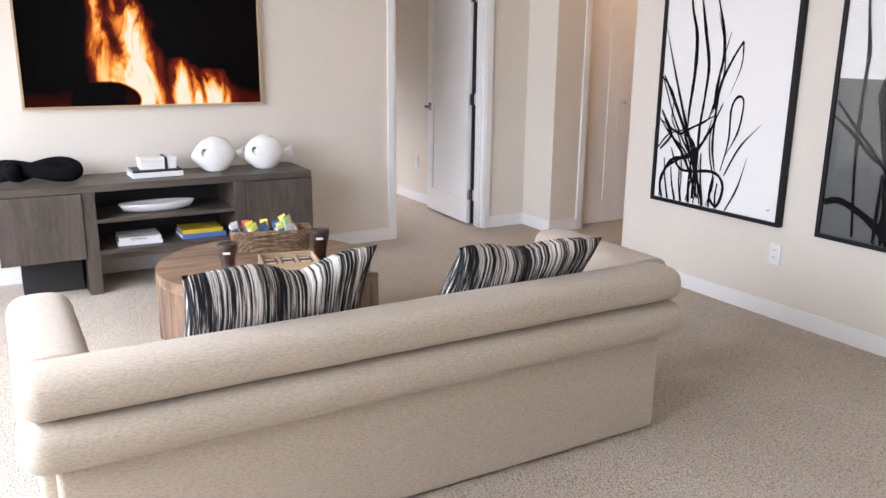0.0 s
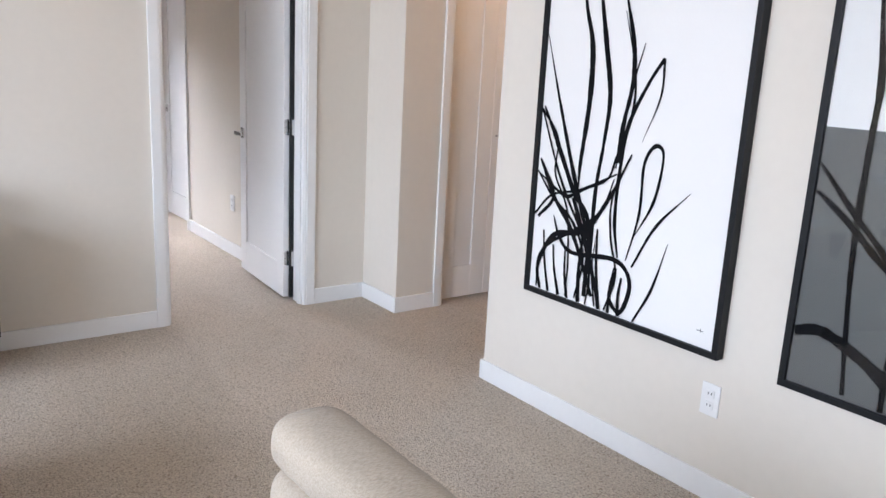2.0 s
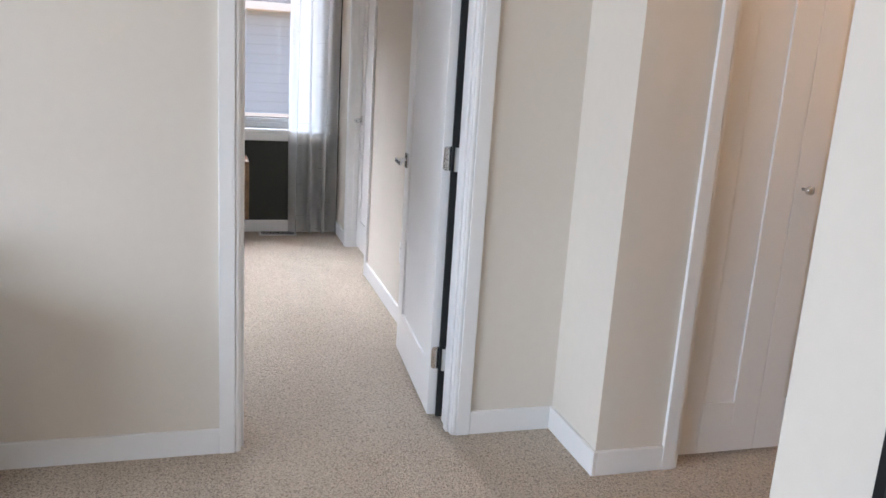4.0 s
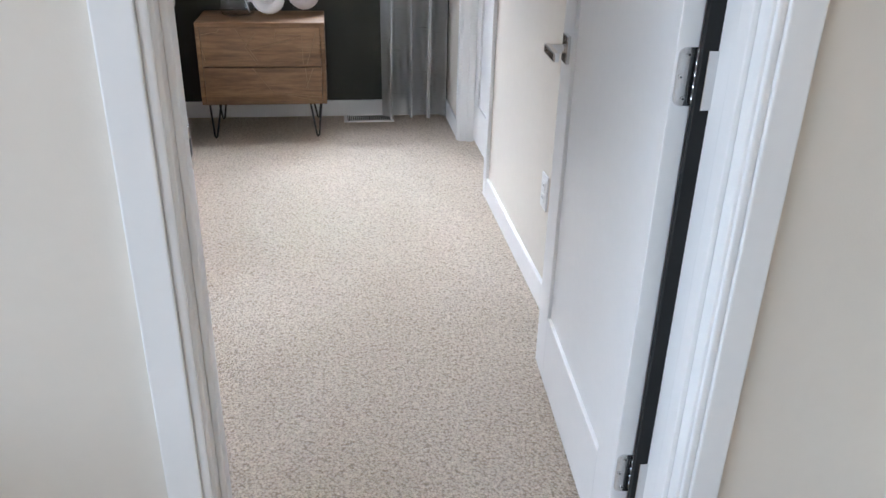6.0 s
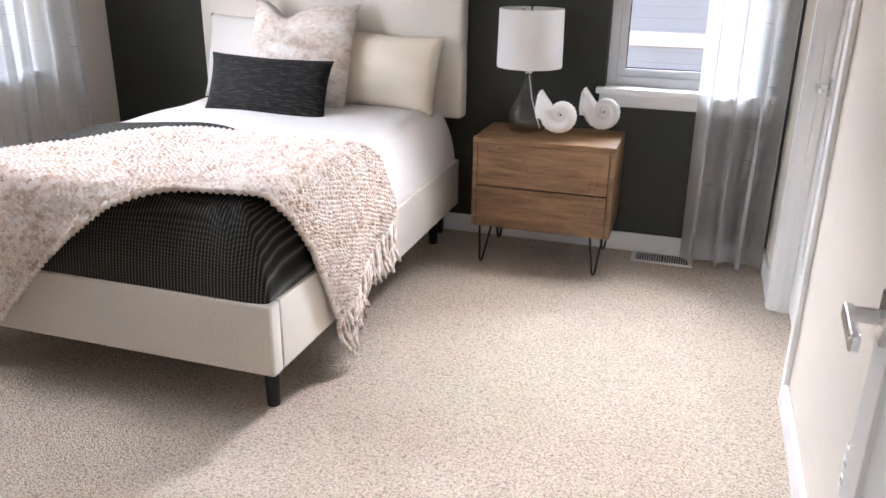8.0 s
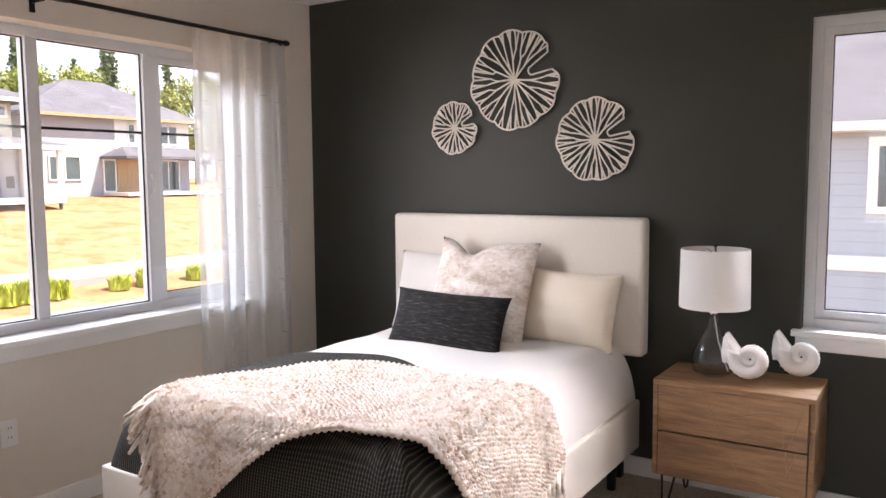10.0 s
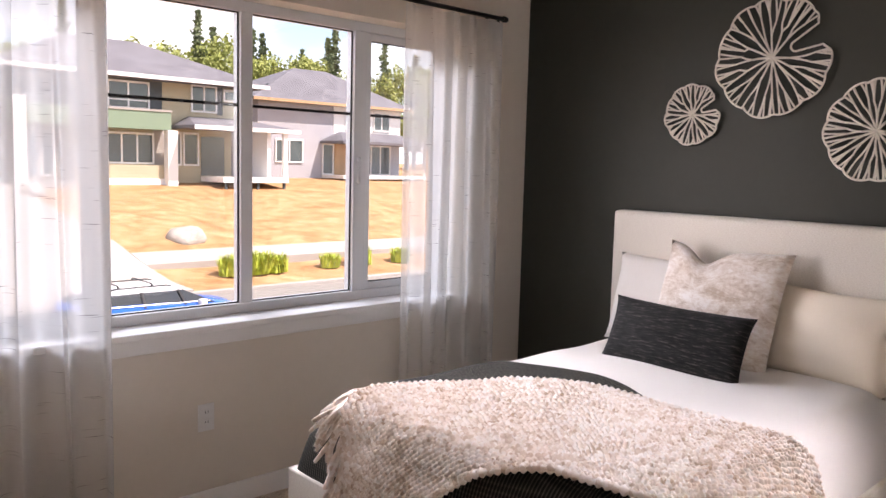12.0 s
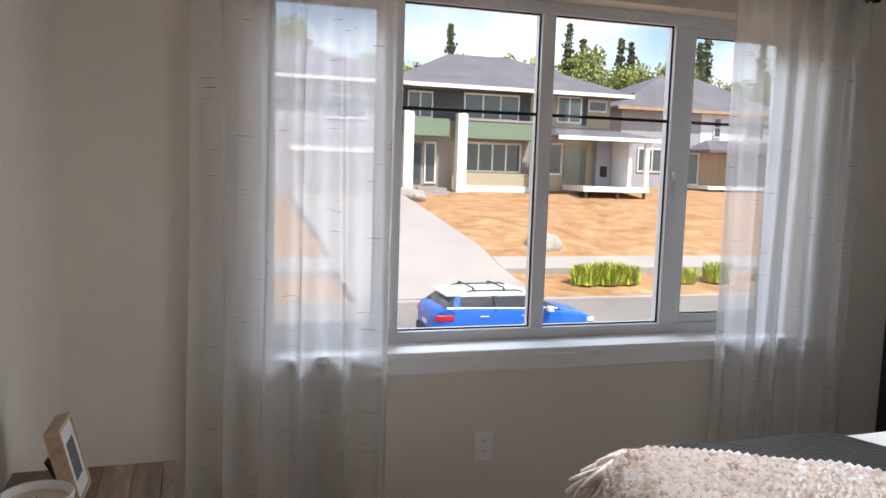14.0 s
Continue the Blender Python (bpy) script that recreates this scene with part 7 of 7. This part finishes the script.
def house_main():
    X = -44.0
    root = thing("house", (-50, 25, 0), "two-storey beige house with green balcony band and hip roof", "house", "houses across the street")
    part("wall", box(X - 12, X, 17.6, 32.3, -0.6, 6.1), M["sid_beige"], root, "beige lap siding")
    part("upper_cladding", box(X, X + 0.05, 17.6, 26.6, 4.2, 6.05), M["sid_dark"], root, "dark slate upper wall")
    part("upper_cladding", box(X, X + 0.045, 30.2, 30.6, 4.3, 6.05), M["sid_dark"], root)
    part("entry_recess", box(X, X + 0.04, 17.6, 21.4, -0.3, 3.2), M["taupe"], root, "taupe entry wall")
    part("entry_panel", box(X, X + 0.035, 26.0, 27.0, 0.3, 3.2), M["taupe"], root)
    part("balcony_band", box(X, X + 1.1, 17.8, 20.9, 3.2, 4.25), M["sid_green"], root, "sage green balcony front")
    part("balcony_band", box(X, X + 1.3, 21.7, 26.6, 3.15, 4.2), M["sid_green"], root, "sage green balcony front")
    part("balcony_cap", box(X, X + 1.35, 21.7, 26.65, 4.2, 4.32), M["taupe"], root)
    for y in (18.0, 21.35, 26.35):
        part("pillar", box(X + 0.8, X + 1.4, y, y + 0.62, -0.6, 4.6 if y < 26 else 3.15, 0.02), M["ext_white"], root, "white pillar")
    part("base_band", box(X, X + 0.9, 22.0, 26.4, -0.4, 0.25), M["ext_white"], root, "white base band")
    part("sill_wall", box(X, X + 0.8, 22.0, 26.4, 0.25, 1.05), M["sid_beige"], root)
    ext_window(root, X + 0.06, 22.25, 25.95, 1.2, 2.85, 4, None)
    ext_window(root, X + 0.08, 22.2, 25.7, 4.45, 5.85, 3, 4.85)
    ext_window(root, X + 0.08, 18.6, 20.0, 4.4, 5.8, 2, 4.8)
    ext_window(root, X + 0.03, 28.55, 30.1, 4.5, 6.0, 2)
    ext_window(root, X + 0.03, 30.75, 31.9, 5.3, 5.85, 1)
    ext_window(root, X + 0.03, 28.0, 28.85, 1.15, 3.0, 1)
    ext_window(root, X + 0.06, 27.0, 27.7, 1.15, 3.0, 1)
    d = part("front_door", box(X + 0.04, X + 0.10, 18.85, 19.45, 0.3, 2.75), M["sid_dark"], root, "dark panelled front door")
    for k in range(4):
        part("door_light", box(X + 0.10, X + 0.11, 18.95, 19.35, 0.6 + k * 0.52, 0.98 + k * 0.52), M["ext_glass"], d)
    ext_window(root, X + 0.05, 19.75, 20.3, 0.4, 2.75, 1)
    part("roof", hip_roof(X - 12.6, X + 1.6, 16.9, 33.1, 6.28, 9.1, 22.9, 27.4, -50), M["roof"], root, "grey shingle hip roof")
    part("fascia", box(X + 1.6, X + 1.66, 16.9, 33.1, 6.05, 6.28), M["ext_white"], root)
    # porch
    part("porch_roof", hip_roof(X - 0.1, X + 3.1, 27.2, 34.5, 3.5, 4.1, 28.2, 32.0, X + 0.2), M["roof"], root, "low shingle porch roof")
    part("porch_fascia", box(X + 3.1, X + 3.16, 27.2, 34.5, 3.25, 3.5), M["ext_white"], root)
    dk = part("porch_deck", box(X, X + 3.0, 29.1, 33.7, 0.1, 0.42), M["ext_white"], root, "white edged deck")
    for y in (29.3, 31.5, 33.4):
        part("deck_leg", box(X + 2.7, X + 2.85, y, y + 0.15, -0.7, 0.1), M["sid_dark"], dk)
    part("porch_post", box(X + 2.7, X + 2.95, 33.35, 33.65, 0.42, 3.3, 0.01), M["ext_white"], root, "white porch post")
    part("porch_wall", box(X, X + 2.6, 32.35, 32.6, 0.42, 3.3), M["ext_white"], root)
    part("porch_fireplace", box(X + 0.05, X + 0.5, 31.2, 32.3, 0.42, 3.3), M["sid_grey"], root, "grey porch fireplace")
    part("firebox", box(X + 0.5, X + 0.52, 31.5, 32.0, 1.0, 1.7), M["slot"], root, "black firebox")
    part("patio_door", box(X + 0.02, X + 0.06, 29.1, 30.7, 0.45, 2.9), M["ext_glass"], root, "glazed patio door")
    for k in range(4):
        part("entry_step", box(X + 1.0 + 0.5 * k, X + 1.6 + 0.5 * k, 18.9, 20.7, -0.9, 0.1 - 0.17 * k), M["concrete"], root, "concrete entry step")


def house_grey():
    X = -50.0
    root = thing("house", (-56, 43, 0.5), "two-storey pale grey house with covered porch and hip roof", "house", "houses across the street")
    part("wall", box(X - 11, X, 36.6, 50.5, -0.3, 6.1), M["sid_grey"], root, "pale grey siding")
    part("upper_wall", box(X, X + 0.05, 43.5, 50.5, 3.3, 6.05), M["ext_white"], root, "white upper wall")
    ext_window(root, X + 0.03, 38.2, 40.5, 1.5, 3.1, 2)
    ext_window(root, X + 0.08, 44.7, 45.2, 4.3, 5.7, 1, 5.0)
    ext_window(root, X + 0.08, 47.6, 49.2, 4.3, 5.7, 2)
    part("roof", hip_roof(X - 11.8, X + 0.8, 35.8, 51.3, 6.2, 9.4, 43.2, 46.5, -55.5), M["roof"], root, "grey shingle hip roof")
    part("fascia", box(X + 0.8, X + 0.85, 35.8, 51.3, 5.98, 6.2), M["cedar"], root, "bare wood fascia")
    part("porch_roof", hip_roof(X - 0.1, X + 3.2, 42.2, 51.5, 3.2, 4.0, 44, 50, X + 0.2), M["roof"], root, "low shingle porch roof")
    part("porch_wall", box(X, X + 0.06, 43.6, 46.0, 0.5, 3.1), M["cedar"], root, "bare cedar boarded wall")
    part("porch_deck", box(X, X + 3.0, 42.4, 51.3, 0.25, 0.5), M["ext_white"], root, "pale porch deck")
    ext_window(root, X + 0.03, 42.5, 43.4, 0.6, 2.9, 1)
    ext_window(root, X + 0.08, 46.3, 49.3, 0.6, 2.9, 3)
    part("porch_post", box(X + 2.8, X + 3.0, 51.0, 51.2, 0.5, 3.2), M["cedar"], root)
    for k in range(5):
        part("roof_vent", box(X - 2.2 - 0.2 * (k % 2), X - 1.9, 38.6 + k * 1.0, 39.0 + k * 1.0, 7.35, 7.5, 0.02), M["sid_dark"], root, "small black roof vent", )


def house_garage():
    X = -40.0
    root = thing("house", (-46, 10, -0.4), "two-storey house with a wide garage door", "house", "houses across the street")
    part("wall", box(X - 12, X, 2.5, 16.6, -1.0, 5.9), M["sid_grey"], root, "pale siding")
    part("roof", hip_roof(X - 12.8, X + 0.9, 1.7, 17.4, 5.95, 8.8, 8, 11.5, -46), M["roof"], root, "grey shingle hip roof")
    part("fascia", box(X + 0.9, X + 0.95, 1.7, 17.4, 5.75, 5.95), M["ext_white"], root)
    g = part("garage_door", box(X, X + 0.06, 11.2, 15.7, -0.3, 2.0), M["taupe"], root, "wide panelled garage door")
    for r in range(4):
        for c in range(5):
            part("panel", box(X + 0.06, X + 0.08, 11.3 + c * 0.88, 12.1 + c * 0.88, -0.2 + r * 0.55, 0.25 + r * 0.55, 0.01), M["taupe"], g)
    part("garage_trim", box(X, X + 0.09, 11.0, 15.9, 2.0, 2.3), M["ext_white"], root)
    ext_window(root, X + 0.03, 12.7, 15.1, 3.9, 5.0, 3)
    ext_window(root, X + 0.03, 5.0, 8.0, 3.6, 5.0, 3)
    ext_window(root, X + 0.03, 5.0, 8.0, 0.4, 2.0, 3)


def house_near():
    """The neighbouring house on the north side, its flank towards the narrow window."""
    Y = 21.0
    root = thing("house", (1, 25, -2.9), "neighbouring pale grey-blue house with white trim", "house", "neighbouring house")
    part("wall", box(-8, 7.5, Y, Y + 9, -3.0, 2.2), M["sid_blue"], root, "pale grey-blue lap siding")
    part("belt_board", box(-8, 7.5, Y - 0.04, Y, -0.2, 0.06, 0.01), M["ext_white"], root, "white belt board")
    w = part("window", box(2.62, 3.12, Y - 0.03, Y, 0.92, 1.95), M["ext_glass"], root, "dark window pane")
    for a in ((2.46, 3.28, 1.95, 2.11), (2.46, 3.28, 0.80, 0.92), (2.46, 2.62, 0.92, 1.95), (3.12, 3.28, 0.92, 1.95)):
        part("trim", box(a[0], a[1], Y - 0.06, Y, a[2], a[3], 0.01), M["ext_white"], w)
    part("eave", box(-8.6, 8.1, Y - 0.55, Y + 0.1, 2.2, 2.36, 0.01), M["ext_white"], root, "white eave board")
    bm = bmesh.new()
    q = [bm.verts.new(p) for p in ((-8.6, Y - 0.55, 2.36), (8.1, Y - 0.55, 2.36), (8.1, Y + 4.5, 4.9), (-8.6, Y + 4.5, 4.9), (8.1, Y + 9.6, 2.36), (-8.6, Y + 9.6, 2.36))]
    bm.faces.new((q[0], q[1], q[2], q[3]))
    bm.faces.new((q[3], q[2], q[4], q[5]))
    bm.faces.new((q[0], q[3], q[5]))
    bm.faces.new((q[1], q[4], q[2]))
    bm.faces.new((q[0], q[5], q[4], q[1]))
    bmesh.ops.recalc_face_normals(bm, faces=bm.faces)
    part("roof", bm, M["roof"], root, "grey shingle roof")


house_main()
house_grey()
house_garage()
house_near()

# ---- trees behind the houses ----
M["bark"] = surface("grey_brown_bark", (0.10, 0.075, 0.055), 0.9, var=0.3, fine=6)
M["leaf_a"] = surface("fresh_green_leaves", (0.34, 0.38, 0.10), 0.7, var=0.4, big=0.6, fine=3)
M["leaf_b"] = surface("dark_conifer_needles", (0.16, 0.20, 0.10), 0.8, var=0.4, big=0.6, fine=3)


def leaf_quad(bm, p, s, rnd):
    q = Matrix.Translation(p) @ Euler((rnd.uniform(0, 6.28), rnd.uniform(0, 6.28), rnd.uniform(0, 6.28))).to_matrix().to_4x4()
    vs = [bm.verts.new(q @ Vector(c)) for c in ((-s, -s * 0.6, 0), (s * 0.2, -s, 0.2 * s), (s, 0.1 * s, 0), (0.1 * s, s * 0.9, 0.15 * s))]
    bm.faces.new(vs)


def broadleaf(seed, h):
    rnd = random.Random(seed)
    root = thing("tree", (0, 0, 0), "broad leafy green tree behind the houses", "tree", "trees behind the houses", world_coords=False)
    tr = tube([(0, 0, -1), (0.1, 0, h * 0.3), (0.0, 0.15, h * 0.6), (0.1, 0.1, h * 0.85)], [0.32, 0.25, 0.15, 0.05], seg=8, up=(0, 1, 0))
    bm = bmesh.new()
    for k in range(15):
        a, zz = rnd.uniform(0, 6.28), rnd.uniform(0.32, 0.93) * h
        reach = (1 - abs(zz / h - 0.55) * 1.5) * h * 0.34 + 0.3
        c = Vector((reach * 0.75 * math.cos(a), reach * 0.75 * math.sin(a), zz))
        tube([(0, 0, zz * 0.7), c * 0.55 + Vector((0, 0, zz * 0.35)), c], [0.09, 0.06, 0.02], seg=5, bm=tr, up=(0, 1, 0.1))
        r = rnd.uniform(0.10, 0.17) * h
        for j in range(330):
            d = Vector((rnd.gauss(0, 1), rnd.gauss(0, 1), rnd.gauss(0, 0.8))).normalized() * r * rnd.random() ** 0.4
            leaf_quad(bm, c + d, rnd.uniform(0.09, 0.21), rnd)
    part("trunk", tr, M["bark"], root)
    tagged(part("crown", bm, M["leaf_a"], root, "uneven leafy crown"), kind="stuff")
    return root


def conifer(seed, h):
    rnd = random.Random(seed)
    root = thing("tree", (0, 0, 0), "tall dark conifer behind the houses", "tree", "trees behind the houses", world_coords=False)
    part("trunk", tube([(0, 0, -1), (0, 0, h * 0.5), (0, 0, h)], [0.3, 0.18, 0.02], seg=8, up=(0, 1, 0)), M["bark"], root)
    bm = bmesh.new()
    tiers = int(h * 2.0)
    for k in range(tiers):
        t = k / tiers
        z = h * (0.18 + 0.82 * t)
        R = h * 0.105 * (1 - t) ** 0.8 * rnd.uniform(0.6, 1.15) + 0.12
        for j in range(7):
            a = rnd.uniform(0, 6.28)
            rr = R * rnd.uniform(0.55, 1.15)
            for m in range(9):
                f = (m + 1) / 9
                leaf_quad(bm, Vector((rr * f * math.cos(a) + rnd.uniform(-0.12, 0.12), rr * f * math.sin(a) + rnd.uniform(-0.12, 0.12), z - 0.28 * rr * f + rnd.uniform(-0.1, 0.1))), rnd.uniform(0.10, 0.24), rnd)
    tagged(part("crown", bm, M["leaf_b"], root, "layered drooping branches"), kind="stuff")
    return root


b1, b2_, c1, c2 = broadleaf(3, 11), broadleaf(8, 12.5), conifer(4, 15.5), conifer(9, 14)
rnd = random.Random(77)
spots = [(b1, -78, 26.5, 1.0), (b2_, -80, 34, 1.0), (b1, -74, 42, 1.08), (b2_, -76, 46, 1.1), (b1, -78, 50.5, 1.1), (b2_, -74, 54, 1.0), (b1, -80, 59, 1.1), (b2_, -78, 39.5, 1.0),
         (b2_, -82, 64, 1.1), (b1, -80, 70, 1.1), (b2_, -80, 77, 1.1), (b1, -66, 20, 0.95), (b2_, -64, 12, 1.0), (b1, -62, 5, 1.0), (b2_, -70, 0, 1.1), (b1, -66, 35.5, 0.82),
         (b2_, -84, 84, 1.2), (b1, -82, 92, 1.1), (b2_, -70, 49, 0.9), (b1, -70, 57, 0.9),
         (c1, -77, 31.5, 1.0), (c2, -79, 28.5, 0.8), (c1, -76, 44.6, 1.06), (c2, -79, 47.8, 1.1), (c1, -77, 51.5, 1.0), (c2, -80, 54.5, 1.12), (c1, -76, 62, 1.08), (c2, -77, 58, 1.0), (c1, -79, 72, 1.1), (c2, -82, 80, 1.15), (c1, -84, 66.5, 1.1), (c2, -68, 8, 1.0)]
used = set()
for src, x, y, s in spots:
    m = Matrix.Translation((x, y, gz(x))) @ pose(0, 0, 0, 0, 0, rnd.uniform(0, 360)) @ Matrix.Scale(s, 4)
    if src.name in used:
        o = copy_thing(src, m)
        o.scale = (s, s, s)
    else:
        used.add(src.name)
        src.matrix_world = m


# ---- parked car ----
def car():
    """Blue five-door crossover with a white roof, seen from behind and its flank. Local x forward, y to its left."""
    blue = surface("blue_car_paint", (0.012, 0.13, 0.58), 0.25, metal=0.0, var=0.05, spec=0.7)
    whitep = surface("white_car_paint", (0.78, 0.78, 0.78), 0.25, var=0.02, spec=0.6)
    dark = surface("dark_car_glass", (0.02, 0.026, 0.03), 0.05, var=0.1, spec=0.9)
    red = surface("red_tail_lamp", (0.45, 0.012, 0.02), 0.15, var=0.1)
    trimm = surface("black_car_trim", (0.02, 0.02, 0.022), 0.6, var=0.1)
    alloy = surface("car_alloy", (0.55, 0.55, 0.56), 0.3, metal=0.9, var=0.05)
    root = thing("car", (0, 0, 0), "blue crossover car with a white roof parked on the street", "car", world_coords=False)
    L, W = 4.4, 1.8

    def section(x, half, z0, z1, crown, n=10):
        pts = []
        for k in range(n + 1):
            t = k / n
            pts.append((x, -half * (1 - 0.05 * (abs(t - 0.45) / 0.55) ** 3), z0 + (z1 - z0) * t))
        top = [(x, -half * 0.95 + 2 * half * 0.95 * k / 6, z1 + crown * (1 - (2 * k / 6 - 1) ** 2)) for k in range(1, 6)]
        right = [(p[0], -p[1], p[2]) for p in reversed(pts)]
        return pts + top + right

    def loft(secs):
        bm = bmesh.new()
        rings = [[bm.verts.new(p) for p in s] for s in secs]
        for a, b in zip(rings, rings[1:]):
            for k in range(len(a) - 1):
                bm.faces.new((a[k], a[k + 1], b[k + 1], b[k]))
            bm.faces.new((a[-1], a[0], b[0], b[-1]))
        bm.faces.new(rings[0][::-1])
        bm.faces.new(rings[-1])
        bmesh.ops.recalc_face_normals(bm, faces=bm.faces)
        return bm
    body = loft([section(-2.2, 0.70, 0.42, 0.98, 0.02), section(-2.1, 0.84, 0.34, 1.19, 0.02), section(-1.6, 0.89, 0.26, 1.25, 0.02), section(-0.4, 0.90, 0.26, 1.22, 0.02), section(0.7, 0.90, 0.26, 1.17, 0.02),
                 section(1.1, 0.89, 0.26, 1.11, 0.05), section(1.75, 0.86, 0.28, 0.98, 0.06), section(2.08, 0.76, 0.34, 0.84, 0.04), section(2.2, 0.62, 0.42, 0.70, 0.02)])
    part("body", body, blue, root, "blue painted body", True)

    # glasshouse tapers inwards towards the roof
    bm = bmesh.new()
    prof = [(-2.08, 1.10), (-1.66, 1.50), (-1.35, 1.57), (0.05, 1.58), (0.35, 1.52), (1.15, 1.09)]
    rings = []
    for x, z in prof:
        h0 = 0.86
        h1 = 0.86 - 0.20 * max(0.0, (z - 0.98)) / 0.6
        rings.append([bm.verts.new((x, -h1, z)), bm.verts.new((x, h1, z))])
    base = [[bm.verts.new((x, -0.86, 1.12)), bm.verts.new((x, 0.86, 1.12))] for x, z in prof]
    for k in range(len(prof) - 1):
        bm.faces.new((rings[k][0], rings[k][1], rings[k + 1][1], rings[k + 1][0]))
        bm.faces.new((base[k][0], rings[k][0], rings[k + 1][0], base[k + 1][0]))
        bm.faces.new((rings[k][1], base[k][1], base[k + 1][1], rings[k + 1][1]))
    bmesh.ops.recalc_face_normals(bm, faces=bm.faces)
    part("glasshouse", bm, dark, root, "dark tinted windows")
    part("roof", box(-1.66, 0.36, -0.70, 0.70, 1.475, 1.60, 0.05, seg=4), whitep, root, "white roof", True)
    part("spoiler", box(-1.86, -1.55, -0.62, 0.62, 1.50, 1.545, 0.015), whitep, root)
    for s in (-1, 1):
        rl = part("roof_rail", tube([(-1.35, s * 0.60, 1.59), (-1.25, s * 0.60, 1.645), (0.0, s * 0.60, 1.65), (0.15, s * 0.60, 1.60)], 0.02, seg=8), trimm, root, "black roof rail", True)
        for x in (-1.75, -0.62, 0.38):
            part("pillar", tube([(x, s * 0.868, 1.12), (x + (0.16 if x < -1 else -0.03 if x < 0 else -0.12), s * 0.70, 1.52)], 0.09 if x < -1 else 0.045, 0.025, 6), blue if x < -1 else trimm, root)
        part("window_line", tube([(-1.9, s * 0.872, 1.235), (1.0, s * 0.872, 1.175)], 0.014, seg=6), alloy, root, "chrome window line")
        part("sill", box(-1.3, 1.3, s * 0.88 - 0.03, s * 0.88 + 0.03, 0.24, 0.36, 0.02), trimm, root, "black plastic sill")
        for dx in (-0.95, 0.15):
            part("door_handle", box(dx - 0.11, dx + 0.11, s * 0.905 - 0.015, s * 0.905 + 0.015, 0.98, 1.01, 0.008), whitep, root, "bright door handle")
        part("mirror", box(0.68, 0.84, s * 0.98 - 0.10, s * 0.98 + 0.10, 1.10, 1.25, 0.03, seg=3), whitep, root, "white door mirror", True)
        tl = part("tail_lamp", box(-2.18, -1.72, s * 0.80 - 0.09, s * 0.80 + 0.09, 0.88, 1.04, 0.03, seg=3), red, root, "red tail lamp", True)
        part("headlight", box(1.85, 2.10, s * 0.68 - 0.12, s * 0.68 + 0.12, 0.74, 0.86, 0.03, seg=3), whitep, root, "clear headlight", True)
        for x in (-1.35, 1.35):
            w = part("wheel", cyl((x, s * 0.70, 0.33), (x, s * 0.905, 0.33), 0.335, seg=32, bevel=0.03), M["rubber"], root, "black tyre", True)
            part("rim", cyl((x, s * 0.80, 0.33), (x, s * 0.915, 0.33), 0.22, seg=24, bevel=0.02), alloy, w, "alloy rim", True)
            part("arch", tube([(x + 0.40 * math.cos(a), s * 0.90, 0.33 + 0.40 * math.sin(a)) for a in [math.pi * k / 14 for k in range(15)]], 0.04, 0.02, 6, up=(0, 1, 0)), trimm, root, "black wheel arch", True)
    for x in (-1.15, -0.35):
        part("roof_bar", tube([(x, -0.62, 1.66), (x, -0.55, 1.72), (x, 0.55, 1.72), (x, 0.62, 1.66)], 0.03, 0.018, 8), trimm, root, "black roof bar", True)
    part("bumper", box(-2.24, -1.95, -0.74, 0.74, 0.36, 0.60, 0.05, seg=3), trimm, root, "dark rear bumper", True)
    part("number_plate", box(-2.235, -2.20, -0.16, 0.16, 0.70, 0.80), whitep, root)
    root.matrix_world = Matrix.Translation((-14.95, 13.68, -2.89)) @ pose(0, 0, 0, 0, 0, 90) @ Matrix.Diagonal((0.96, 0.96, 0.87, 1))


car()
